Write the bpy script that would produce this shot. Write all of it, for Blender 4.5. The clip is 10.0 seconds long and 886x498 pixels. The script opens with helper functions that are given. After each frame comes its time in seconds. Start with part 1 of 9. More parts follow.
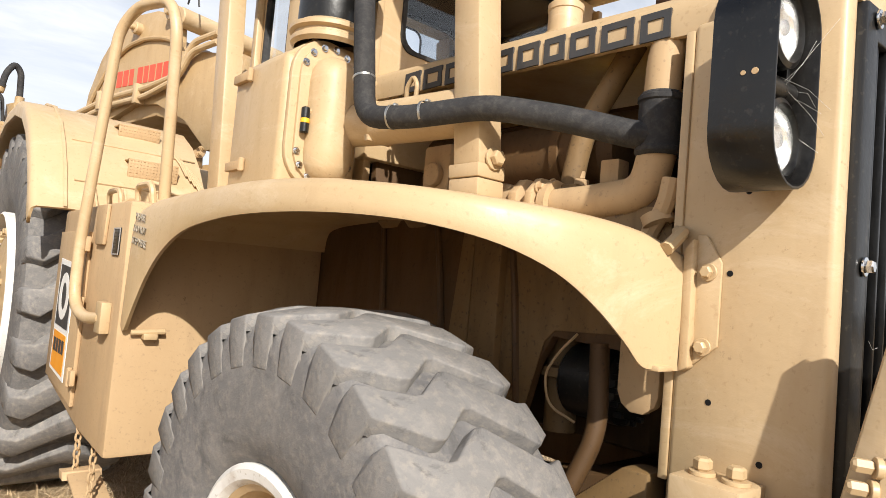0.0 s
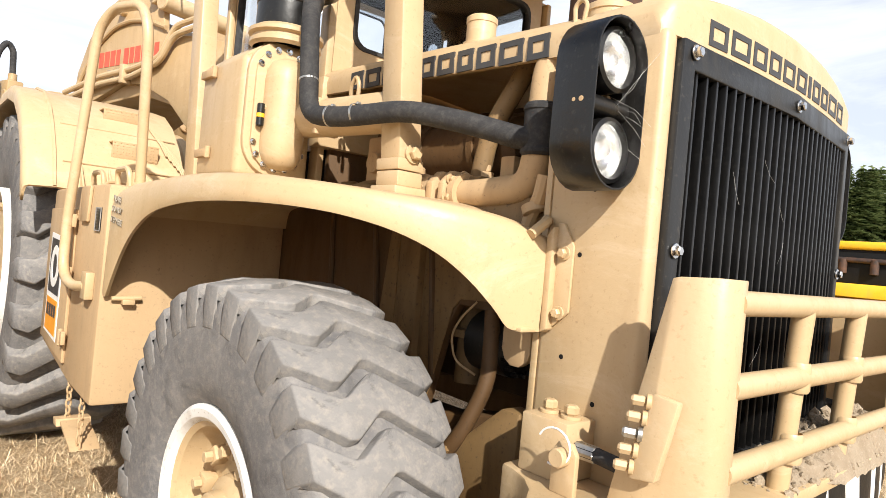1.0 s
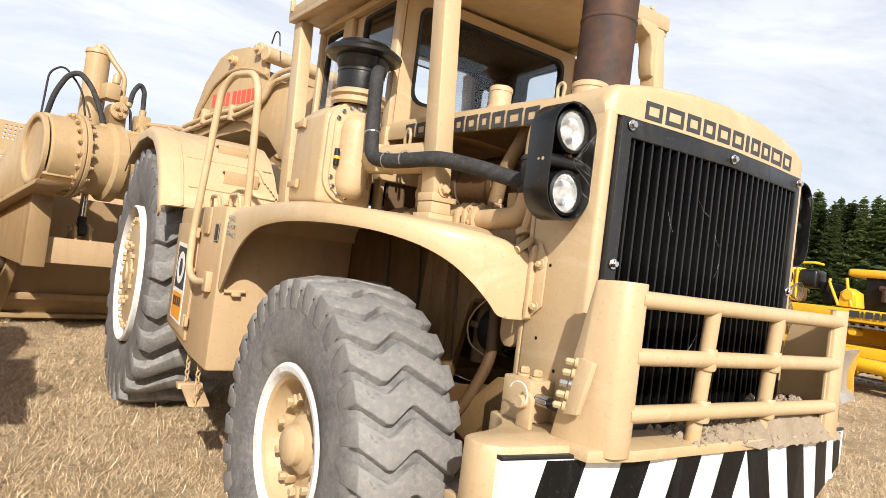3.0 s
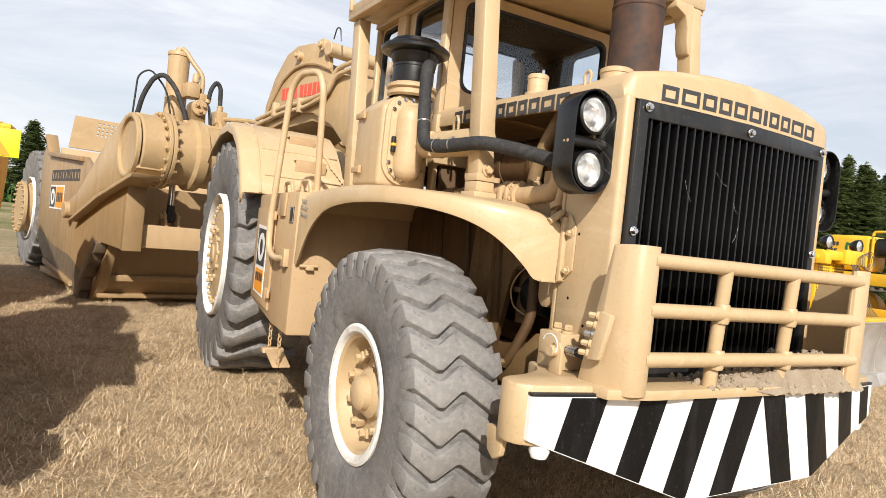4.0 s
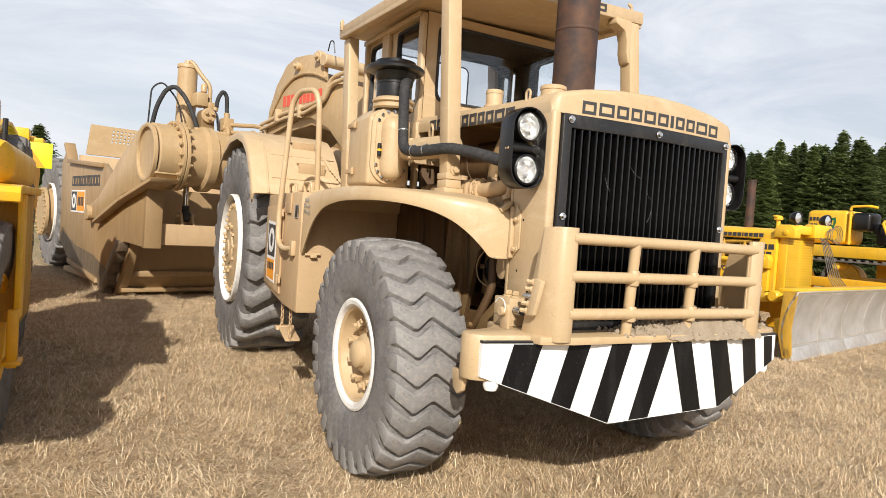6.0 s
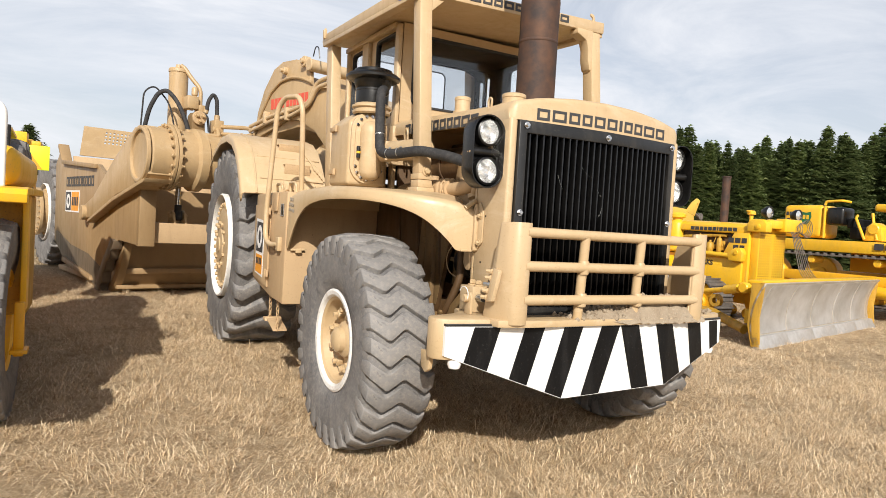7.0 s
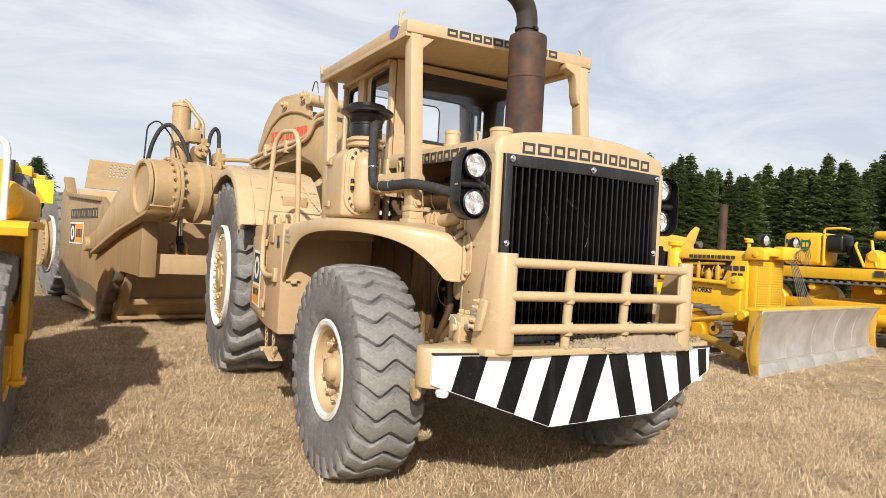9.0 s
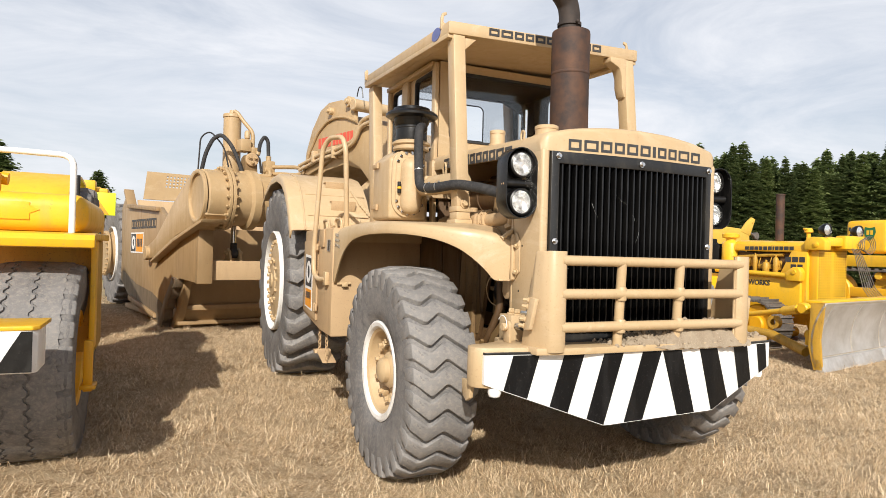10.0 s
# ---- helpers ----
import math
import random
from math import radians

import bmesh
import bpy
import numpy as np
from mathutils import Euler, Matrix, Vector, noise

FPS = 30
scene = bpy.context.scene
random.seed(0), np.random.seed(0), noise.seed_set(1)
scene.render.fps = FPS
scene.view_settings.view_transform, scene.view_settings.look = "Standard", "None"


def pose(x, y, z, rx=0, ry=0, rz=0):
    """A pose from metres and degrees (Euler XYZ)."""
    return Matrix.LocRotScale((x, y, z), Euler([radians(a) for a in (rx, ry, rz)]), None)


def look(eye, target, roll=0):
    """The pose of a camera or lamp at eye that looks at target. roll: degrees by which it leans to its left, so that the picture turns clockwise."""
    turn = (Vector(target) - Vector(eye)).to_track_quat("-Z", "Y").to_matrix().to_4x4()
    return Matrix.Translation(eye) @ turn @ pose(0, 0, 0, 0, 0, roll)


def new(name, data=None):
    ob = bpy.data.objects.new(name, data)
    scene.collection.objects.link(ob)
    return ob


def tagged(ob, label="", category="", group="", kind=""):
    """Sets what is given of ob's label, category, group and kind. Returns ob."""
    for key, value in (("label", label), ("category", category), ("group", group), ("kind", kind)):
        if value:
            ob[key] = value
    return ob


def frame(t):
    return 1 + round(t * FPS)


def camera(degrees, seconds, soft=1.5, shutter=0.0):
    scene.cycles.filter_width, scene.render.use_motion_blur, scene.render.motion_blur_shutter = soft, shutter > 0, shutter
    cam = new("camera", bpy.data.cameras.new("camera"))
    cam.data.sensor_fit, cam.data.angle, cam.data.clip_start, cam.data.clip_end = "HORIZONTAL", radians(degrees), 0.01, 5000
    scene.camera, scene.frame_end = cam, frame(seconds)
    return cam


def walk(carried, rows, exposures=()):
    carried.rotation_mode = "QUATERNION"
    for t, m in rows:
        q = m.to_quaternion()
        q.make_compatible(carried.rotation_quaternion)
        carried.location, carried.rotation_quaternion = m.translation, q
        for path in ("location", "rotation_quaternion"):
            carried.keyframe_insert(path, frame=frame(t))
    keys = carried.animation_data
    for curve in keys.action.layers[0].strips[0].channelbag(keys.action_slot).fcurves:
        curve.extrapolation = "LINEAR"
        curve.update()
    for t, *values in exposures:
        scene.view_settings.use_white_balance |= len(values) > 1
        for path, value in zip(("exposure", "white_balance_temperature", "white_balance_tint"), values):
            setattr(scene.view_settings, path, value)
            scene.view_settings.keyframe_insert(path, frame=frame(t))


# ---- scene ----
cam = camera(69.8, 10.0, 0.8)
PATH = [
    (0, (-2.378, -0.502, 1.756), (-1.065, 1.002, 1.867), 5.0),
    (0.5, (-2.516, -0.753, 1.808), (-1.139, 0.696, 1.852), 4.7),
    (1, (-2.428, -0.986, 1.808), (-1.104, 0.514, 1.823), 5.4),
    (1.5, (-2.438, -1.18, 1.794), (-1.223, 0.408, 1.8), 6.5),
    (2, (-2.632, -1.404, 1.782), (-1.431, 0.195, 1.813), 5.9),
    (2.5, (-2.694, -1.598, 1.79), (-1.521, 0.02, 1.857), 6.8),
    (4, (-2.902, -2.241, 1.747), (-1.943, -0.486, 1.718), 5.9),
    (4.5, (-2.841, -2.398, 1.741), (-1.993, -0.588, 1.694), 5.7),
    (5, (-2.865, -2.591, 1.75), (-2.055, -0.764, 1.665), 5.9),
    (5.5, (-3.026, -2.835, 1.757), (-2.116, -1.056, 1.693), 4.8),
    (7, (-3.199, -3.54, 1.76), (-2.233, -1.791, 1.687), 3.5),
    (7.5, (-3.225, -3.672, 1.759), (-2.251, -1.927, 1.679), 3.3),
    (8, (-3.175, -3.693, 1.771), (-2.23, -1.933, 1.69), 3.7),
    (8.5, (-3.154, -3.682, 1.784), (-2.204, -1.922, 1.788), 3.4),
    (9, (-3.15, -3.675, 1.779), (-2.2, -1.915, 1.796), 3.2),
    (9.5, (-3.142, -3.682, 1.778), (-2.213, -1.911, 1.794), 3.2),
    (10, (-3.169, -3.691, 1.786), (-2.351, -1.866, 1.795), 1.6),
]
walk(cam, [(t, look(eye, target, roll)) for t, eye, target, roll in PATH], [(0.0, 0.30), (0.5, 0.44), (1.0, 0.50), (2.5, 0.38), (4.5, 0.14), (7.0, 0.08), (10.0, 0.08)])

# ---------------------------------------------------------------- light
SUN_TO = Vector((-0.50, -1.0, 0.72)).normalized()      # direction towards the sun
SUN_EL = math.asin(SUN_TO.z)
SUN_AZ = math.atan2(SUN_TO.x, SUN_TO.y)                 # clockwise from +y

world = bpy.data.worlds.new("world")
scene.world = world
world.use_nodes = True
wn, wl = world.node_tree.nodes, world.node_tree.links
bg = wn["Background"]
sky = wn.new("ShaderNodeTexSky")
sky.sky_type = "NISHITA"
sky.sun_disc = False
sky.sun_elevation = SUN_EL
sky.sun_rotation = SUN_AZ
sky.air_density, sky.dust_density, sky.ozone_density = 1.0, 2.0, 1.0
SKY_GAIN = 0.10
# thin streaky high cloud over the blue
tc = wn.new("ShaderNodeTexCoord")
mp = wn.new("ShaderNodeMapping")
mp.inputs["Scale"].default_value = (1.0, 1.6, 5.0)
mp.inputs["Rotation"].default_value = (0.0, 0.25, 0.5)
cn = wn.new("ShaderNodeTexNoise")
cn.inputs["Scale"].default_value = 1.9
cn.inputs["Detail"].default_value = 8
cn.inputs["Roughness"].default_value = 0.62
cn.inputs["Distortion"].default_value = 0.6
cr = wn.new("ShaderNodeValToRGB")
cr.color_ramp.elements[0].position, cr.color_ramp.elements[1].position = 0.36, 0.66
cr.color_ramp.elements[0].color = (0.55, 0.55, 0.55, 1)
cr.color_ramp.elements[1].color = (1.0, 1.0, 1.0, 1)
gain = wn.new("ShaderNodeMix")
gain.data_type = "RGBA"
gain.blend_type = "MULTIPLY"
gain.inputs["Factor"].default_value = 1.0
gain.inputs["B"].default_value = (SKY_GAIN, SKY_GAIN, SKY_GAIN, 1)
mix = wn.new("ShaderNodeMix")
mix.data_type = "RGBA"
mix.inputs["B"].default_value = (0.86, 0.88, 0.93, 1)
wl.new(tc.outputs["Generated"], mp.inputs["Vector"])
wl.new(mp.outputs["Vector"], cn.inputs["Vector"])
wl.new(cn.outputs["Fac"], cr.inputs["Fac"])
wl.new(sky.outputs["Color"], gain.inputs["A"])
wl.new(gain.outputs["Result"], mix.inputs["A"])
sepz = wn.new("ShaderNodeSeparateXYZ")
wl.new(tc.outputs["Generated"], sepz.inputs["Vector"])
thin = wn.new("ShaderNodeMapRange")                     # the haze thins towards the zenith
thin.interpolation_type = "SMOOTHSTEP"
for key, v in (("From Min", 0.26), ("From Max", 0.75), ("To Min", 1.0), ("To Max", 0.10)):
    thin.inputs[key].default_value = v
wl.new(sepz.outputs["Z"], thin.inputs["Value"])
cover = wn.new("ShaderNodeMath")
cover.operation = "MULTIPLY"
wl.new(cr.outputs["Color"], cover.inputs[0])
wl.new(thin.outputs["Result"], cover.inputs[1])
wl.new(cover.outputs["Value"], mix.inputs["Factor"])
wl.new(mix.outputs["Result"], bg.inputs["Color"])
bg.inputs["Strength"].default_value = 1.0

sun_data = bpy.data.lights.new("sun", "SUN")
sun_data.energy = 5.0
sun_data.angle = radians(0.8)
sun_data.color = (1.0, 0.95, 0.87)
sun = new("sun", sun_data)
sun.matrix_world = look((-20, -40, 30), Vector((-20, -40, 30)) - SUN_TO)

# ---------------------------------------------------------------- materials


def mat_base(name):
    m = bpy.data.materials.new(name)
    m.use_nodes = True
    n, l = m.node_tree.nodes, m.node_tree.links
    return m, n, l, n["Principled BSDF"]


def noise_node(n, l, scale, detail=4.0, rough=0.55, stretch=(1, 1, 1), dist=0.0):
    t = n.new("ShaderNodeTexCoord")
    p = n.new("ShaderNodeMapping")
    p.inputs["Scale"].default_value = stretch
    x = n.new("ShaderNodeTexNoise")
    x.inputs["Scale"].default_value = scale
    x.inputs["Detail"].default_value = detail
    x.inputs["Roughness"].default_value = rough
    x.inputs["Distortion"].default_value = dist
    l.new(t.outputs["Object"], p.inputs["Vector"])
    l.new(p.outputs["Vector"], x.inputs["Vector"])
    return x


def ramp_node(n, l, src, a, b, ca=(0, 0, 0, 1), cb=(1, 1, 1, 1)):
    r = n.new("ShaderNodeValToRGB")
    r.color_ramp.elements[0].position, r.color_ramp.elements[1].position = a, b
    r.color_ramp.elements[0].color, r.color_ramp.elements[1].color = ca, cb
    l.new(src, r.inputs["Fac"])
    return r.outputs["Color"]


def mix_node(n, l, fac, a, b, mode="MIX"):
    x = n.new("ShaderNodeMix")
    x.data_type = "RGBA"
    x.blend_type = mode
    for key, v in (("Factor", fac), ("A", a), ("B", b)):
        if isinstance(v, (int, float)):
            x.inputs[key].default_value = v
        elif isinstance(v, tuple):
            x.inputs[key].default_value = (*v[:3], 1)
        else:
            l.new(v, x.inputs[key])
    return x.outputs["Result"]


def bump_node(n, l, bsdf, src, strength, dist):
    b = n.new("ShaderNodeBump")
    b.inputs["Strength"].default_value = strength
    b.inputs["Distance"].default_value = dist
    l.new(src, b.inputs["Height"])
    l.new(b.outputs["Normal"], bsdf.inputs["Normal"])


def paint(name, base, faded, dirt, rough=0.42, dirt_amount=0.35, chips=0.0, vary=True, spec=0.5, scuff=0.0):
    """Old machine paint: slow fading, streaks of dust that run down, specks and a faint orange peel."""
    m, n, l, p = mat_base(name)
    slow = noise_node(n, l, 0.9, 5, 0.6, dist=0.5)
    c = mix_node(n, l, ramp_node(n, l, slow.outputs["Fac"], 0.35, 0.7), base, faded)
    streak = noise_node(n, l, 5.0, 6, 0.62, (1.6, 1.6, 0.35), 0.3)
    s = ramp_node(n, l, streak.outputs["Fac"], 0.50, 0.82, (0, 0, 0, 1), (dirt_amount,) * 3 + (1,))
    c = mix_node(n, l, s, c, dirt)
    speck = noise_node(n, l, 60, 3, 0.6)
    sp = ramp_node(n, l, speck.outputs["Fac"], 0.60, 0.70, (0, 0, 0, 1), (dirt_amount * 0.9,) * 3 + (1,))
    c = mix_node(n, l, sp, c, dirt)
    if chips:
        chip = noise_node(n, l, 17, 8, 0.74)
        ch = ramp_node(n, l, chip.outputs["Fac"], 0.655, 0.685, (0, 0, 0, 1), (chips,) * 3 + (1,))
        c = mix_node(n, l, ch, c, (0.10, 0.045, 0.02))
    if scuff:
        rub = noise_node(n, l, 2.6, 10, 0.78, (1.0, 1.0, 1.8), 0.8)
        ru = ramp_node(n, l, rub.outputs["Fac"], 0.53, 0.68, (0, 0, 0, 1), (scuff,) * 3 + (1,))
        c = mix_node(n, l, ru, c, (0.68, 0.555, 0.39))
    l.new(c, p.inputs["Base Color"])
    r = ramp_node(n, l, streak.outputs["Fac"], 0.3, 0.8, (rough,) * 3 + (1,), (min(1, rough + 0.3),) * 3 + (1,))
    l.new(r, p.inputs["Roughness"])
    p.inputs["Specular IOR Level"].default_value = spec
    peel = noise_node(n, l, 14, 5, 0.6)
    bump_node(n, l, p, peel.outputs["Fac"], 0.16, 0.014)
    return m


TAN = paint("tan paint", (0.494, 0.354, 0.193), (0.545, 0.402, 0.240), (0.36, 0.225, 0.115), 0.33, 0.38, 0.32, scuff=0.40)
TAN_DULL = paint("tan paint dusty", (0.45, 0.305, 0.165), (0.52, 0.365, 0.205), (0.27, 0.18, 0.105), 0.6, 0.5, 0.5)
TAN_BOWL = paint("tan paint scoured by earth", (0.31, 0.20, 0.095), (0.37, 0.25, 0.130), (0.20, 0.13, 0.07), 0.38, 0.45, 0.4)
TAN_SCR = paint("weathered tan paint", (0.415, 0.282, 0.140), (0.47, 0.33, 0.178), (0.29, 0.19, 0.105), 0.36, 0.40, 0.35, scuff=0.25)
# oily tan, taken darker still to stand for shade in arches and engine bay
OILY_SHADED = paint("oily tan paint, darkened for shade", (0.080, 0.041, 0.014), (0.13, 0.070, 0.027), (0.022, 0.014, 0.009), 0.55, 0.5, 0.4)
# grimy tan for half-lit parts, some shade mixed into the colour
GRIMY_SHADED = paint("grimy tan paint, part darkened for shade", (0.185, 0.112, 0.044), (0.25, 0.158, 0.070), (0.06, 0.04, 0.025), 0.55, 0.7, 0.5)
YELLOW = paint("yellow paint", (0.80, 0.44, 0.012), (0.86, 0.51, 0.035), (0.40, 0.27, 0.09), 0.28, 0.42, 0.3)
YELLOW_DEEP = paint("deep yellow paint", (0.80, 0.40, 0.008), (0.84, 0.45, 0.02), (0.38, 0.22, 0.05), 0.35, 0.35, 0.2)
# grime on dozer and loader parts, painted shade on the earthmover's arch lining
YELLOW_GRIME_SHADE = paint("grimy yellow paint, also used as shade", (0.46, 0.255, 0.025), (0.60, 0.35, 0.05), (0.09, 0.055, 0.022), 0.42, 0.75, 0.5)
YELLOW_DULL = paint("sun-faded yellow paint", (0.60, 0.37, 0.045), (0.64, 0.42, 0.075), (0.34, 0.24, 0.09), 0.45, 0.45, 0.3)
STRIPE_BLACK = paint("scratched black stripe paint", (0.004, 0.004, 0.0045), (0.007, 0.007, 0.007), (0.085, 0.080, 0.075), 0.30, 0.22, spec=0.22)
BLACK = paint("black paint", (0.004, 0.004, 0.0043), (0.007, 0.0068, 0.0065), (0.070, 0.062, 0.052), 0.22, 0.24)
SLAT = paint("black grille paint", (0.0022, 0.0022, 0.0024), (0.004, 0.004, 0.004), (0.05, 0.045, 0.040), 0.20, 0.18, spec=0.55)
SCOURED = paint("scoured bare bowl steel", (0.115, 0.085, 0.058), (0.17, 0.125, 0.08), (0.05, 0.038, 0.028), 0.36, 0.5, 0.3)
BLACK_MATT = paint("matt black metal", (0.004, 0.004, 0.0045), (0.008, 0.008, 0.008), (0.04, 0.035, 0.03), 0.6, 0.25, spec=0.25)
GREY_TRIM = paint("grey worn black paint", (0.008, 0.008, 0.0085), (0.018, 0.0175, 0.017), (0.12, 0.105, 0.08), 0.28, 0.30)
WHITE = paint("white paint", (0.80, 0.79, 0.76), (0.84, 0.83, 0.80), (0.42, 0.36, 0.28), 0.4, 0.22)
WHITE_RIM = paint("white rim paint", (0.78, 0.76, 0.72), (0.80, 0.78, 0.74), (0.34, 0.26, 0.18), 0.45, 0.55, 0.3)
INK = paint("dark lettering", (0.035, 0.035, 0.037), (0.05, 0.05, 0.052), (0.12, 0.10, 0.08), 0.4, 0.2)
RED_INK = paint("red lettering", (0.62, 0.07, 0.04), (0.66, 0.10, 0.06), (0.45, 0.22, 0.12), 0.45, 0.25)
GREY_INK = paint("faded grey lettering", (0.30, 0.27, 0.22), (0.36, 0.31, 0.24), (0.5, 0.35, 0.18), 0.5, 0.3)
ORANGE = paint("orange panel", (0.85, 0.33, 0.02), (0.86, 0.36, 0.03), (0.5, 0.3, 0.1), 0.35, 0.15)
FLUO = paint("fluorescent yellow panel", (0.75, 0.85, 0.02), (0.78, 0.86, 0.04), (0.5, 0.5, 0.1), 0.35, 0.1)
GREEN_INK = paint("green sign paint", (0.01, 0.13, 0.05), (0.015, 0.16, 0.06), (0.2, 0.2, 0.05), 0.4, 0.2)
BLUE_INK = paint("blue sign paint", (0.10, 0.14, 0.36), (0.14, 0.17, 0.40), (0.4, 0.3, 0.2), 0.4, 0.3)


def rubber(name, base, dusty, amount):
    m, n, l, p = mat_base(name)
    a = noise_node(n, l, 2.2, 6, 0.62, dist=0.4)
    b = noise_node(n, l, 38, 5, 0.7)
    c = mix_node(n, l, ramp_node(n, l, a.outputs["Fac"], 0.30, 0.68), base, dusty)
    c = mix_node(n, l, ramp_node(n, l, b.outputs["Fac"], 0.48, 0.75, (0, 0, 0, 1), (amount,) * 3 + (1,)), c, (0.33, 0.295, 0.25))
    d = noise_node(n, l, 8.5, 7, 0.72, dist=0.8)
    c = mix_node(n, l, ramp_node(n, l, d.outputs["Fac"], 0.50, 0.66, (0, 0, 0, 1), (amount * 0.9,) * 3 + (1,)), c, (0.275, 0.255, 0.235))
    c = mix_node(n, l, ramp_node(n, l, d.outputs["Fac"], 0.34, 0.45, (amount * 0.8,) * 3 + (1,), (0, 0, 0, 1)), c, (0.060, 0.057, 0.056))
    oi = n.new("ShaderNodeObjectInfo")
    v = ramp_node(n, l, oi.outputs["Random"], 0.0, 1.0, (0.88, 0.88, 0.88, 1), (1.1, 1.1, 1.1, 1))
    c = mix_node(n, l, 1.0, c, v, "MULTIPLY")
    l.new(c, p.inputs["Base Color"])
    p.inputs["Roughness"].default_value = 0.78
    p.inputs["Specular IOR Level"].default_value = 0.35
    bump_node(n, l, p, b.outputs["Fac"], 0.45, 0.006)
    return m


RUBBER = rubber("dusty tyre rubber", (0.140, 0.136, 0.136), (0.215, 0.205, 0.195), 0.75)
RUBBER_SIDE = rubber("tyre sidewall rubber", (0.115, 0.112, 0.114), (0.185, 0.176, 0.168), 0.55)
HOSE = rubber("black rubber hose", (0.022, 0.022, 0.024), (0.035, 0.034, 0.034), 0.10)


def metal(name, base, other, rough, metallic=1.0, scale=12.0):
    m, n, l, p = mat_base(name)
    a = noise_node(n, l, scale, 6, 0.65)
    l.new(mix_node(n, l, ramp_node(n, l, a.outputs["Fac"], 0.35, 0.68), base, other), p.inputs["Base Color"])
    p.inputs["Metallic"].default_value = metallic
    p.inputs["Roughness"].default_value = rough
    bump_node(n, l, p, a.outputs["Fac"], 0.2, 0.004)
    return m


CHROME = metal("polished steel", (0.72, 0.72, 0.72), (0.60, 0.60, 0.60), 0.16)
STEEL = metal("scoured blade steel", (0.52, 0.47, 0.40), (0.36, 0.30, 0.225), 0.55, 0.25, 3.0)
WEAR_STEEL = metal("polished blade plate", (0.62, 0.61, 0.60), (0.43, 0.41, 0.38), 0.40, 0.5, 1.6)
EDGE_STEEL = metal("worn grey steel", (0.46, 0.45, 0.44), (0.36, 0.34, 0.32), 0.5, 0.3, 8.0)
TRACK_STEEL = metal("dull track steel", (0.20, 0.18, 0.16), (0.12, 0.10, 0.085), 0.6, 0.4, 9.0)
RUST = metal("rusty exhaust steel", (0.042, 0.032, 0.030), (0.125, 0.062, 0.036), 0.72, 0.3, 5.0)
RUST_DARK = metal("sooty exhaust steel", (0.035, 0.030, 0.028), (0.075, 0.055, 0.045), 0.75, 0.3, 6.0)
BARE = metal("zinc plated bolt", (0.55, 0.55, 0.53), (0.40, 0.38, 0.34), 0.35, 0.9, 30.0)


def glass_mat(name, tint, rough=0.02):
    m, n, l, p = mat_base(name)
    p.inputs["Base Color"].default_value = (*tint, 1)
    p.inputs["Roughness"].default_value = rough
    p.inputs["Transmission Weight"].default_value = 1.0
    p.inputs["IOR"].default_value = 1.45
    return m


GLASS = glass_mat("cab glass", (0.93, 0.96, 0.97))
SMOKED = glass_mat("smoked glass", (0.66, 0.68, 0.70))
LENS = glass_mat("lamp glass", (0.99, 0.99, 0.99), 0.08)
REFLECTOR = metal("lamp reflector", (0.95, 0.95, 0.94), (0.80, 0.80, 0.79), 0.22, 0.88, 40.0)


def earth_mat(name, base, other, fleck, scale=7.0, bump=0.6):
    m, n, l, p = mat_base(name)
    a = noise_node(n, l, scale, 7, 0.66)
    b = noise_node(n, l, scale * 9, 5, 0.7)
    c = mix_node(n, l, ramp_node(n, l, a.outputs["Fac"], 0.32, 0.66), base, other)
    c = mix_node(n, l, ramp_node(n, l, b.outputs["Fac"], 0.52, 0.72, (0, 0, 0, 1), (0.7, 0.7, 0.7, 1)), c, fleck)
    l.new(c, p.inputs["Base Color"])
    p.inputs["Roughness"].default_value = 0.95
    p.inputs["Specular IOR Level"].default_value = 0.15
    bump_node(n, l, p, b.outputs["Fac"], bump, 0.02)
    return m


SOIL = earth_mat("dry soil", (0.38, 0.31, 0.225), (0.30, 0.235, 0.165), (0.47, 0.39, 0.30), 9.0)


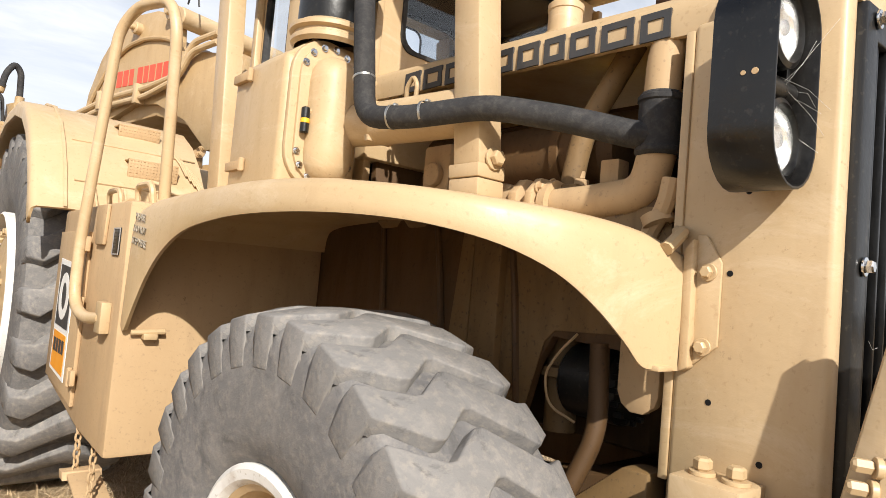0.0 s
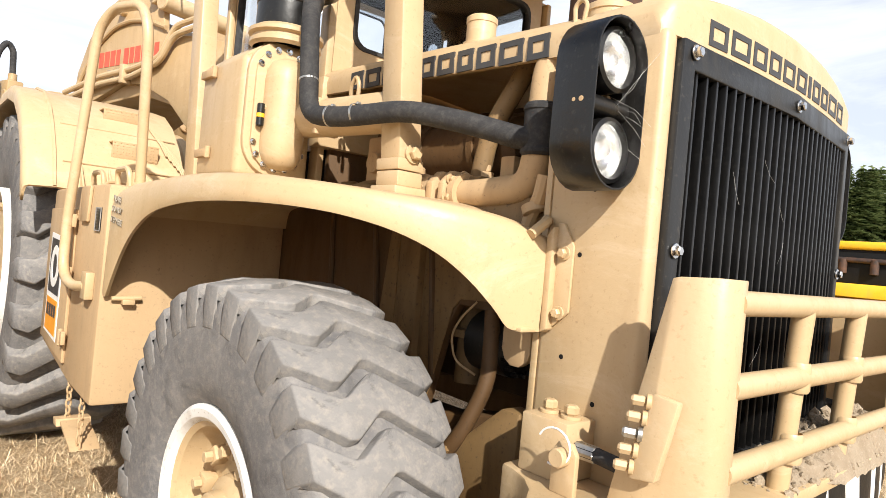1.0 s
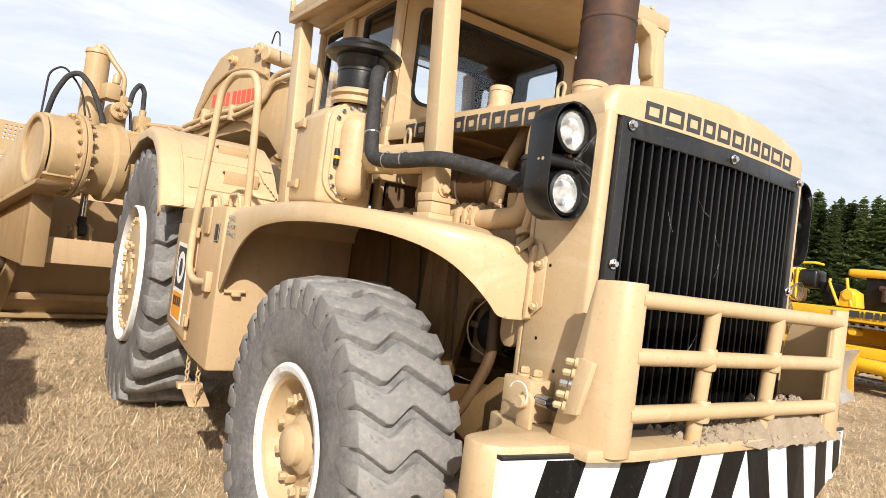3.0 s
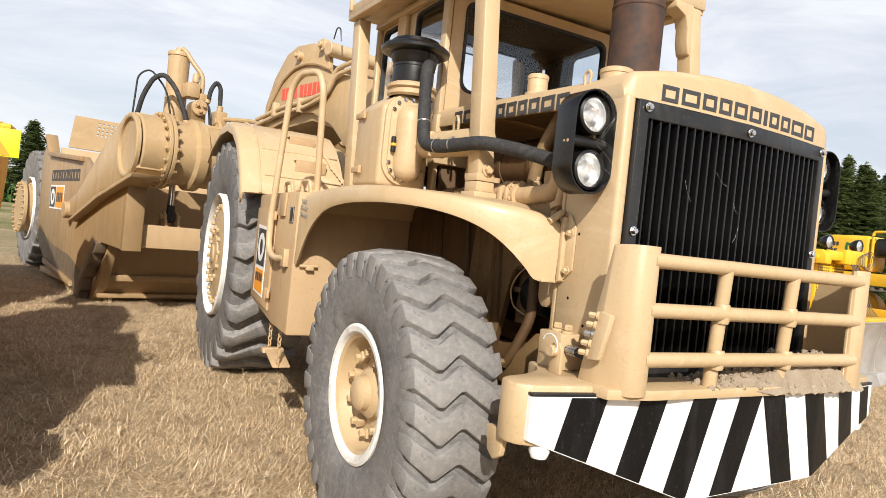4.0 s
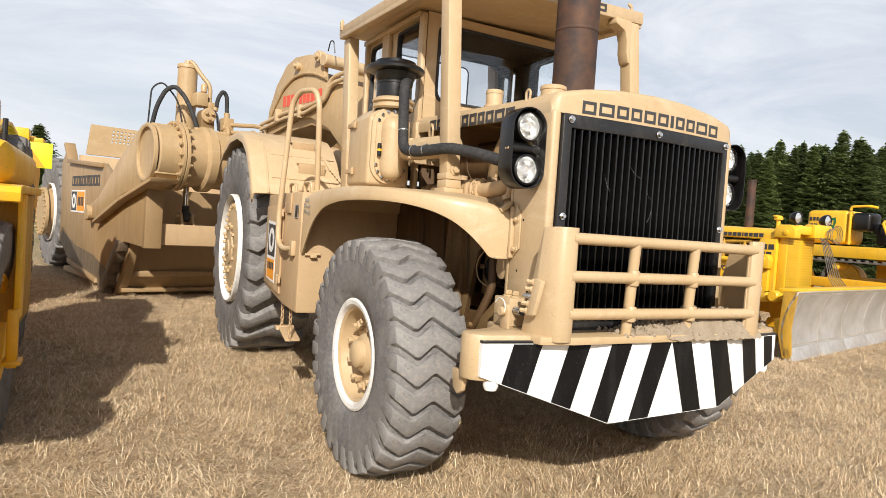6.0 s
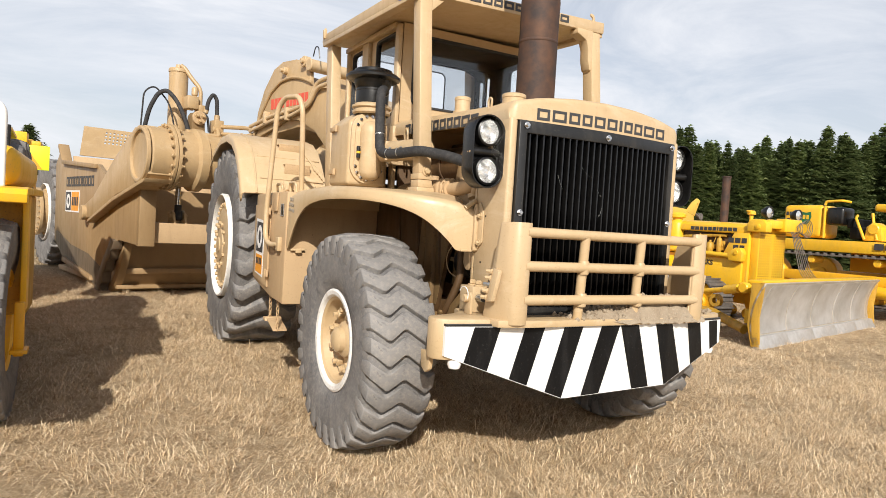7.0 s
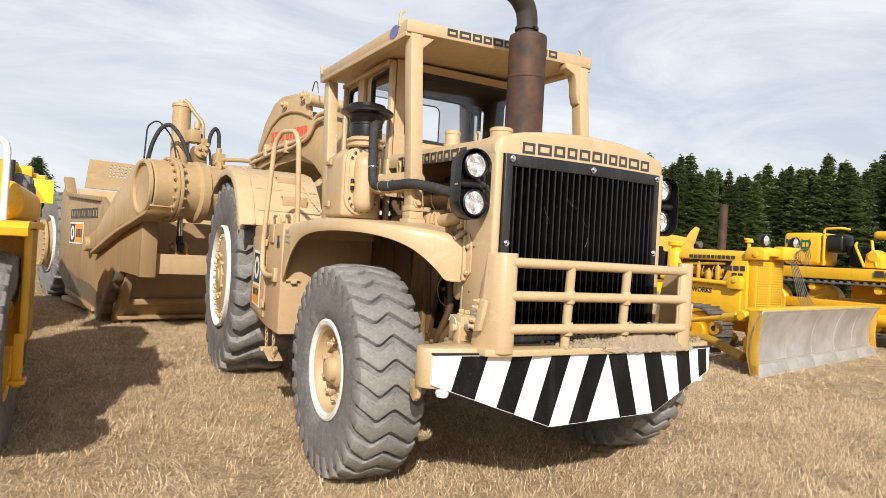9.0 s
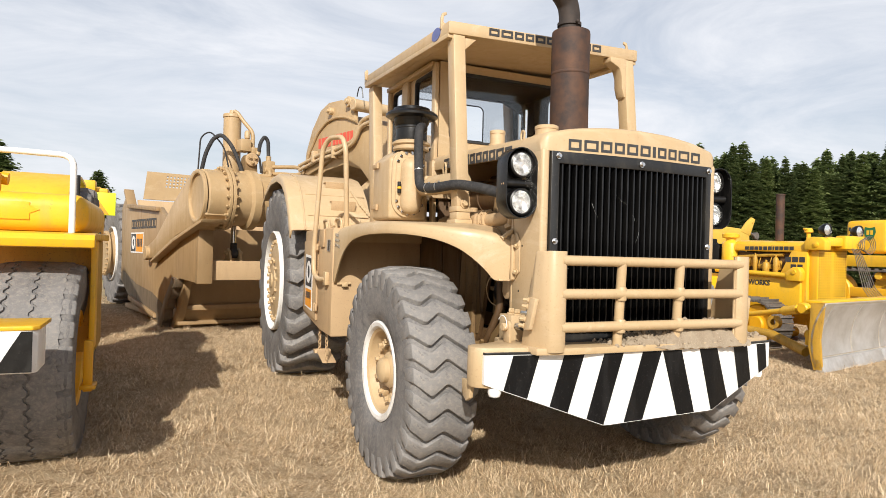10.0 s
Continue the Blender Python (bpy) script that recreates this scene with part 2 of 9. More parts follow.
def ground_mat():
    """Mown dry grass: straw, bare earth and some green further off, all at their own scales."""
    m, n, l, p = mat_base("dry mown grass")
    big = noise_node(n, l, 0.16, 5, 0.6)
    mid = noise_node(n, l, 1.7, 6, 0.65, dist=0.6)
    straw = noise_node(n, l, 26, 6, 0.75, (1.0, 3.2, 1.0), 1.2)
    straw2 = noise_node(n, l, 24, 6, 0.75, (3.4, 1.0, 1.0), 1.4)
    c = mix_node(n, l, ramp_node(n, l, mid.outputs["Fac"], 0.34, 0.68), (0.36, 0.240, 0.133), (0.54, 0.392, 0.235))
    c = mix_node(n, l, ramp_node(n, l, straw.outputs["Fac"], 0.46, 0.70, (0, 0, 0, 1), (0.75, 0.75, 0.75, 1)), c, (0.60, 0.49, 0.335))
    c = mix_node(n, l, ramp_node(n, l, straw2.outputs["Fac"], 0.50, 0.68, (0, 0, 0, 1), (0.8, 0.8, 0.8, 1)), c, (0.15, 0.095, 0.045))
    clump = noise_node(n, l, 6.5, 5, 0.7, dist=0.9)
    c = mix_node(n, l, ramp_node(n, l, clump.outputs["Fac"], 0.50, 0.64, (0, 0, 0, 1), (0.55, 0.55, 0.55, 1)), c, (0.66, 0.53, 0.35))
    c = mix_node(n, l, ramp_node(n, l, clump.outputs["Fac"], 0.36, 0.46, (0.62, 0.62, 0.62, 1), (0, 0, 0, 1)), c, (0.20, 0.125, 0.062))
    fine = noise_node(n, l, 85, 4, 0.8, (1.0, 2.0, 1.0), 1.0)
    c = mix_node(n, l, ramp_node(n, l, fine.outputs["Fac"], 0.52, 0.62, (0, 0, 0, 1), (0.6, 0.6, 0.6, 1)), c, (0.78, 0.66, 0.47))
    c = mix_node(n, l, ramp_node(n, l, fine.outputs["Fac"], 0.38, 0.47, (0.6, 0.6, 0.6, 1), (0, 0, 0, 1)), c, (0.10, 0.062, 0.030))
    t = n.new("ShaderNodeTexCoord")
    sep = n.new("ShaderNodeSeparateXYZ")
    l.new(t.outputs["Object"], sep.inputs["Vector"])
    far = n.new("ShaderNodeMapRange")
    far.inputs["From Min"].default_value, far.inputs["From Max"].default_value = 13.0, 30.0
    l.new(sep.outputs["Y"], far.inputs["Value"])
    g = n.new("ShaderNodeMath")
    g.operation = "MULTIPLY"
    l.new(far.outputs["Result"], g.inputs[0])
    l.new(ramp_node(n, l, big.outputs["Fac"], 0.30, 0.60), g.inputs[1])
    c = mix_node(n, l, g.outputs[0], c, (0.165, 0.175, 0.06))
    l.new(c, p.inputs["Base Color"])
    p.inputs["Roughness"].default_value = 0.95
    p.inputs["Specular IOR Level"].default_value = 0.1
    bump_node(n, l, p, straw.outputs["Fac"], 0.9, 0.03)
    return m


GROUND = ground_mat()


def blade_mat(name, ca, cb, cc, through_light=0.0, vary=0.0):
    m, n, l, p = mat_base(name)
    geo = n.new("ShaderNodeNewGeometry")
    r = n.new("ShaderNodeValToRGB")
    e = r.color_ramp.elements
    e[0].position, e[1].position = 0.0, 1.0
    e[0].color, e[1].color = (*ca, 1), (*cc, 1)
    k = e.new(0.55)
    k.color = (*cb, 1)
    l.new(geo.outputs["Random Per Island"], r.inputs["Fac"])
    oi = n.new("ShaderNodeObjectInfo")
    tone = ramp_node(n, l, oi.outputs["Random"], 0.0, 1.0, (1 - vary, 1 - vary, 1 - vary, 1), (1 + vary, 1 + 0.8 * vary, 1 + 0.4 * vary, 1))
    tint = mix_node(n, l, 1.0, r.outputs["Color"], tone, "MULTIPLY")
    l.new(tint, p.inputs["Base Color"])
    p.inputs["Roughness"].default_value = 0.8
    p.inputs["Specular IOR Level"].default_value = 0.2
    if through_light:
        tr = n.new("ShaderNodeBsdfTranslucent")
        l.new(tint, tr.inputs["Color"])
        ms = n.new("ShaderNodeMixShader")
        ms.inputs["Fac"].default_value = through_light
        l.new(p.outputs["BSDF"], ms.inputs[1])
        l.new(tr.outputs["BSDF"], ms.inputs[2])
        l.new(ms.outputs["Shader"], n["Material Output"].inputs["Surface"])
    return m


STRAW = blade_mat("dry straw", (0.26, 0.165, 0.080), (0.70, 0.51, 0.305), (0.94, 0.78, 0.55))
NEEDLE = blade_mat("conifer needles", (0.070, 0.108, 0.040), (0.155, 0.205, 0.082), (0.25, 0.30, 0.13), 0.40, 0.30)
BARK = earth_mat("bark", (0.085, 0.06, 0.045), (0.13, 0.10, 0.08), (0.05, 0.035, 0.03), 12.0)
LEAF = blade_mat("hedge leaves", (0.02, 0.05, 0.012), (0.045, 0.09, 0.02), (0.09, 0.13, 0.04))

# ---------------------------------------------------------------- mesh tools
WORLD_OF = {}


def finish(bm, sharp=35):
    bmesh.ops.recalc_face_normals(bm, faces=bm.faces)
    lim = radians(sharp)
    for f in bm.faces:
        f.smooth = True
    for e in bm.edges:
        e.smooth = e.is_manifold and e.calc_face_angle(0.0) < lim


def mesh_of(bm, name, mat, sharp=35):
    finish(bm, sharp)
    me = bpy.data.meshes.new(name)
    bm.to_mesh(me)
    bm.free()
    for one in (mat if isinstance(mat, (list, tuple)) else [mat]):
        me.materials.append(one)
    return me


def thing(name, at, label, category, group="", kind=""):
    ob = new(name)
    ob.matrix_basis = Matrix.Translation(at)
    ob.empty_display_size = 0.2
    WORLD_OF[ob] = Matrix.Translation(at)
    return tagged(ob, label, category, group, kind)


def part(name, data, mat, parent, label="", m=None, sharp=35):
    """One mesh object under a thing or under a part. data: a bmesh in world places (or, with m, in its own), or a mesh to share."""
    me = data if isinstance(data, bpy.types.Mesh) else mesh_of(data, name, mat, sharp)
    ob = new(name, me)
    m = m or Matrix()
    WORLD_OF[ob] = m.copy()
    if parent:
        ob.parent = parent
        ob.matrix_parent_inverse = WORLD_OF[parent].inverted()
    ob.matrix_basis = m
    if label:
        tagged(ob, label)
    return ob


def join(bm, tmp, m=None):
    if m is not None:
        bmesh.ops.transform(tmp, matrix=m, verts=tmp.verts)
    vs = {v: bm.verts.new(v.co) for v in tmp.verts}
    for f in tmp.faces:
        try:
            bm.faces.new([vs[v] for v in f.verts])
        except ValueError:
            pass
    tmp.free()
    return bm


def soften(tmp, bev, seg=2, lim=30):
    if bev > 0:
        es = [e for e in tmp.edges if e.is_manifold and e.calc_face_angle(0.0) > radians(lim)]
        bmesh.ops.bevel(tmp, geom=es, offset=bev, segments=seg, affect="EDGES", profile=0.5, clamp_overlap=True)


def B():
    return bmesh.new()


def box(bm, lo, hi, bev=0.006, m=None, seg=2):
    t = B()
    bmesh.ops.create_cube(t, size=1.0)
    for v in t.verts:
        v.co = Vector([lo[i] + (v.co[i] + 0.5) * (hi[i] - lo[i]) for i in range(3)])
    soften(t, bev, seg)
    return join(bm, t, m)


def hexa(bm, a, b, bev=0.006):
    """A body between two quads of four points each."""
    t = B()
    va, vb = [t.verts.new(p) for p in a], [t.verts.new(p) for p in b]
    t.faces.new(va), t.faces.new(vb[::-1])
    for i in range(len(a)):
        t.faces.new((va[i], vb[i], vb[(i + 1) % len(a)], va[(i + 1) % len(a)]))
    bmesh.ops.recalc_face_normals(t, faces=t.faces)
    soften(t, bev)
    return join(bm, t)


def prism(bm, pts, axis, a, b, bev=0.006, m=None, lim=30, seg=2):
    """A polygon drawn in the plane across an axis ('x': y, z; 'y': x, z; 'z': x, y), stretched from a to b."""
    t = B()

    def at(p, h):
        return {"x": (h, p[0], p[1]), "y": (p[0], h, p[1]), "z": (p[0], p[1], h)}[axis]

    va, vb = [t.verts.new(at(p, a)) for p in pts], [t.verts.new(at(p, b)) for p in pts]
    t.faces.new(va), t.faces.new(vb[::-1])
    k = len(pts)
    for i in range(k):
        t.faces.new((va[i], vb[i], vb[(i + 1) % k], va[(i + 1) % k]))
    bmesh.ops.recalc_face_normals(t, faces=t.faces)
    soften(t, bev, seg, lim)
    return join(bm, t, m)


def frame_ring(bm, outer, inner, axis, a, b, bev=0.004, m=None):
    """A plate with a hole: two loops of equally many points, stretched from a to b."""
    t = B()

    def at(p, h):
        return {"x": (h, p[0], p[1]), "y": (p[0], h, p[1]), "z": (p[0], p[1], h)}[axis]

    oa, ob_, ia, ib = [[t.verts.new(at(p, h)) for p in q] for q, h in ((outer, a), (outer, b), (inner, a), (inner, b))]
    k = len(outer)
    for i in range(k):
        j = (i + 1) % k
        t.faces.new((oa[i], oa[j], ia[j], ia[i]))
        t.faces.new((ob_[j], ob_[i], ib[i], ib[j]))
        t.faces.new((oa[j], oa[i], ob_[i], ob_[j]))
        t.faces.new((ia[i], ia[j], ib[j], ib[i]))
    bmesh.ops.recalc_face_normals(t, faces=t.faces)
    soften(t, bev)
    return join(bm, t, m)


def round_pts(pts, r, n=5, closed=False):
    """Fillet the corners of a polyline in 3D."""
    pts = [Vector(p) for p in pts]
    out = []
    k = len(pts)
    for i, p in enumerate(pts):
        if not closed and i in (0, k - 1):
            out.append(p)
            continue
        a, b = pts[i - 1] - p, pts[(i + 1) % k] - p
        d = min(r, a.length * 0.48, b.length * 0.48)
        if d < 1e-5 or a.normalized().dot(b.normalized()) < -0.999:
            out.append(p)
            continue
        s, e = p + a.normalized() * d, p + b.normalized() * d
        for q in range(n + 1):
            u = q / n
            out.append(s * (1 - u) ** 2 + p * 2 * u * (1 - u) + e * u ** 2)
    return out


def tube(bm, pts, r, seg=12, fillet=0.0, caps=True, radii=None):
    pts = round_pts(pts, fillet) if fillet else [Vector(p) for p in pts]
    k = len(pts)
    rings, ref = [], None
    for i, p in enumerate(pts):
        d = (pts[min(i + 1, k - 1)] - pts[max(i - 1, 0)]).normalized()
        if ref is None:
            ref = Vector((0, 0, 1)) if abs(d.z) < 0.9 else Vector((1, 0, 0))
        s = d.cross(ref).normalized()
        ref = s.cross(d).normalized()
        rr = radii[i] if radii else r
        rings.append([bm.verts.new(p + rr * (math.cos(t) * s + math.sin(t) * ref)) for t in [2 * math.pi * q / seg for q in range(seg)]])
    for a, b in zip(rings, rings[1:]):
        for q in range(seg):
            bm.faces.new((a[q], a[(q + 1) % seg], b[(q + 1) % seg], b[q]))
    if caps:
        bm.faces.new(rings[0][::-1]), bm.faces.new(rings[-1])
    return bm


def turn_to(axis):
    return Vector(axis).to_track_quat("Z", "Y").to_matrix().to_4x4()


def lathe(bm, prof, at=(0, 0, 0), axis=(0, 0, 1), seg=24, m=None):
    """Turn a profile of (radius, height) round an axis through a place."""
    t = B()
    rings = []
    for r, h in prof:
        if r < 1e-6:
            rings.append([t.verts.new((0, 0, h))])
        else:
            rings.append([t.verts.new((r * math.cos(2 * math.pi * q / seg), r * math.sin(2 * math.pi * q / seg), h)) for q in range(seg)])
    for a, b in zip(rings, rings[1:]):
        for q in range(seg):
            w = (q + 1) % seg
            if len(a) == 1 and len(b) == 1:
                continue
            if len(a) == 1:
                t.faces.new((a[0], b[q], b[w]))
            elif len(b) == 1:
                t.faces.new((a[q], a[w], b[0]))
            else:
                t.faces.new((a[q], a[w], b[w], b[q]))
    full = Matrix.Translation(at) @ turn_to(axis)
    return join(bm, t, m @ full if m is not None else full)


def cyl(bm, at, axis, r, h, seg=16, bev=0.004):
    """A solid cylinder from a place along an axis."""
    b = min(bev, r * 0.4, abs(h) * 0.4)
    return lathe(bm, [(0, 0), (r - b, 0), (r, b), (r, h - b), (r - b, h), (0, h)], at, axis, seg)


def bolt_mesh(name, r, h, mat):
    bm = B()
    cyl(bm, (0, 0, 0), (0, 0, 1), r * 1.45, h * 0.25, 12, 0.001)
    cyl(bm, (0, 0, h * 0.25), (0, 0, 1), r, h * 0.75, 6, h * 0.15)
    return mesh_of(bm, name, mat)


def place(at, axis, spin=0.0):
    return Matrix.Translation(at) @ turn_to(axis) @ Matrix.Rotation(spin, 4, "Z")


def obround(cx, cz, half, r, n=8):
    """Points of a slot shape, upright: a half circle above and one below."""
    pts = [(cx + r * math.cos(math.pi * q / n), cz + half + r * math.sin(math.pi * q / n)) for q in range(n + 1)]
    pts += [(cx + r * math.cos(math.pi + math.pi * q / n), cz - half + r * math.sin(math.pi + math.pi * q / n)) for q in range(n + 1)]
    return pts


def rounded_rect(x0, z0, x1, z1, r, n=4):
    pts = []
    for cx, cz, a in ((x1 - r, z1 - r, 0), (x0 + r, z1 - r, 90), (x0 + r, z0 + r, 180), (x1 - r, z0 + r, 270)):
        pts += [(cx + r * math.cos(radians(a + 90 * q / n)), cz + r * math.sin(radians(a + 90 * q / n))) for q in range(n + 1)]
    return pts


def words(name, text, size, mat, parent, m, label="", depth=0.0015, bold=0.0):
    cu = bpy.data.curves.new(name, "FONT")
    cu.body, cu.size, cu.extrude, cu.align_x, cu.align_y, cu.offset = text, size, depth, "CENTER", "CENTER", bold
    cu.resolution_u = 3
    tmp = bpy.data.objects.new("tmp", cu)
    me = bpy.data.meshes.new_from_object(tmp)
    bpy.data.objects.remove(tmp)
    me.name = name
    me.materials.clear()
    me.materials.append(mat)
    return part(name, me, mat, parent, label, m)


def bars(bm, widths, height, gap, depth, m):
    """A row of plain blocks that stand for letters."""
    total = sum(widths) + gap * (len(widths) - 1)
    x = -total / 2
    for w in widths:
        prism(bm, [(x, -height / 2), (x + w, -height / 2), (x + w, height / 2), (x, height / 2)], "z", 0, depth, 0, m)
        x += w + gap
    return bm


def upright(at, facing):
    """A pose for flat things on a wall: x runs to the right as one looks at it, y up, z out towards 'facing'."""
    f = Vector(facing).normalized()
    up = Vector((0, 0, 1))
    right = up.cross(f).normalized()
    up = f.cross(right)
    return Matrix(((right.x, up.x, f.x, at[0]), (right.y, up.y, f.y, at[1]), (right.z, up.z, f.z, at[2]), (0, 0, 0, 1)))


def smooth_step(a, b, v):
    u = min(1.0, max(0.0, (v - a) / (b - a)))
    return u * u * (3 - 2 * u)


# ---------------------------------------------------------------- ground


def ground_z(x, y):
    z = 0.14 * smooth_step(1.6, 5.0, y) + 0.12 * smooth_step(5.5, 11.0, y)
    z *= 1 - smooth_step(2.0, 5.0, x)
    z += 0.04 * smooth_step(3.0, 8.0, x)
    z += 0.75 * smooth_step(16, 85, y) * (1 - smooth_step(2, 25, x))
    near = 1 - smooth_step(18, 40, math.hypot(x, y))
    z += 0.018 * near * (noise.noise(Vector((x * 0.55, y * 0.55, 3.1))) + 0.5 * noise.noise(Vector((x * 1.9, y * 1.9, 7.7))))
    return z


def graded(lo, hi, fine_lo, fine_hi, step, grow=1.22):
    vals = list(np.arange(fine_lo, fine_hi + 1e-6, step))
    d, v = step, fine_hi
    while v < hi:
        d *= grow
        v = min(hi, v + d)
        vals.append(v)
    d, v = step, fine_lo
    while v > lo:
        d *= grow
        v = max(lo, v - d)
        vals.insert(0, v)
    return [float(q) for q in vals]


def build_ground():
    xs = graded(-2500, 2500, -9, 15, 0.22)
    ys = graded(-2500, 2500, -5, 16, 0.22)
    verts = [(x, y, ground_z(x, y)) for y in ys for x in xs]
    w = len(xs)
    faces = [(j * w + i, j * w + i + 1, (j + 1) * w + i + 1, (j + 1) * w + i) for j in range(len(ys) - 1) for i in range(w - 1)]
    me = bpy.data.meshes.new("ground")
    me.from_pydata(verts, [], faces)
    me.materials.append(GROUND)
    for p in me.polygons:
        p.use_smooth = True
    tagged(new("ground", me), "dry mown straw-coloured grass field under parked machines", "ground", kind="structure")


build_ground()

# ---------------------------------------------------------------- wheels


def tyre_profile(R, half, rim, crown):
    """(axial place, radius) across the tyre, from the outer bead to the inner one."""
    side = R - rim
    pts = [(-0.80, rim), (-0.90, rim + 0.06 * side), (-0.97, rim + 0.25 * side), (-1.0, rim + 0.48 * side), (-0.992, rim + 0.70 * side), (-0.975, R - crown - 0.055), (-0.945, R - crown - 0.022), (-0.87, R - crown - 0.005), (-0.5, R - crown)]
    pts += [(0.0, R - crown + 0.006)] + [(-a, r) for a, r in pts[::-1]]
    return [(a * half, r) for a, r in pts]


def make_tyre_mesh(name, R, half, rim, crown):
    bm = B()
    lathe(bm, [(r, a) for a, r in tyre_profile(R, half, rim, crown)], seg=72)
    # bead of the sidewall: two fine rings
    for f in (0.30, 0.62):
        r = rim + f * (R - rim)
        a = -half * (0.985 if f < 0.5 else 0.995)
        lathe(bm, [(r - 0.012, a + 0.004), (r - 0.006, a - 0.006), (r + 0.006, a - 0.006), (r + 0.012, a + 0.004)], seg=72)
    return mesh_of(bm, name, RUBBER_SIDE, 40)


def make_lug_mesh(name, R, half, crown, pitch, zig, fill, drop, skew=0.0):
    """One bar of tread right across the tyre, in a zigzag, with shoulders that run down the side. Local: z along the axle, x outward."""
    bm = B()
    top, bot = [], []
    lo = R - crown - 0.03
    for s, off in zig:
        edge = abs(s) > 0.995
        rt = R - (0.028 if edge else 0.006 * s * s)
        row_t, row_b = [], []
        for side in (-1, 1):
            w = fill * pitch * (0.5 if not edge else 0.44)
            a_top = off * pitch + side * (w - 0.055 * pitch)
            a_bot = off * pitch + side * w
            row_t.append(bm.verts.new((rt * math.cos(a_top), rt * math.sin(a_top), s * half * 0.985)))
            row_b.append(bm.verts.new((lo * math.cos(a_bot), lo * math.sin(a_bot), s * half * (0.985 if not edge else 0.99))))
        top.append(row_t), bot.append(row_b)
    for i in range(len(zig) - 1):
        bm.faces.new((top[i][0], top[i][1], top[i + 1][1], top[i + 1][0]))
        bm.faces.new((top[i][0], top[i + 1][0], bot[i + 1][0], bot[i][0]))
        bm.faces.new((top[i][1], bot[i][1], bot[i + 1][1], top[i + 1][1]))
    for i, sg in ((0, -1), (len(zig) - 1, 1)):
        # shoulder block tapering down the sidewall
        off = zig[i][1] + skew
        w = fill * pitch * 0.36
        r2 = R - crown - drop
        feet = [bm.verts.new((r2 * math.cos(off * pitch + s2 * w), r2 * math.sin(off * pitch + s2 * w), sg * half * 1.004)) for s2 in (-1, 1)]
        root = [bm.verts.new((r2 * math.cos(off * pitch + s2 * w), r2 * math.sin(off * pitch + s2 * w), sg * half * 0.94)) for s2 in (-1, 1)]
        bm.faces.new((top[i][0], top[i][1], feet[1], feet[0]))
        bm.faces.new((top[i][0], feet[0], root[0], bot[i][0]))
        bm.faces.new((top[i][1], bot[i][1], root[1], feet[1]))
        bm.faces.new((feet[0], feet[1], root[1], root[0]))
    bmesh.ops.recalc_face_normals(bm, faces=bm.faces)
    soften(bm, 0.009 if R < 1 else 0.014, 2, 28)
    return mesh_of(bm, name, RUBBER, 50)


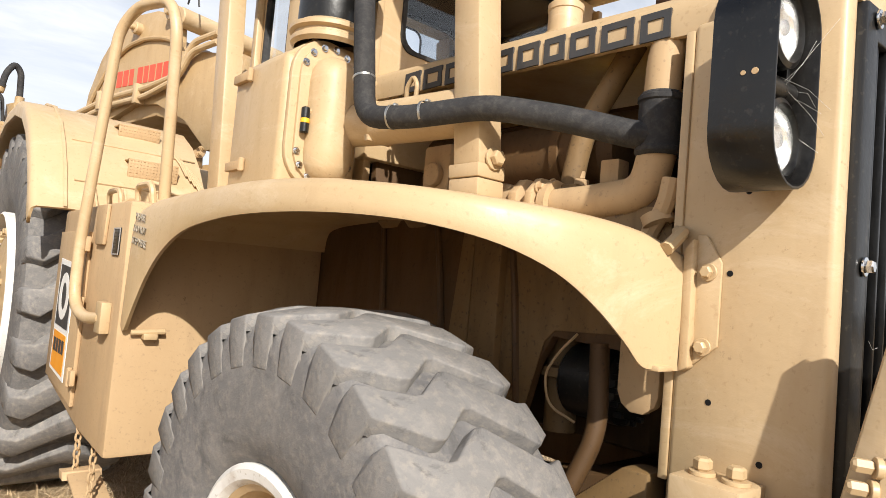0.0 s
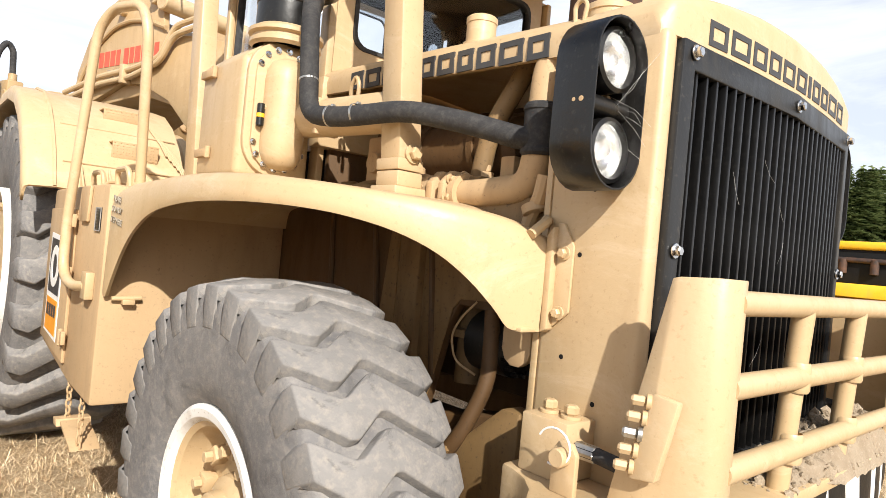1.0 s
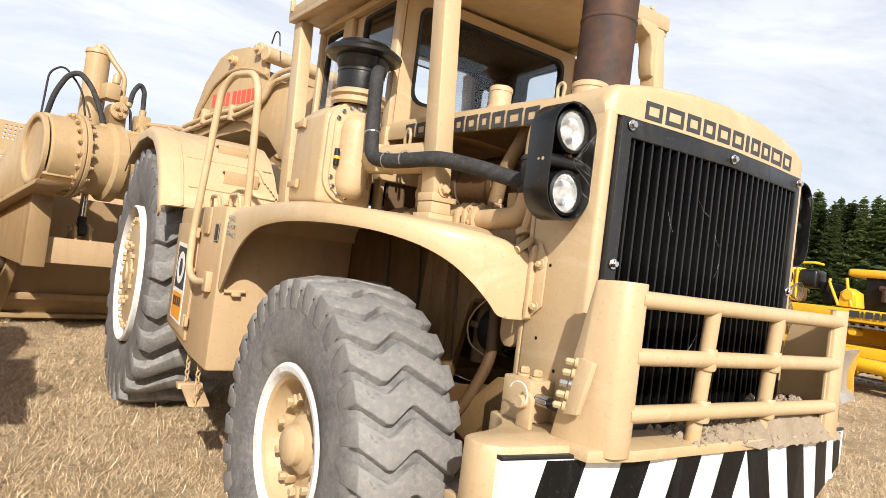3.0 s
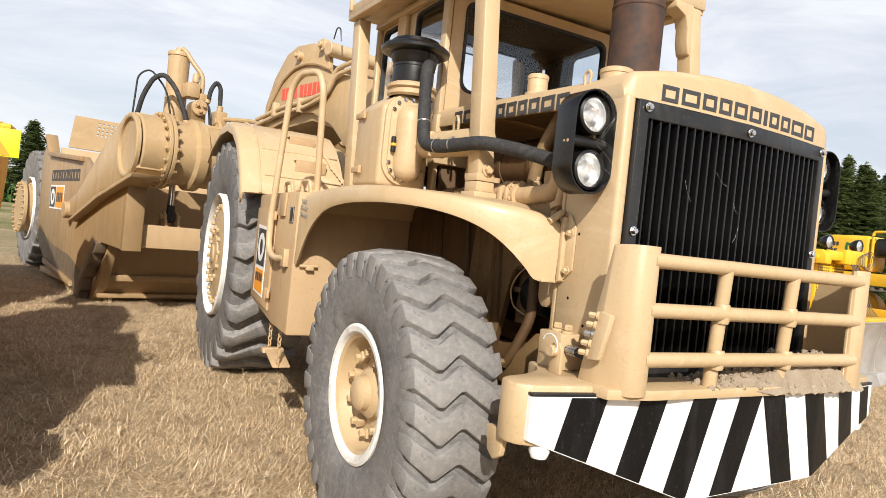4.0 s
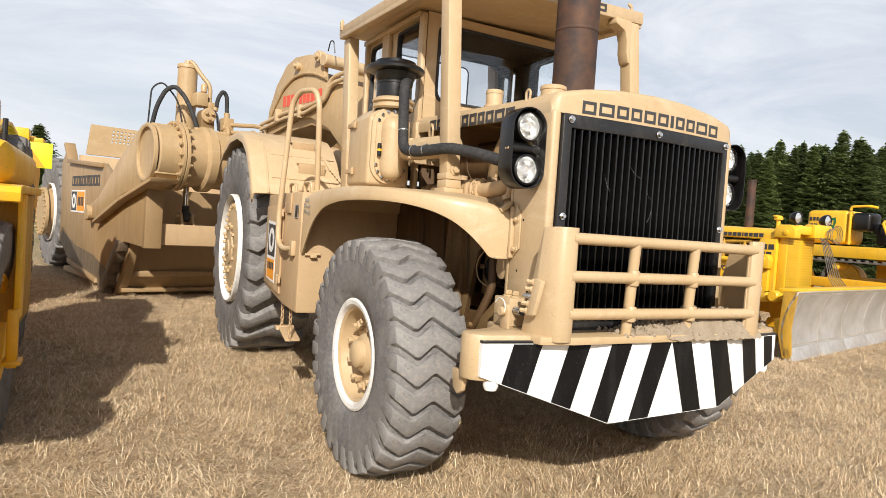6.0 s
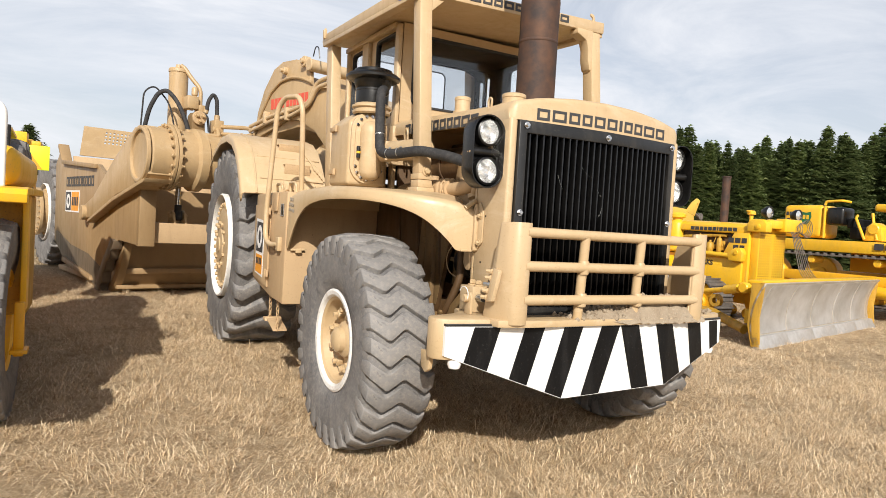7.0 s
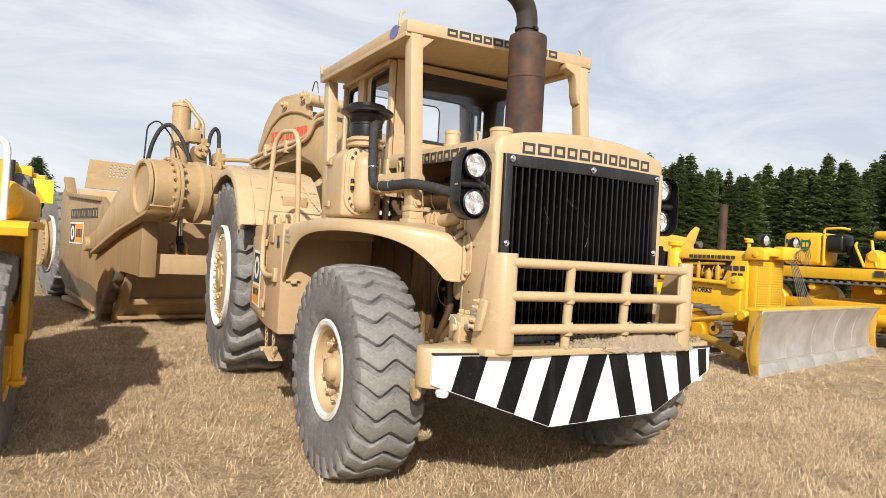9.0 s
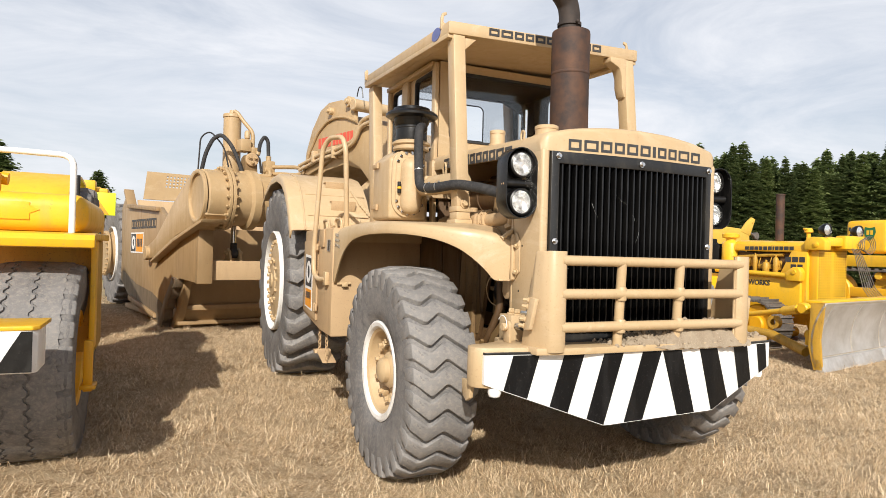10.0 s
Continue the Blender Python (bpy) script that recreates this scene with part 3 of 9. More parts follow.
def wheel(parent, name, at, out, R, half, rim, crown, count, zig, fill, drop, style, cache, spin=0.0, label="", colour=None):
    """A wheel whose outer face looks along 'out'; local z is the axle, pointing outward."""
    paint_mat = colour or TAN
    key = (round(R, 3), style, paint_mat.name)
    m = place(at, out, spin)
    pitch = 2 * math.pi / count
    if key not in cache:
        c = {}
        c["tyre"] = make_tyre_mesh("tyre", R, half, rim, crown)
        c["lug"] = make_lug_mesh("tread_lug", R, half, crown, pitch, zig, fill, drop)
        bm = B()
        f = half
        if style == "steer":
            prof = [(rim - 0.055, f * 0.80), (rim - 0.075, f * 0.74), (rim - 0.085, f * 0.50), (rim - 0.10, f * 0.38), (0.27, f * 0.30), (0.20, f * 0.34), (0.17, f * 0.36), (0, f * 0.36)]
            prof2 = [(rim - 0.10, f * 0.3), (rim - 0.085, -f * 0.8), (rim, -f * 0.84)]
        else:
            prof = [(rim - 0.075, f * 0.86), (rim - 0.09, f * 0.74), (rim - 0.10, f * 0.62), (0.575, f * 0.62), (0.56, f * 0.86), (0.47, f * 0.90), (0.30, f * 0.97), (0.26, f * 0.96), (0, f * 0.96)]
            prof2 = [(rim - 0.10, f * 0.5), (rim - 0.085, -f * 0.8), (rim, -f * 0.84)]
        lathe(bm, prof, seg=48)
        lathe(bm, prof2, seg=48)
        c["disc"] = mesh_of(bm, "wheel", paint_mat)
        bm = B()
        lift = 0.0 if style == "steer" else 0.12
        edge = 0.0 if style == "steer" else 0.024
        lathe(bm, [(rim + 0.002, f * 0.80), (rim + 0.004, f * (0.87 + lift)), (rim - 0.012, f * (0.905 + lift)), (rim - 0.04 + edge, f * (0.885 + lift)), (rim - 0.055 + edge, f * (0.82 + lift)), (rim - 0.06 + edge, f * 0.70)], seg=64)
        c["flange"] = mesh_of(bm, "rim_flange", WHITE_RIM)
        bm = B()
        if style == "steer":
            lathe(bm, [(0.15, f * 0.36), (0.14, f * 0.52), (0.115, f * 0.60), (0.10, f * 0.62), (0.095, f * 0.76), (0.07, f * 0.84), (0.03, f * 0.87), (0, f * 0.875)], seg=28)
        else:
            lathe(bm, [(0.20, f * 0.96), (0.19, f * 1.0), (0.10, f * 1.02), (0.09, f * 1.06), (0, f * 1.07)], seg=28)
        c["hub"] = mesh_of(bm, "hub", paint_mat)
        bm = B()
        if style == "steer":
            box(bm, (-0.028, -0.03, 0), (0.028, 0.03, 0.055), 0.006)
            cyl(bm, (0, 0, 0.055), (0, 0, 1), 0.021, 0.03, 6, 0.003)
        else:
            cyl(bm, (0, 0, 0), (0, 0, 1), 0.024, 0.035, 6, 0.004)
        c["nut"] = mesh_of(bm, "wheel_nut", paint_mat)
        cache[key] = c
    c = cache[key]
    w = part(name, c["disc"], None, parent, label, m)
    part("tyre", c["tyre"], None, w, "dusty grey rubber tyre with worn sidewall", m)
    part("rim_flange", c["flange"], None, w, "scuffed white painted rim flange", m)
    part("hub", c["hub"], None, w, "", m)
    for i in range(count):
        part("tread_lug", c["lug"], None, w, "", m @ Matrix.Rotation(i * pitch, 4, "Z"))
    if style == "steer":
        for i in range(10):
            part("wheel_nut", c["nut"], None, w, "", m @ Matrix.Rotation((i + 0.3) * math.pi / 5, 4, "Z") @ Matrix.Translation((0.225, 0, half * 0.325)))
    else:
        for i in range(32):
            part("wheel_nut", c["nut"], None, w, "", m @ Matrix.Rotation(i * math.pi / 16, 4, "Z") @ Matrix.Translation((0.515, 0, half * 0.87)))
        for i in range(12):
            part("wheel_nut", c["nut"], None, w, "", m @ Matrix.Rotation(i * math.pi / 6, 4, "Z") @ Matrix.Translation((0.28, 0, half * 0.945)))
    return w


WHEELS = {}
ZIG_FRONT = [(-1.0, 0.10), (-0.72, -0.05), (-0.05, 0.62), (0.05, 0.62), (0.42, 0.22), (0.52, 0.22), (1.0, 0.70)]
ZIG_REAR = [(-1.0, 0.0), (-0.75, -0.05), (-0.3, 0.35), (0.0, 0.55), (0.3, 0.35), (0.75, -0.05), (1.0, 0.0)]

# ---------------------------------------------------------------- the tractor
tractor = thing("scraper_tractor", (0, 2.4, 0), "tan scraper tractor with black grille and striped bumper on grass", "tractor")
SIDES = (-1, 1)


def bow(x):
    """The nose and what is fixed to it bulge forward a little in the middle."""
    return -0.060 * (1 - min(1.0, (x / 0.80) ** 2))


def bowed(bm):
    for v in bm.verts:
        if v.co.y < 0.2:
            v.co.y += bow(v.co.x) * (1 - smooth_step(0.05, 0.2, v.co.y))
    return bm


# -- wheels
for sx in SIDES:
    wheel(tractor, "front_wheel", (sx * 1.345, 1.08, 0.838), (sx, -0.02, 0), 0.826, 0.252, 0.388, 0.046, 30, ZIG_FRONT, 0.82, 0.13, "steer", WHEELS, 0.2, "front wheel with tan dished disc and white flange")
    wheel(tractor, "drive_wheel", (sx * 1.395, 4.93, 1.345), (sx, 0, 0), 1.230, 0.385, 0.650, 0.075, 24, ZIG_REAR, 0.60, 0.20, "drive", WHEELS, 0.1, "large drive wheel with bolted tan hub and white flange")

# -- nose shell
crown = [(-0.80, 2.50), (-0.80, 2.56), (-0.785, 2.60), (-0.75, 2.630), (-0.55, 2.672), (-0.28, 2.700), (0.0, 2.708), (0.28, 2.700), (0.55, 2.672), (0.75, 2.630), (0.785, 2.60), (0.80, 2.56), (0.80, 2.50)]
bm = B()
right = [p for p in crown if p[0] >= 0]
xs_c = [0.0, 0.10, 0.20, 0.30, 0.40, 0.50, 0.58, 0.65, 0.71, 0.75, 0.775, 0.79, 0.797, 0.80]
xs_c = [-x for x in xs_c[:0:-1]] + xs_c


def crown_z(x):
    return float(np.interp(abs(x), [p[0] for p in right[:-2]] + [0.7999], [p[1] for p in right[:-2]] + [2.565]))


cols = []
for x in xs_c:
    zt, turn = crown_z(x), 0.022 * smooth_step(0.765, 0.80, abs(x))
    prof = [(0.28, 2.50), (-0.015 + turn, 2.50), (-0.015 + turn, zt - 0.040), (-0.011 + turn, zt - 0.022), (0.0 + turn, zt - 0.008), (0.018 + turn, zt), (0.28, zt)]
    cols.append([bm.verts.new((x, y + (bow(x) if y < 0.2 else 0), z)) for y, z in prof])
for a, b in zip(cols, cols[1:]):
    for i in range(len(a)):
        bm.faces.new((a[i], b[i], b[(i + 1) % len(a)], a[(i + 1) % len(a)]))
for c in (cols[0], cols[-1]):
    bm.faces.new(c)
bmesh.ops.recalc_face_normals(bm, faces=bm.faces)
part("nose_top", bm, TAN, tractor, "rounded tan cowl over the grille")
for sx in SIDES:
    bm = B()
    xs = sorted((sx * 0.735, sx * 0.80))
    t = B()
    prism(t, [(xs[0], -0.02), (xs[1], -0.02), (xs[1], 0.355), (xs[0], 0.355)], "z", 1.13, 2.52, 0.022, seg=3)
    join(bm, t)
    part("nose_side_panel", bm, TAN, tractor)
    bm = B()
    box(bm, (sx * 0.77 - 0.03, 0.35, 1.30), (sx * 0.77 + 0.03, 0.375, 2.50), 0.004)
    part("nose_edge_flange", bm, TAN, tractor)
    # holes left by removed trim
    for yy, zz in ((0.18, 2.05), (0.215, 1.845), (0.12, 1.40), (0.25, 1.52), (0.20, 1.28)):
        bm = B()
        cyl(bm, (sx * 0.7985, yy, zz), (sx, 0, 0), 0.008, 0.003, 10, 0.0005)
        part("empty_bolt_hole", bm, BLACK_MATT, tractor)

# -- grille
GX, GZ0, GZ1 = 0.735, 1.14, 2.50
bm = B()
frame_ring(bm, [(-GX, GZ0), (0, GZ0), (GX, GZ0), (GX, GZ1), (0, GZ1), (-GX, GZ1)], [(-GX + 0.06, GZ0 + 0.10), (0, GZ0 + 0.10), (GX - 0.06, GZ0 + 0.10), (GX - 0.06, GZ1 - 0.085), (0, GZ1 - 0.085), (-GX + 0.06, GZ1 - 0.085)], "y", -0.028, 0.03, 0.006)
grille = part("grille", bowed(bm), GREY_TRIM, tractor, "black grille frame with scuffed corners")
bm = B()
box(bm, (-0.70, 0.10, 1.15), (0.70, 0.14, 2.48), 0.004)
part("radiator_core", bm, BLACK_MATT, tractor, "dusty black radiator core behind the grille")
bm = B()
box(bm, (-0.006, -0.0155, 1.20), (0.006, 0.03, 2.42), 0.002)
slat_me = mesh_of(bm, "grille_slat", SLAT)
bm = B()
box(bm, (-0.004, 0.035, 1.20), (0.004, 0.075, 2.42), 0.001)
fin_me = mesh_of(bm, "grille_slat", BLACK_MATT)
N_SLAT = 25
for i in range(N_SLAT):
    x = -0.645 + 1.29 * i / (N_SLAT - 1)
    part("grille_slat", slat_me, None, grille, "", Matrix.Translation((x, bow(x), 0)) @ Matrix.Rotation(radians(random.uniform(-3, 3)), 4, "Z"))
    part("grille_slat", fin_me, None, grille, "", Matrix.Translation((x + 0.026, 0.7 * bow(x), 0)) @ Matrix.Rotation(radians(random.uniform(-6, 6)), 4, "Z"))
bm = B()
for z in (1.62, 2.02):
    box(bm, (-0.68, 0.078, z), (0.68, 0.092, z + 0.02), 0.002)
part("grille_crossbar", bm, BLACK_MATT, grille)
GB = bolt_mesh("grille_bolt", 0.016, 0.022, CHROME)
for x, z in ((-0.685, 2.465), (0.0, 2.455), (0.70, 2.465), (-0.70, 1.88), (0.70, 1.88)):
    part("grille_bolt", GB, None, grille, "bright domed bolt", place((x, -0.030 + bow(x), z), (0, -1, 0)))



def glyph(bm, a0, a1, z0, z1, axis, d0, d1, stroke):
    """A plain block in place of a letter: a solid bar if narrow, else a hollow rectangle."""
    outer = [(a0, z0), (a1, z0), (a1, z1), (a0, z1)]
    if a1 - a0 < 2.6 * stroke:
        return prism(bm, outer, axis, d0, d1, 0)
    inner = [(a0 + stroke, z0 + stroke), (a1 - stroke, z0 + stroke), (a1 - stroke, z1 - stroke), (a0 + stroke, z1 - stroke)]
    return frame_ring(bm, outer, inner, axis, d0, d1, 0)


# name plate on the nose: plain dark blocks
bm = B()
widths = [0.100, 0.114, 0.092, 0.086, 0.097, 0.093, 0.028, 0.082, 0.082, 0.114, 0.097]
x = -0.605
for w in widths:
    z = 2.552 + 0.006 * (1 - (x / 0.6) ** 2)
    glyph(bm, x, x + w, z - 0.039, z + 0.039, "y", -0.0175, -0.012, 0.019)
    x += w + 0.0225
for v in bm.verts:
    v.co.y += bow(v.co.x)
NOSE_TXT = part("nose_marking", bm, INK, tractor, "dark grey block lettering reduced to plain blocks")

# -- hood behind the nose
bm = B()
sect = [(-0.775, 2.50), (-0.78, 2.56), (-0.765, 2.605), (-0.73, 2.635), (-0.50, 2.675), (0.0, 2.70), (0.50, 2.675), (0.73, 2.635), (0.765, 2.605), (0.78, 2.56), (0.775, 2.50), (0.755, 2.50), (0.755, 2.56), (0.5, 2.65), (0, 2.675), (-0.5, 2.65), (-0.755, 2.56), (-0.755, 2.50)]
prism(bm, sect, "y", 0.285, 1.985, 0.0)
for v in bm.verts:
    if v.co.y > 1:
        v.co.z += 0.07
part("hood", bm, TAN, tractor, "long tan engine hood open at the side")
for sx in SIDES:
    bm = B()
    y = 0.435
    for w in [0.096, 0.113, 0.096, 0.085, 0.096, 0.090, 0.029, 0.086, 0.086, 0.113, 0.101]:
        z = 2.545 + 0.07 * (y - 0.285) / 1.735
        glyph(bm, y, y + w, z - 0.042, z + 0.042, "x", sx * 0.776, sx * 0.7835, 0.022)
        y += w + 0.024
    part("hood_marking", bm, INK, tractor, "dark block lettering reduced to plain blocks")
# filler caps and lifting eye on the hood
for x, y, r, h in ((-0.50, 0.40, 0.085, 0.085), (-0.12, 0.42, 0.055, 0.07), (-0.62, 0.95, 0.062, 0.125)):
    bm = B()
    z0 = 2.66
    lathe(bm, [(r * 1.18, z0), (r * 1.18, z0 + 0.03), (r, z0 + 0.035), (r, z0 + h - 0.012), (r * 1.06, z0 + h - 0.01), (r * 1.06, z0 + h + 0.012), (r * 0.9, z0 + h + 0.02), (0, z0 + h + 0.022)], (x, y, 0), seg=24)
    part("filler_cap", bm, TAN, tractor)
for sx in SIDES:
    bm = B()
    tube(bm, [(sx * 0.74, 0.33, 2.62), (sx * 0.74, 0.32, 2.68), (sx * 0.74, 0.345, 2.70), (sx * 0.74, 0.37, 2.68), (sx * 0.74, 0.365, 2.62)], 0.008, 8, 0.015)
    part("lifting_eye", bm, TAN, tractor)

# -- headlights
for sx in SIDES:
    cx = sx * 0.920
    bm = B()
    frame_ring(bm, obround(cx, 2.272, 0.120, 0.124, 12), obround(cx, 2.272, 0.120, 0.117, 12), "y", 0.036, 0.176, 0.002)
    hl = part("headlight_housing", bm, BLACK, tractor, "glossy black slot-shaped twin headlight housing")
    bm = B()
    prism(bm, obround(cx, 2.272, 0.120, 0.119, 12), "y", 0.152, 0.172, 0.0)
    tube(bm, [(cx - 0.108, 0.120, 2.272), (cx + 0.108, 0.105, 2.272)], 0.030, 16)
    part("back_plate", bm, BLACK, hl)
    lx = sx * 0.899
    for z in (2.405, 2.145):
        bm = B()
        lathe(bm, [(0.086, 0.10), (0.094, 0.02), (0.094, -0.012), (0.082, -0.018), (0.078, -0.008), (0.080, 0.02)], (lx, 0.084, z), (0, 1, 0), 32)
        part("lamp_ring", bm, BLACK, hl)
        bm = B()
        lathe(bm, [(0.079, 0.004), (0.06, 0.045), (0.03, 0.062), (0.018, 0.064), (0.014, 0.03), (0, 0.028)], (lx, 0.084, z), (0, 1, 0), 32)
        part("reflector", bm, REFLECTOR, hl)
        bm = B()
        lathe(bm, [(0.080, 0.004), (0.06, -0.012), (0.03, -0.019), (0, -0.021), (0, -0.016), (0.03, -0.014), (0.06, -0.007), (0.079, 0.008)], (lx, 0.084, z), (0, 1, 0), 32)
        lens = part("lens", bm, LENS, hl, "clear fluted lamp glass")
        lens.visible_shadow = False
    for z in (2.235, 2.315):
        bm = B()
        cyl(bm, (cx - sx * 0.082, 0.154, z), (0, -1, 0), 0.017, 0.004, 14)
        cyl(bm, (cx - sx * 0.082, 0.151, z), (0, -1, 0), 0.012, 0.018, 6)
        part("fixing_bolt", bm, TAN, hl)
    # two holes drilled in the outer wall
    for yy, r in ((0.078, 0.0075), (0.103, 0.0055)):
        bm = B()
        cyl(bm, (cx + sx * 0.1235, yy, 2.262), (sx, 0, 0), r, 0.0022, 12, 0.0004)
        part("drilled_hole", bm, TAN_DULL, hl)
    # mounting bracket to the nose
    bm = B()
    box(bm, (min(sx * 0.80, sx * 0.82), 0.10, 2.18), (max(sx * 0.80, sx * 0.82), 0.24, 2.36), 0.004)
    part("lamp_bracket", bm, BLACK, hl)

# -- bumper
half_beam = [(0.42, -0.235), (0.85, -0.19), (1.255, -0.140), (1.300, -0.112), (1.322, -0.070), (1.326, -0.020), (1.308, 0.022), (1.265, 0.045), (1.19, 0.062), (1.11, 0.092), (1.04, 0.140), (0.985, 0.205), (0.955, 0.275), (0.945, 0.33), (0.80, 0.34), (0.80, 0.02)]
beam = [(-x, y) for x, y in half_beam[::-1]] + half_beam
bm = B()
prism(bm, beam, "z", 0.925, 1.185, 0.014, lim=50)
part("bumper_beam", bm, TAN, tractor, "heavy boxed tan bumper beam with chipped corners")
PLATE = [(-1.275, -0.150), (-0.42, -0.262), (0.55, -0.262), (1.275, -0.150)]


def plate_y(x):
    for (x0, y0), (x1, y1) in zip(PLATE, PLATE[1:]):
        if x <= x1 + 1e-6:
            return y0 + (y1 - y0) * (x - x0) / (x1 - x0)
    return PLATE[-1][1]


def plate_z(x):
    if x < -0.42:
        return 0.955 + (0.655 - 0.955) * (x + 1.275) / 0.855
    if x < 0.55:
        return 0.655 + 0.03 * (x + 0.42) / 0.97
    return 0.685 + (0.955 - 0.685) * (x - 0.55) / 0.725


bm = B()
xs_p = [-1.275 + 2.55 * i / 60 for i in range(61)]
rows_f = [[bm.verts.new((x, plate_y(x) + d, z)) for x in xs_p for z in (plate_z(x), 1.14)] for d in (-0.004, 0.022)]
for k in range(60):
    for r in rows_f:
        bm.faces.new((r[2 * k], r[2 * k + 1], r[2 * k + 3], r[2 * k + 2]))
    bm.faces.new((rows_f[0][2 * k], rows_f[1][2 * k], rows_f[1][2 * k + 2], rows_f[0][2 * k + 2]))
    bm.faces.new((rows_f[0][2 * k + 1], rows_f[1][2 * k + 1], rows_f[1][2 * k + 3], rows_f[0][2 * k + 3]))
for k in (0, 60):
    bm.faces.new((rows_f[0][2 * k], rows_f[0][2 * k + 1], rows_f[1][2 * k + 1], rows_f[1][2 * k]))
plate_ob = part("bumper_plate", bm, WHITE, tractor, "white painted steel plate under the bumper with black hazard stripes")


def stripe(t0, t1, b0, b1):
    """A black band across the plate, between two places on its upper edge and two on its lower one."""
    bm = B()
    vs = []
    for i in range(13):
        u = i / 12
        row = []
        for j in range(13):
            a, b = t0 + (t1 - t0) * j / 12, b0 + (b1 - b0) * j / 12
            x = a + (b - a) * u
            row.append(bm.verts.new((x, plate_y(x) - 0.0065, 1.137 + (plate_z(b) + 0.004 - 1.137) * u)))
        vs.append(row)
    for a, b in zip(vs, vs[1:]):
        for j in range(12):
            bm.faces.new((a[j], a[j + 1], b[j + 1], b[j]))
    return bm


STRIPES = [(-1.083, -0.90, -1.145, -0.98), (-0.725, -0.578, -0.822, -0.69), (-0.432, -0.27, -0.553, -0.425), (-0.105, 0.066, -0.257, -0.095), (0.074, 0.248, 0.215, 0.38), (0.42, 0.60, 0.54, 0.735), (0.80, 0.975, 0.875, 1.03), (1.10, 1.222, 1.139, 1.245)]
for one in STRIPES:
    part("hazard_stripe", stripe(*one), STRIPE_BLACK, plate_ob, "scratched black painted stripe")

# welded edging strip above the plate
bm = B()
for (x0, y0), (x1, y1) in zip(PLATE, PLATE[1:]):
    hexa(bm, [(x0, y0 - 0.007, 1.141), (x0, y0 + 0.03, 1.141), (x0, y0 + 0.03, 1.156), (x0, y0 - 0.007, 1.156)], [(x1, y1 - 0.007, 1.141), (x1, y1 + 0.03, 1.141), (x1, y1 + 0.03, 1.156), (x1, y1 - 0.007, 1.156)], 0.003)
part("plate_edging", bm, GREY_TRIM, plate_ob, "dark weathered edging strip")

# -- guard in front of the grille
for sx in SIDES:
    bm = B()
    # bent plate: rounded front post, wing running back to the nose, its rear edge raked
    plan = [(sx * 0.758, -0.280), (sx * 0.780, -0.296), (sx * 0.812, -0.300), (sx * 0.848, -0.298), (sx * 0.872, -0.288), (sx * 0.888, -0.268), (sx * 0.945, -0.13), (sx * 0.946, -0.04)]
    if sx > 0:
        plan[-2:] = [(0.940, -0.10), (0.940, 0.150)]
    zt, zb = 1.812, 1.160
    low, high = [], []
    for i, (x, y) in enumerate(plan):
        yy = y
        low.append((x, yy, zb))
        back = max(0, i - 5) / 2
        high.append((x - sx * 0.02 * back, yy - (0.13 if sx < 0 else 0.155) * back, zt - (0.01 if sx < 0 else 0.10) * back))
    thick = 0.03
    inner_l = [(x - sx * thick * (1 if i else 0.2), y + thick * (1 if i < 5 else 0.3), z) for i, (x, y, z) in enumerate(low)]
    inner_h = [(x - sx * thick * (1 if i else 0.2), y + thick * (1 if i < 5 else 0.3), z) for i, (x, y, z) in enumerate(high)]
    L0, H0, L1, H1 = [[bm.verts.new(p) for p in q] for q in (low, high, inner_l, inner_h)]
    k = len(plan)
    for i in range(k - 1):
        bm.faces.new((L0[i], L0[i + 1], H0[i + 1], H0[i]))
        bm.faces.new((L1[i + 1], L1[i], H1[i], H1[i + 1]))
        bm.faces.new((H0[i], H0[i + 1], H1[i + 1], H1[i]))
        bm.faces.new((L0[i + 1], L0[i], L1[i], L1[i + 1]))
    for i in (0, k - 1):
        bm.faces.new((L0[i], H0[i], H1[i], L1[i]))
    bmesh.ops.recalc_face_normals(bm, faces=bm.faces)
    soften(bm, 0.007, 2, 40)
    part("guard_post", bm, TAN, tractor, "bent tan plate post of the grille guard", sharp=50)
for z, r in ((1.752, 0.034), (1.535, 0.034), (1.318, 0.034)):
    bm = B()
    tube(bm, [(-0.80, -0.272, z), (0.80, -0.272, z)], r, 20)
    part("guard_rail", bm, TAN, tractor)
for x in (-0.305, 0.212):
    bm = B()
    tube(bm, [(x, -0.235, 1.15), (x, -0.27, 1.752)], 0.033, 18)
    for z in (1.535, 1.318):
        lathe(bm, [(0.033, -0.046), (0.0375, -0.036), (0.0375, 0.036), (0.033, 0.046)], (x, -0.262 - 0.02 * (z - 1.318), z), (0, 0, 1), 18)
    part("guard_upright", bm, TAN, tractor)

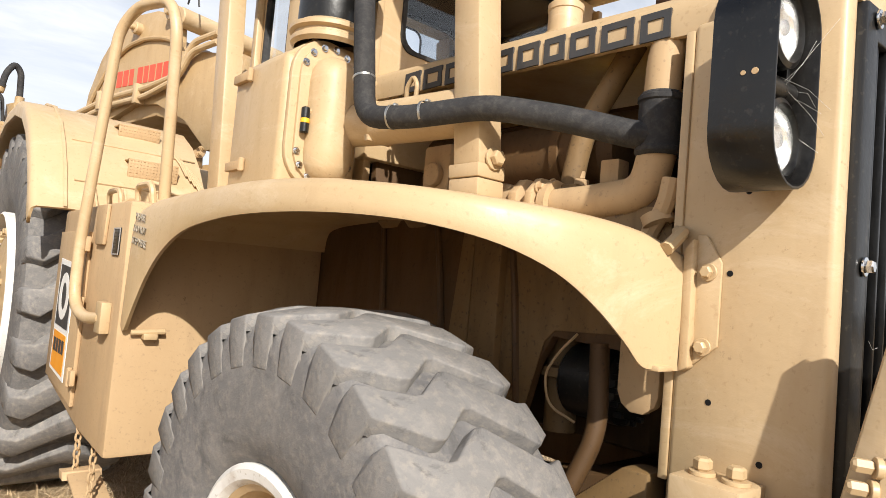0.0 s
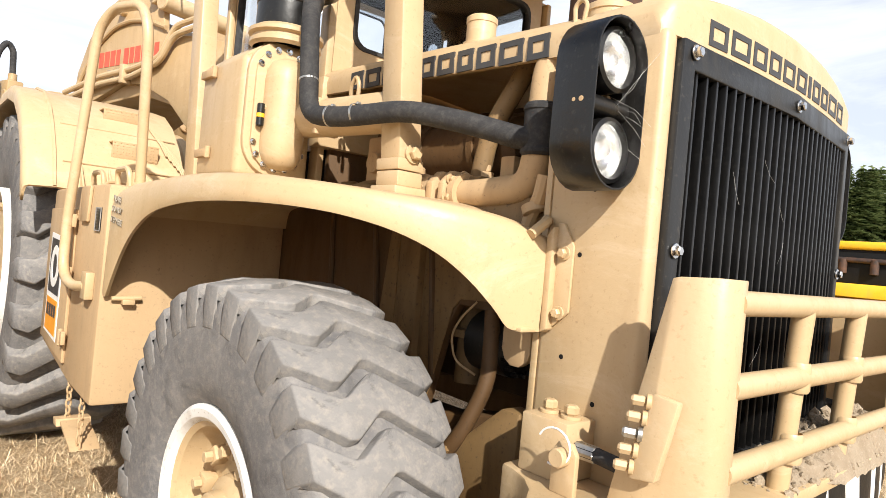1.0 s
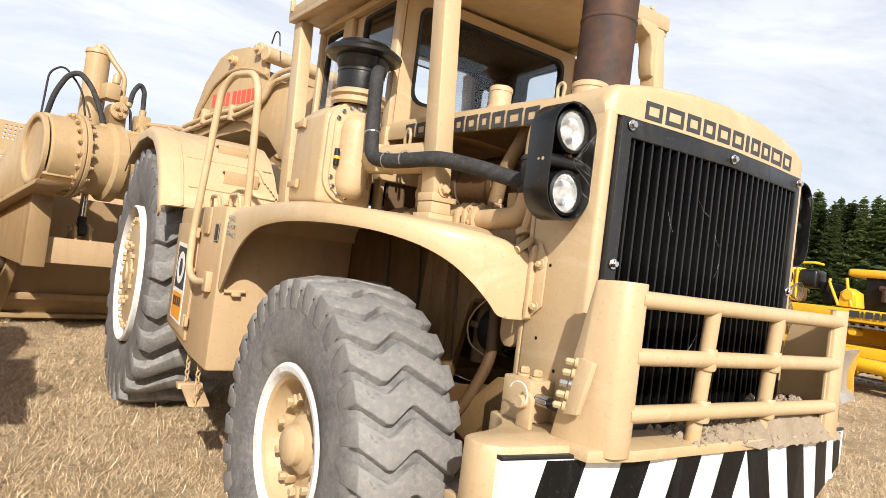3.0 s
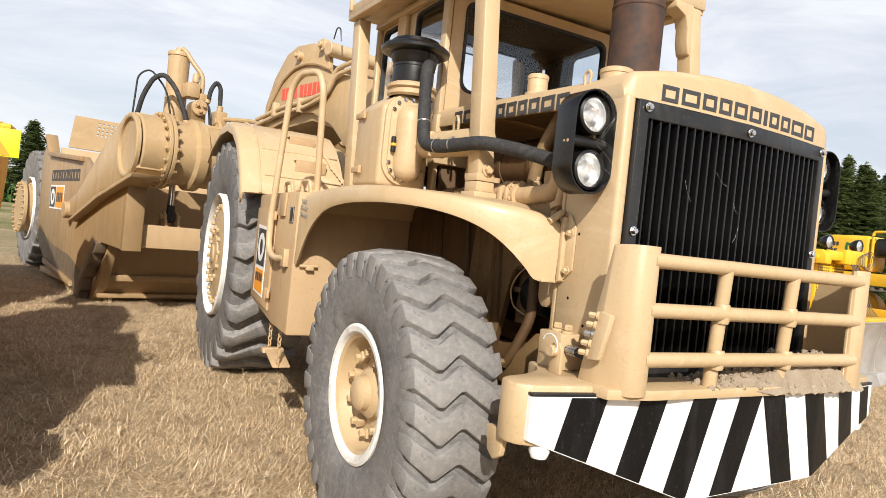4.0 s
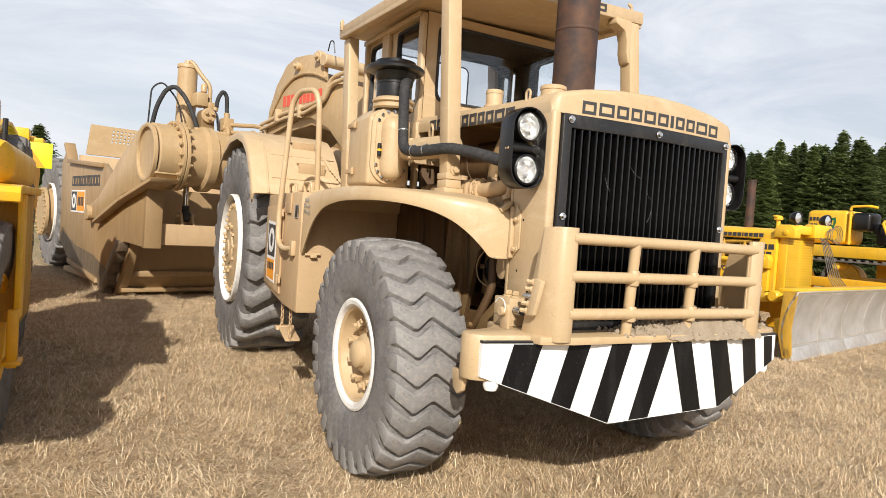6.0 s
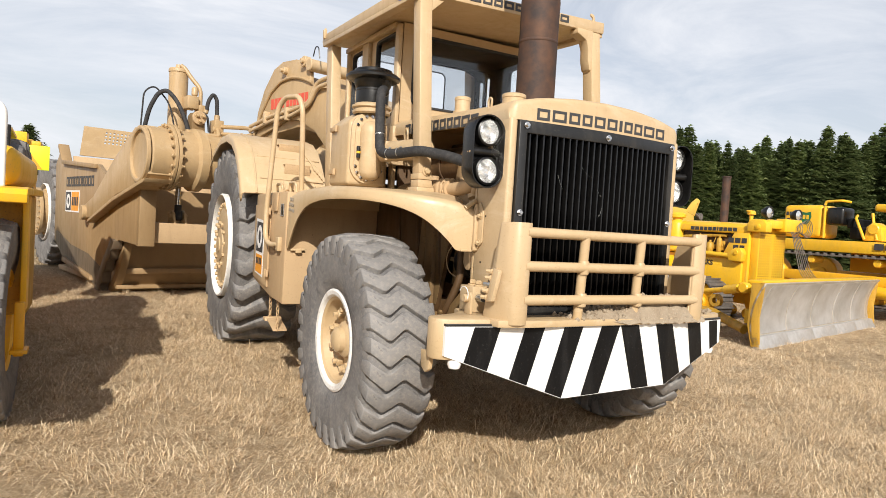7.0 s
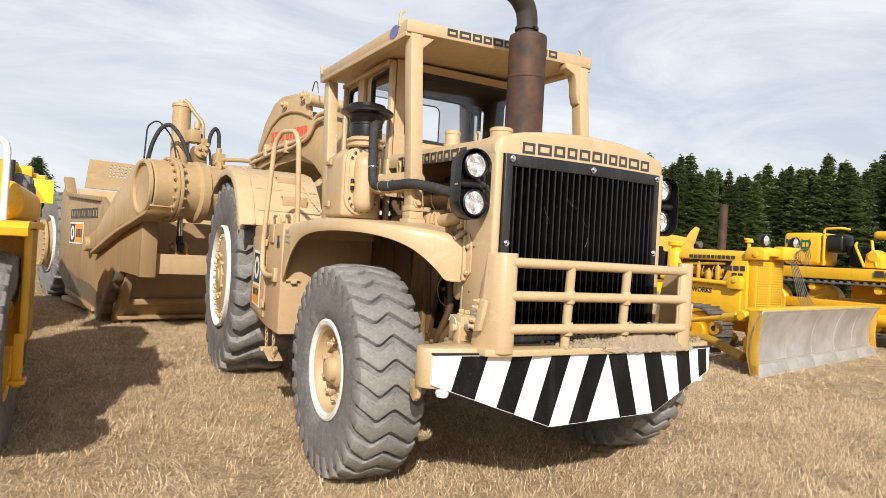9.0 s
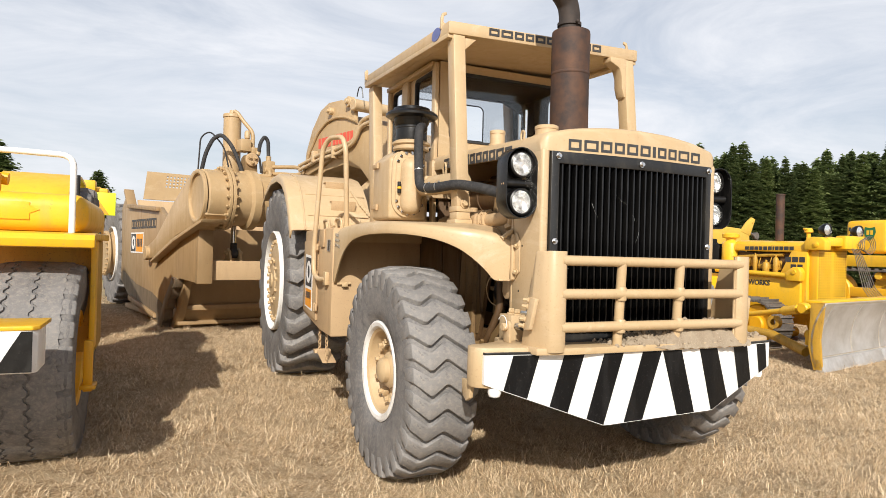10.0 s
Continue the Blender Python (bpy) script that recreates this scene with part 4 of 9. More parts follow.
WEB = metal("cobweb silk", (0.75, 0.74, 0.70), (0.6, 0.6, 0.58), 0.6, 0.0)
web_rng = random.Random(8)
for k in range(7):
    a = (-0.83 - 0.06 * web_rng.random(), 0.05 + 0.08 * web_rng.random(), 2.24 + 0.08 * web_rng.random())
    b = (-0.802, -0.005 + 0.05 * web_rng.random(), 2.10 + 0.36 * web_rng.random())
    c = [(p + q) / 2 + web_rng.uniform(-0.012, 0.012) for p, q in zip(a, b)]
    bm = B()
    tube(bm, [a, tuple(c), b], 0.0003, 4)
    part("cobweb_thread", bm, WEB, tractor)
for k in range(6):
    x, z = web_rng.uniform(-0.64, 0.5), web_rng.uniform(1.35, 2.4)
    x2, z2 = x + web_rng.uniform(0.03, 0.10), z + web_rng.uniform(-0.10, 0.10)
    bm = B()
    tube(bm, [(x, bow(x) - 0.018, z), ((x + x2) / 2, bow(x) - 0.020, (z + z2) / 2 - 0.012), (x2, bow(x2) - 0.018, z2)], 0.0003, 4)
    part("cobweb_thread", bm, WEB, grille)

# -- bumper deck and fittings on it
bm = B()
prism(bm, [(-0.98, -0.10), (-0.955, -0.255), (-0.74, -0.292), (0.74, -0.292), (0.955, -0.255), (0.98, -0.10), (0.79, 0.015), (-0.79, 0.015)], "z", 1.1425, 1.1865, 0.004)
part("bumper_deck", bm, TAN, tractor)
for sx in SIDES:
    bm = B()
    box(bm, (min(sx * 0.80, sx * 0.94), 0.10, 1.185), (max(sx * 0.80, sx * 0.94), 0.27, 1.36), 0.008)
    lug = part("mounting_block", bm, TAN, tractor, "bolted tan mounting block")
    MB = bolt_mesh("block_bolt", 0.022, 0.04, TAN)
    for y in (0.14, 0.22):
        part("block_bolt", MB, None, lug, "", Matrix.Translation((sx * 0.87, y, 1.36)))
    # hinge block with a row of bolts at the wing
    bm = B()
    hexa(bm, [(sx * 0.955, -0.20, 1.30), (sx * 0.985, -0.20, 1.30), (sx * 0.985, -0.13, 1.29), (sx * 0.955, -0.13, 1.29)], [(sx * 0.935, -0.235, 1.50), (sx * 0.965, -0.235, 1.50), (sx * 0.965, -0.165, 1.51), (sx * 0.935, -0.165, 1.51)])
    hb = part("hinge_plate", bm, TAN, tractor)
    HB, HT = bolt_mesh("hinge_bolt", 0.014, 0.050, BARE), bolt_mesh("hinge_bolt", 0.014, 0.050, TAN)
    for i in range(5):
        part("hinge_bolt", HB if i == 2 else HT, None, hb, "", place((sx * (0.972 - 0.004 * i), -0.135 - 0.006 * i, 1.318 + 0.042 * i), (sx * 0.55, 0.83, 0.05)))
    bm = B()
    tube(bm, [(sx * 0.90, -0.10, 1.28), (sx * 0.90, 0.02, 1.29), (sx * 0.90, 0.09, 1.29)], 0.022, 12)
    part("hydraulic_hose", bm, HOSE, tractor)
    bm = B()
    cyl(bm, (sx * 0.90, 0.02, 1.29), (0, 1, 0), 0.025, 0.07, 6)
    part("hose_fitting", bm, BARE, tractor)
    bm = B()
    prism(bm, [(0.02, 1.185), (0.10, 1.185), (0.10, 1.30), (0.08, 1.33), (0.04, 1.33), (0.02, 1.30)], "x", sx * 0.98, sx * 1.0, 0.004)
    cyl(bm, (sx * 1.0, 0.06, 1.29), (sx, 0, 0), 0.027, 0.035, 16)
    part("tow_lug", bm, TAN, tractor)
    bm = B()
    loop = [(sx * 1.02, 0.08 + 0.055 * math.cos(t), 1.315 + 0.05 * math.sin(t)) for t in [0.4 + 4.6 * q / 14 for q in range(15)]]
    tube(bm, loop, 0.0032, 6)
    part("wire_loop", bm, WHITE, tractor, "thin white plastic coated wire loop")
    # tie-down eye under the bumper
    bm = B()
    prism(bm, [(-0.02, 0.95), (0.12, 0.95), (0.10, 0.84), (0.05, 0.81), (0.0, 0.84)], "x", sx * 1.27, sx * 1.30, 0.006)
    part("tow_eye", bm, TAN, tractor)
    bm = B()
    lathe(bm, [(0, 0), (0.035, 0.005), (0.045, 0.03), (0.04, 0.06), (0.02, 0.085), (0, 0.09)], (sx * 1.18, -0.12, 0.865), (0, 0, 1), 18)
    part("marker_lamp", bm, WHITE, tractor, "white dome lamp under the bumper")

# -- front fenders: a pressed sheet with a deep rounded lip
FENDER = [  # x, y, top, bottom of the lip
    (1.630, 2.285, 1.850, 1.460), (1.635, 2.272, 1.920, 1.460), (1.636, 2.235, 1.965, 1.470), (1.636, 2.145, 1.988, 1.580), (1.632, 2.05, 1.998, 1.690), (1.626, 1.93, 2.006, 1.785),
    (1.617, 1.75, 2.014, 1.862), (1.606, 1.50, 2.019, 1.900), (1.590, 1.25, 2.019, 1.915), (1.550, 1.00, 2.012, 1.918), (1.480, 0.80, 2.000, 1.912), (1.390, 0.66, 1.988, 1.896),
    (1.280, 0.545, 1.975, 1.862), (1.175, 0.462, 1.963, 1.808), (1.080, 0.411, 1.950, 1.735), (1.000, 0.375, 1.934, 1.655), (0.952, 0.353, 1.918, 1.598), (0.900, 0.335, 1.898, 1.590), (0.835, 0.318, 1.876, 1.588)]


def eased(rows, k=4):
    """More rows on a smooth curve through the given ones."""
    out = []
    for i in range(len(rows) - 1):
        p = [np.array(rows[min(max(i + d, 0), len(rows) - 1)], float) for d in (-1, 0, 1, 2)]
        for q in range(k):
            u = q / k
            out.append(tuple(float(c) for c in 0.5 * (2 * p[1] + (p[2] - p[0]) * u + (2 * p[0] - 5 * p[1] + 4 * p[2] - p[3]) * u * u + (3 * p[1] - p[0] - 3 * p[2] + p[3]) * u ** 3)))
    return out + [tuple(rows[-1])]


for sx in SIDES:
    bm = B()
    rows = []
    for x, y, zt, zb in eased(FENDER):
        h = zt - zb
        inner_y = y if y > 0.9 else y + 0.5 * (0.9 - y)
        r = min(0.075, 0.45 * h)
        row = [(0.74, max(inner_y, 0.40), zt + 0.015), (0.5 * (0.74 + x), 0.5 * (max(inner_y, 0.40) + y) + (0.03 if y < 0.9 else 0), zt + 0.012), (x - r, y + (0.02 if y < 0.9 else 0), zt + 0.003)]
        row += [(x - r * (1 - math.sin(a)), y, zt - r * (1 - math.cos(a))) for a in (0.45, 0.9, 1.3)]
        row += [(x, y, zt - r - 0.3 * (h - r)), (x + 0.004, y, zb + 0.02), (x - 0.002, y, zb)]
        rows.append([bm.verts.new((sx * p[0], p[1], p[2])) for p in row])
    for a, b in zip(rows, rows[1:]):
        for i in range(len(a) - 1):
            bm.faces.new((a[i], a[i + 1], b[i + 1], b[i]))
    ob = part("front_fender", bm, TAN, tractor, "swept tan fender with deep rolled lip", sharp=60)
    sol = ob.modifiers.new("thickness", "SOLIDIFY")
    sol.thickness = 0.018
    sol.offset = -1.0
    # hinge flange that ties the fender to the nose
    bm = B()
    prism(bm, [(0.292, 1.60), (0.318, 1.585), (0.322, 1.90), (0.296, 1.93)], "x", sx * 0.80, sx * 0.838, 0.006)
    prism(bm, [(0.232, 1.66), (0.300, 1.60), (0.300, 1.94), (0.275, 1.94), (0.232, 1.87)], "x", sx * 0.801, sx * 0.812, 0.003)
    fl = part("fender_flange", bm, TAN, tractor)
    FB = bolt_mesh("flange_bolt", 0.016, 0.024, TAN)
    for y, z in ((0.264, 1.845), (0.268, 1.655)):
        part("flange_bolt", FB, None, fl, "", place((sx * 0.812, y, z), (sx, 0, 0)))
    bm = B()
    tube(bm, [(sx * 0.90, 0.335, 1.895), (sx * 0.83, 0.33, 1.945), (sx * 0.80, 0.36, 1.95)], 0.018, 8, 0.02)
    part("fender_lip", bm, TAN, fl)
    bm = B()
    box(bm, (min(sx * 0.85, sx * 0.92), 0.322, 1.586), (max(sx * 0.85, sx * 0.92), 0.36, 1.601), 0.004)
    part("fender_lip", bm, TAN, fl)
    # lower rear edge: rolled end with a bracket
    bm = B()
    tube(bm, [(sx * 1.60, 2.262, 1.452), (sx * 1.47, 2.255, 1.458)], 0.012, 10)
    box(bm, (min(sx * 1.50, sx * 1.555), 2.235, 1.425), (max(sx * 1.50, sx * 1.555), 2.28, 1.45), 0.004)
    part("fender_bracket", bm, TAN, tractor)

for i, tx in enumerate(("PLEASE", "DO NOT", "STEP HERE")):
    words("warning_text", tx, 0.040, GREY_INK, tractor, upright((-1.6385, 2.165 - 0.006 * i, 1.915 - 0.05 * i), (-1, 0, 0)) @ Matrix.Rotation(radians(-6), 4, "Z"), "faded stencilled warning to keep off the fender")

# -- wheel arch lining and frame
for sx in SIDES:
    def xx(a, b):
        return min(sx * a, sx * b), max(sx * a, sx * b)

    # the wall's dark tan holds the shade under the fender
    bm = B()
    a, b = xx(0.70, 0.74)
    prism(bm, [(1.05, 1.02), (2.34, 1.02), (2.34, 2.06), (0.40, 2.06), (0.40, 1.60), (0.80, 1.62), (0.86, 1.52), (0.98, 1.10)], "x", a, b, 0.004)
    part("arch_wall", bm, OILY_SHADED, tractor, "tan wheel arch wall coloured dark for the shade under the fender")
    # lighter sheet added where the front of the arch catches more light
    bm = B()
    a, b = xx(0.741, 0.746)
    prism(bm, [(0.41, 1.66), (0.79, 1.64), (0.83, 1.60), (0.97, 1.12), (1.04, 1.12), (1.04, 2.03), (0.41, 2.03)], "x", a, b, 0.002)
    part("arch_front_panel", bm, GRIMY_SHADED, tractor)
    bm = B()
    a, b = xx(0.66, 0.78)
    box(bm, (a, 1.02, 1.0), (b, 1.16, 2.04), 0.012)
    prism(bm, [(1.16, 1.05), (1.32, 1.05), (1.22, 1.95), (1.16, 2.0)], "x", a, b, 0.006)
    part("arch_rib", bm, GRIMY_SHADED, tractor)
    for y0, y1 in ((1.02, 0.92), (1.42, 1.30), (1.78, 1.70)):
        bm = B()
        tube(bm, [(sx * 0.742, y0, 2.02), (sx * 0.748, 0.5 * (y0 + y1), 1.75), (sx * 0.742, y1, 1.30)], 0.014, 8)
        part("pressed_ridge", bm, OILY_SHADED, tractor)
    bm = B()
    tube(bm, [(sx * 0.745, 0.70, 1.64), (sx * 0.78, 0.74, 1.58), (sx * 0.77, 0.80, 1.50), (sx * 0.74, 0.80, 1.40), (sx * 0.70, 0.72, 1.36)], 0.0045, 6, 0.04)
    part("loose_wire", bm, TAN_DULL, tractor)
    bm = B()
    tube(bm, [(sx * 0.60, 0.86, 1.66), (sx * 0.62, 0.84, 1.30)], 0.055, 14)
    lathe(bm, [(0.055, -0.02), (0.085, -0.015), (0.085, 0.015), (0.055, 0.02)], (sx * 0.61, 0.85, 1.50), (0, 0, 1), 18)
    part("drop_pipe", bm, GRIMY_SHADED, tractor)
    bm = B()
    a, b = xx(0.742, 0.775)
    prism(bm, [(0.40, 1.72), (0.53, 1.72), (0.53, 1.50), (0.515, 1.465), (0.485, 1.445), (0.445, 1.445), (0.41, 1.47), (0.40, 1.50)], "x", a, b, 0.006)
    part("arch_tab", bm, TAN_DULL, tractor)
    # main frame rail with gussets, their shade put into the tan
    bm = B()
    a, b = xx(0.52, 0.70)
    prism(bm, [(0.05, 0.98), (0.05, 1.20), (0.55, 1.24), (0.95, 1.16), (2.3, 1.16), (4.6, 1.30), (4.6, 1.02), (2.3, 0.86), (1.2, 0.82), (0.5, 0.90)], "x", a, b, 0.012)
    part("frame_rail", bm, OILY_SHADED, tractor, "boxed main frame rail in oily tan darkened for shade")
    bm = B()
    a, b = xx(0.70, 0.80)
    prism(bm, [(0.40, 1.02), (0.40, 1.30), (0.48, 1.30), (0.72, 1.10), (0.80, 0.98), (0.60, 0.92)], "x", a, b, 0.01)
    part("frame_gusset", bm, GRIMY_SHADED, tractor)
    # steering link in the arch opening, coloured dark as it stands in shade
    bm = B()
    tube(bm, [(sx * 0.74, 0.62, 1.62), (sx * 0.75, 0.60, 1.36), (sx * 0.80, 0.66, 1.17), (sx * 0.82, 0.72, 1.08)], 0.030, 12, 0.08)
    part("steering_link", bm, OILY_SHADED, tractor)
    bm = B()
    for p in ((sx * 0.83, 0.70, 1.10), (sx * 0.83, 0.73, 1.05)):
        cyl(bm, p, (sx, 0, 0), 0.018, 0.03, 6)
    part("link_bolt", bm, GRIMY_SHADED, tractor)
# front axle
bm = B()
prism(bm, [(-1.1, 0.78), (-1.1, 0.93), (-0.6, 1.0), (0.6, 1.0), (1.1, 0.93), (1.1, 0.78), (0.5, 0.70), (-0.5, 0.70)], "y", 0.95, 1.21, 0.02)
part("front_axle", bm, OILY_SHADED, tractor)
# crossmember in tan that already includes the shade under the nose
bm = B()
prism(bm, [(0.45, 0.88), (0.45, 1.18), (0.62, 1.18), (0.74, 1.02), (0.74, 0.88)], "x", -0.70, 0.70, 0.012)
part("front_crossmember", bm, GRIMY_SHADED, tractor)
for sx in SIDES:
    bm = B()
    cyl(bm, (sx * 1.0, 1.08, 0.70), (0, 0, 1), 0.10, 0.34, 20, 0.02)
    cyl(bm, (sx * 0.95, 1.08, 0.86), (sx, 0, 0), 0.20, 0.22, 28, 0.02)
    part("steering_knuckle", bm, OILY_SHADED, tractor)
bm = B()
cyl(bm, (-1.2, 4.72, 1.36), (1, 0, 0), 0.30, 2.4, 28, 0.02)
lathe(bm, [(0.3, -0.6), (0.52, -0.3), (0.55, 0), (0.52, 0.3), (0.3, 0.6)], (0, 4.72, 1.36), (1, 0, 0), 28)
part("rear_axle", bm, OILY_SHADED, tractor)

# -- engine under the hood; its dark tan also carries the bay's shade
engine = None
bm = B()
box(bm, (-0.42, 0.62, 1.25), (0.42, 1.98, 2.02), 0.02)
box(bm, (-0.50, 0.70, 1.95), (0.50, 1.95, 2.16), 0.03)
engine = part("engine_block", bm, OILY_SHADED, tractor, "tan diesel engine block, oily and coloured dark for shade")
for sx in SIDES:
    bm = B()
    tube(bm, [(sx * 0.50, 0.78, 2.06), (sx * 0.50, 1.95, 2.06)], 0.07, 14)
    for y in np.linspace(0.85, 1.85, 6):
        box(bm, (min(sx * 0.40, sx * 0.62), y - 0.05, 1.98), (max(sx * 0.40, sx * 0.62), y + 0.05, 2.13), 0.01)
    part("exhaust_manifold", bm, OILY_SHADED, engine)
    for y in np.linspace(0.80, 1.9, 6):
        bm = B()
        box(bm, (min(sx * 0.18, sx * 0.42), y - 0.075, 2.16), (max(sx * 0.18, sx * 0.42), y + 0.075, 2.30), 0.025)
        part("rocker_cover", bm, OILY_SHADED, engine)
    bm = B()
    cyl(bm, (sx * 0.58, 0.60, 1.48), (0, 1, 0), 0.12, 0.22, 24, 0.02)
    for q in range(16):
        t = q * math.pi / 8
        box(bm, (sx * 0.58 + 0.105 * math.cos(t) - 0.008, 0.58, 1.48 + 0.105 * math.sin(t) - 0.008), (sx * 0.58 + 0.105 * math.cos(t) + 0.008, 0.61, 1.48 + 0.105 * math.sin(t) + 0.008), 0.002)
    part("alternator", bm, GREY_TRIM, engine, "grey finned alternator")
    # water pipe with rubber sleeve, rising to the radiator
    bm = B()
    tube(bm, [(sx * 0.735, 1.05, 2.05), (sx * 0.735, 0.72, 2.05), (sx * 0.735, 0.505, 2.07), (sx * 0.735, 0.475, 2.20)], 0.055, 18, 0.13)
    tube(bm, [(sx * 0.735, 0.475, 2.34), (sx * 0.735, 0.47, 2.48), (sx * 0.70, 0.44, 2.60)], 0.052, 18, 0.05)
    for y in (0.84, 0.99):
        lathe(bm, [(0.056, -0.018), (0.078, -0.016), (0.078, 0.016), (0.056, 0.018)], (sx * 0.735, y, 2.05), (0, 1, 0), 20)
    part("water_pipe", bm, TAN_DULL, tractor, "cast water pipe with raised foundry marks")
    bm = B()
    lathe(bm, [(0.058, 0.0), (0.064, 0.006), (0.063, 0.18), (0.058, 0.186)], (sx * 0.735, 0.474, 2.175), (0, 0, 1), 22)
    for z in (2.192, 2.342):
        lathe(bm, [(0.064, -0.010), (0.068, -0.006), (0.068, 0.006), (0.064, 0.010)], (sx * 0.735, 0.474, z), (0, 0, 1), 22)
    part("rubber_sleeve", bm, HOSE, tractor, "black rubber coupling sleeve")
    bm = B()
    box(bm, (min(sx * 0.64, sx * 0.80), 1.06, 1.98), (max(sx * 0.64, sx * 0.80), 1.30, 2.12), 0.02)
    cyl(bm, (sx * 0.72, 1.18, 2.10), (0, 0, 1), 0.045, 0.07, 16)
    for y in (1.08, 1.16, 1.26):
        cyl(bm, (sx * 0.79, y, 2.06), (sx, 0, 0), 0.014, 0.03, 6)
    part("pump_casting", bm, TAN_DULL, tractor)
    bm = B()
    tube(bm, [(sx * 0.665, 0.835, 2.10), (sx * 0.655, 0.81, 2.30), (sx * 0.60, 0.66, 2.60)], 0.040, 14, 0.12)
    box(bm, (min(sx * 0.60, sx * 0.73), 0.76, 2.085), (max(sx * 0.60, sx * 0.73), 0.91, 2.12), 0.008)
    part("oil_pipe", bm, GRIMY_SHADED, engine)
    bm = B()
    tube(bm, [(sx * 0.78, 0.40, 2.10), (sx * 0.785, 0.41, 2.02), (sx * 0.76, 0.47, 1.96), (sx * 0.74, 0.50, 1.80)], 0.026, 10, 0.04)
    lathe(bm, [(0.026, -0.02), (0.045, -0.015), (0.045, 0.015), (0.026, 0.02)], (sx * 0.77, 0.44, 1.99), (0, 0.4, 1), 14)
    part("drain_pipe", bm, TAN_DULL, tractor)
    bm = B()
    box(bm, (min(sx * 0.60, sx * 0.68), 1.45, 2.06), (max(sx * 0.60, sx * 0.68), 1.62, 2.34), 0.015)
    cyl(bm, (sx * 0.68, 1.53, 2.21), (sx, 0, 0), 0.05, 0.03, 18)
    part("fuel_filter_bracket", bm, TAN_DULL, engine, "tan filter bracket with a round hole")
    bm = B()
    tube(bm, [(sx * 0.36, 0.70, 2.38), (sx * 0.36, 1.9, 2.40)], 0.075, 16)
    part("intake_manifold", bm, OILY_SHADED, engine)
    # long cast ledge with the flanged joint of the water pipe
    bm = B()
    box(bm, (min(sx * 0.46, sx * 0.69), 0.80, 2.035), (max(sx * 0.46, sx * 0.69), 1.98, 2.085), 0.012)
    part("cast_ledge", bm, TAN_DULL, engine)
    bm = B()
    for y, w in ((0.885, 0.030), (0.955, 0.040)):
        prism(bm, [(sx * 0.735 + 0.094 * math.cos(t), 2.05 + 0.094 * math.sin(t)) for t in [math.pi * (2 * q + 1) / 8 for q in range(8)]], "y", y - w / 2, y + w / 2, 0.006)
    prism(bm, [(0.98, 1.975), (1.30, 1.975), (1.36, 2.02), (1.34, 2.10), (1.16, 2.135), (1.00, 2.125)], "x", *sorted((sx * 0.66, sx * 0.80)), bev=0.022)
    jt = part("flanged_joint", bm, TAN_DULL, tractor, "bolted cast joint")
    JB = bolt_mesh("joint_bolt", 0.015, 0.026, TAN_DULL)
    for q in range(6):
        t = math.pi * q / 3 + 0.3
        part("joint_bolt", JB, None, jt, "", place((sx * 0.735 + 0.074 * math.cos(t), 0.868, 2.05 + 0.074 * math.sin(t)), (0, -1, 0)))
    for y, z in ((1.03, 2.06), (1.14, 2.08), (1.25, 2.04)):
        part("joint_bolt", JB, None, jt, "", place((sx * 0.80, y, z), (sx, 0, 0)))
    bm = B()
    box(bm, (min(sx * 0.62, sx * 0.68), 0.64, 2.10), (max(sx * 0.62, sx * 0.68), 0.71, 2.20), 0.006)
    part("sensor_block", bm, TAN_DULL, engine)
    bm = B()
    cyl(bm, (sx * 0.66, 0.80, 2.11), (0, 0, 1), 0.030, 0.035, 6)
    cyl(bm, (sx * 0.66, 0.80, 2.145), (0, 0, 1), 0.016, 0.03, 10)
    part("temperature_sender", bm, TAN_DULL, engine)
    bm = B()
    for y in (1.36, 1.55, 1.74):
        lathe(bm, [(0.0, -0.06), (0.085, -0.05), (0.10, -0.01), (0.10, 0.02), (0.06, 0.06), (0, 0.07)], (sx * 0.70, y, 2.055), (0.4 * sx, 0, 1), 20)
    part("injector_cover", bm, GRIMY_SHADED, engine)
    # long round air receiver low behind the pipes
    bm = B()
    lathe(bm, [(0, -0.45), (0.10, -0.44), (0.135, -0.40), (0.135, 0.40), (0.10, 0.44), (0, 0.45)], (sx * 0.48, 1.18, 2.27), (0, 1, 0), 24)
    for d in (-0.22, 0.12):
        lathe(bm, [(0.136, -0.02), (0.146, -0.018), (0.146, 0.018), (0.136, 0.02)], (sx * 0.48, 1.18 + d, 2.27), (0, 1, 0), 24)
    part("air_receiver", bm, OILY_SHADED, engine)
# added dark block: hides the lit far side of the hood
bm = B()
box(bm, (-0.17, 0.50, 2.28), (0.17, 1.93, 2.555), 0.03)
part("intake_plenum", bm, OILY_SHADED, engine, "dark block added under the hood to close the view through")
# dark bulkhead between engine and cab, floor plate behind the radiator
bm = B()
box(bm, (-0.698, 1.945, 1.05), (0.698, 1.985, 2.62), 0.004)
part("firewall", bm, OILY_SHADED, tractor)
bm = B()
lathe(bm, [(0.10, 0), (0.48, 0.02), (0.50, 0.05), (0.48, 0.08), (0.1, 0.09)], (0, 0.20, 1.85), (0, 1, 0), 32)
part("fan_shroud", bm, BLACK_MATT, tractor)

# -- exhaust stack
SX, SY = -0.055, 0.75
bm = B()
lathe(bm, [(0.156, 2.66), (0.160, 2.72), (0.158, 3.30), (0.160, 3.630), (0.156, 3.655), (0.100, 3.660)], (SX, SY, 0), (0, 0, 1), 36)
lathe(bm, [(0.159, 3.285), (0.1625, 3.29), (0.1625, 3.305), (0.159, 3.31)], (SX, SY, 0), (0, 0, 1), 36)
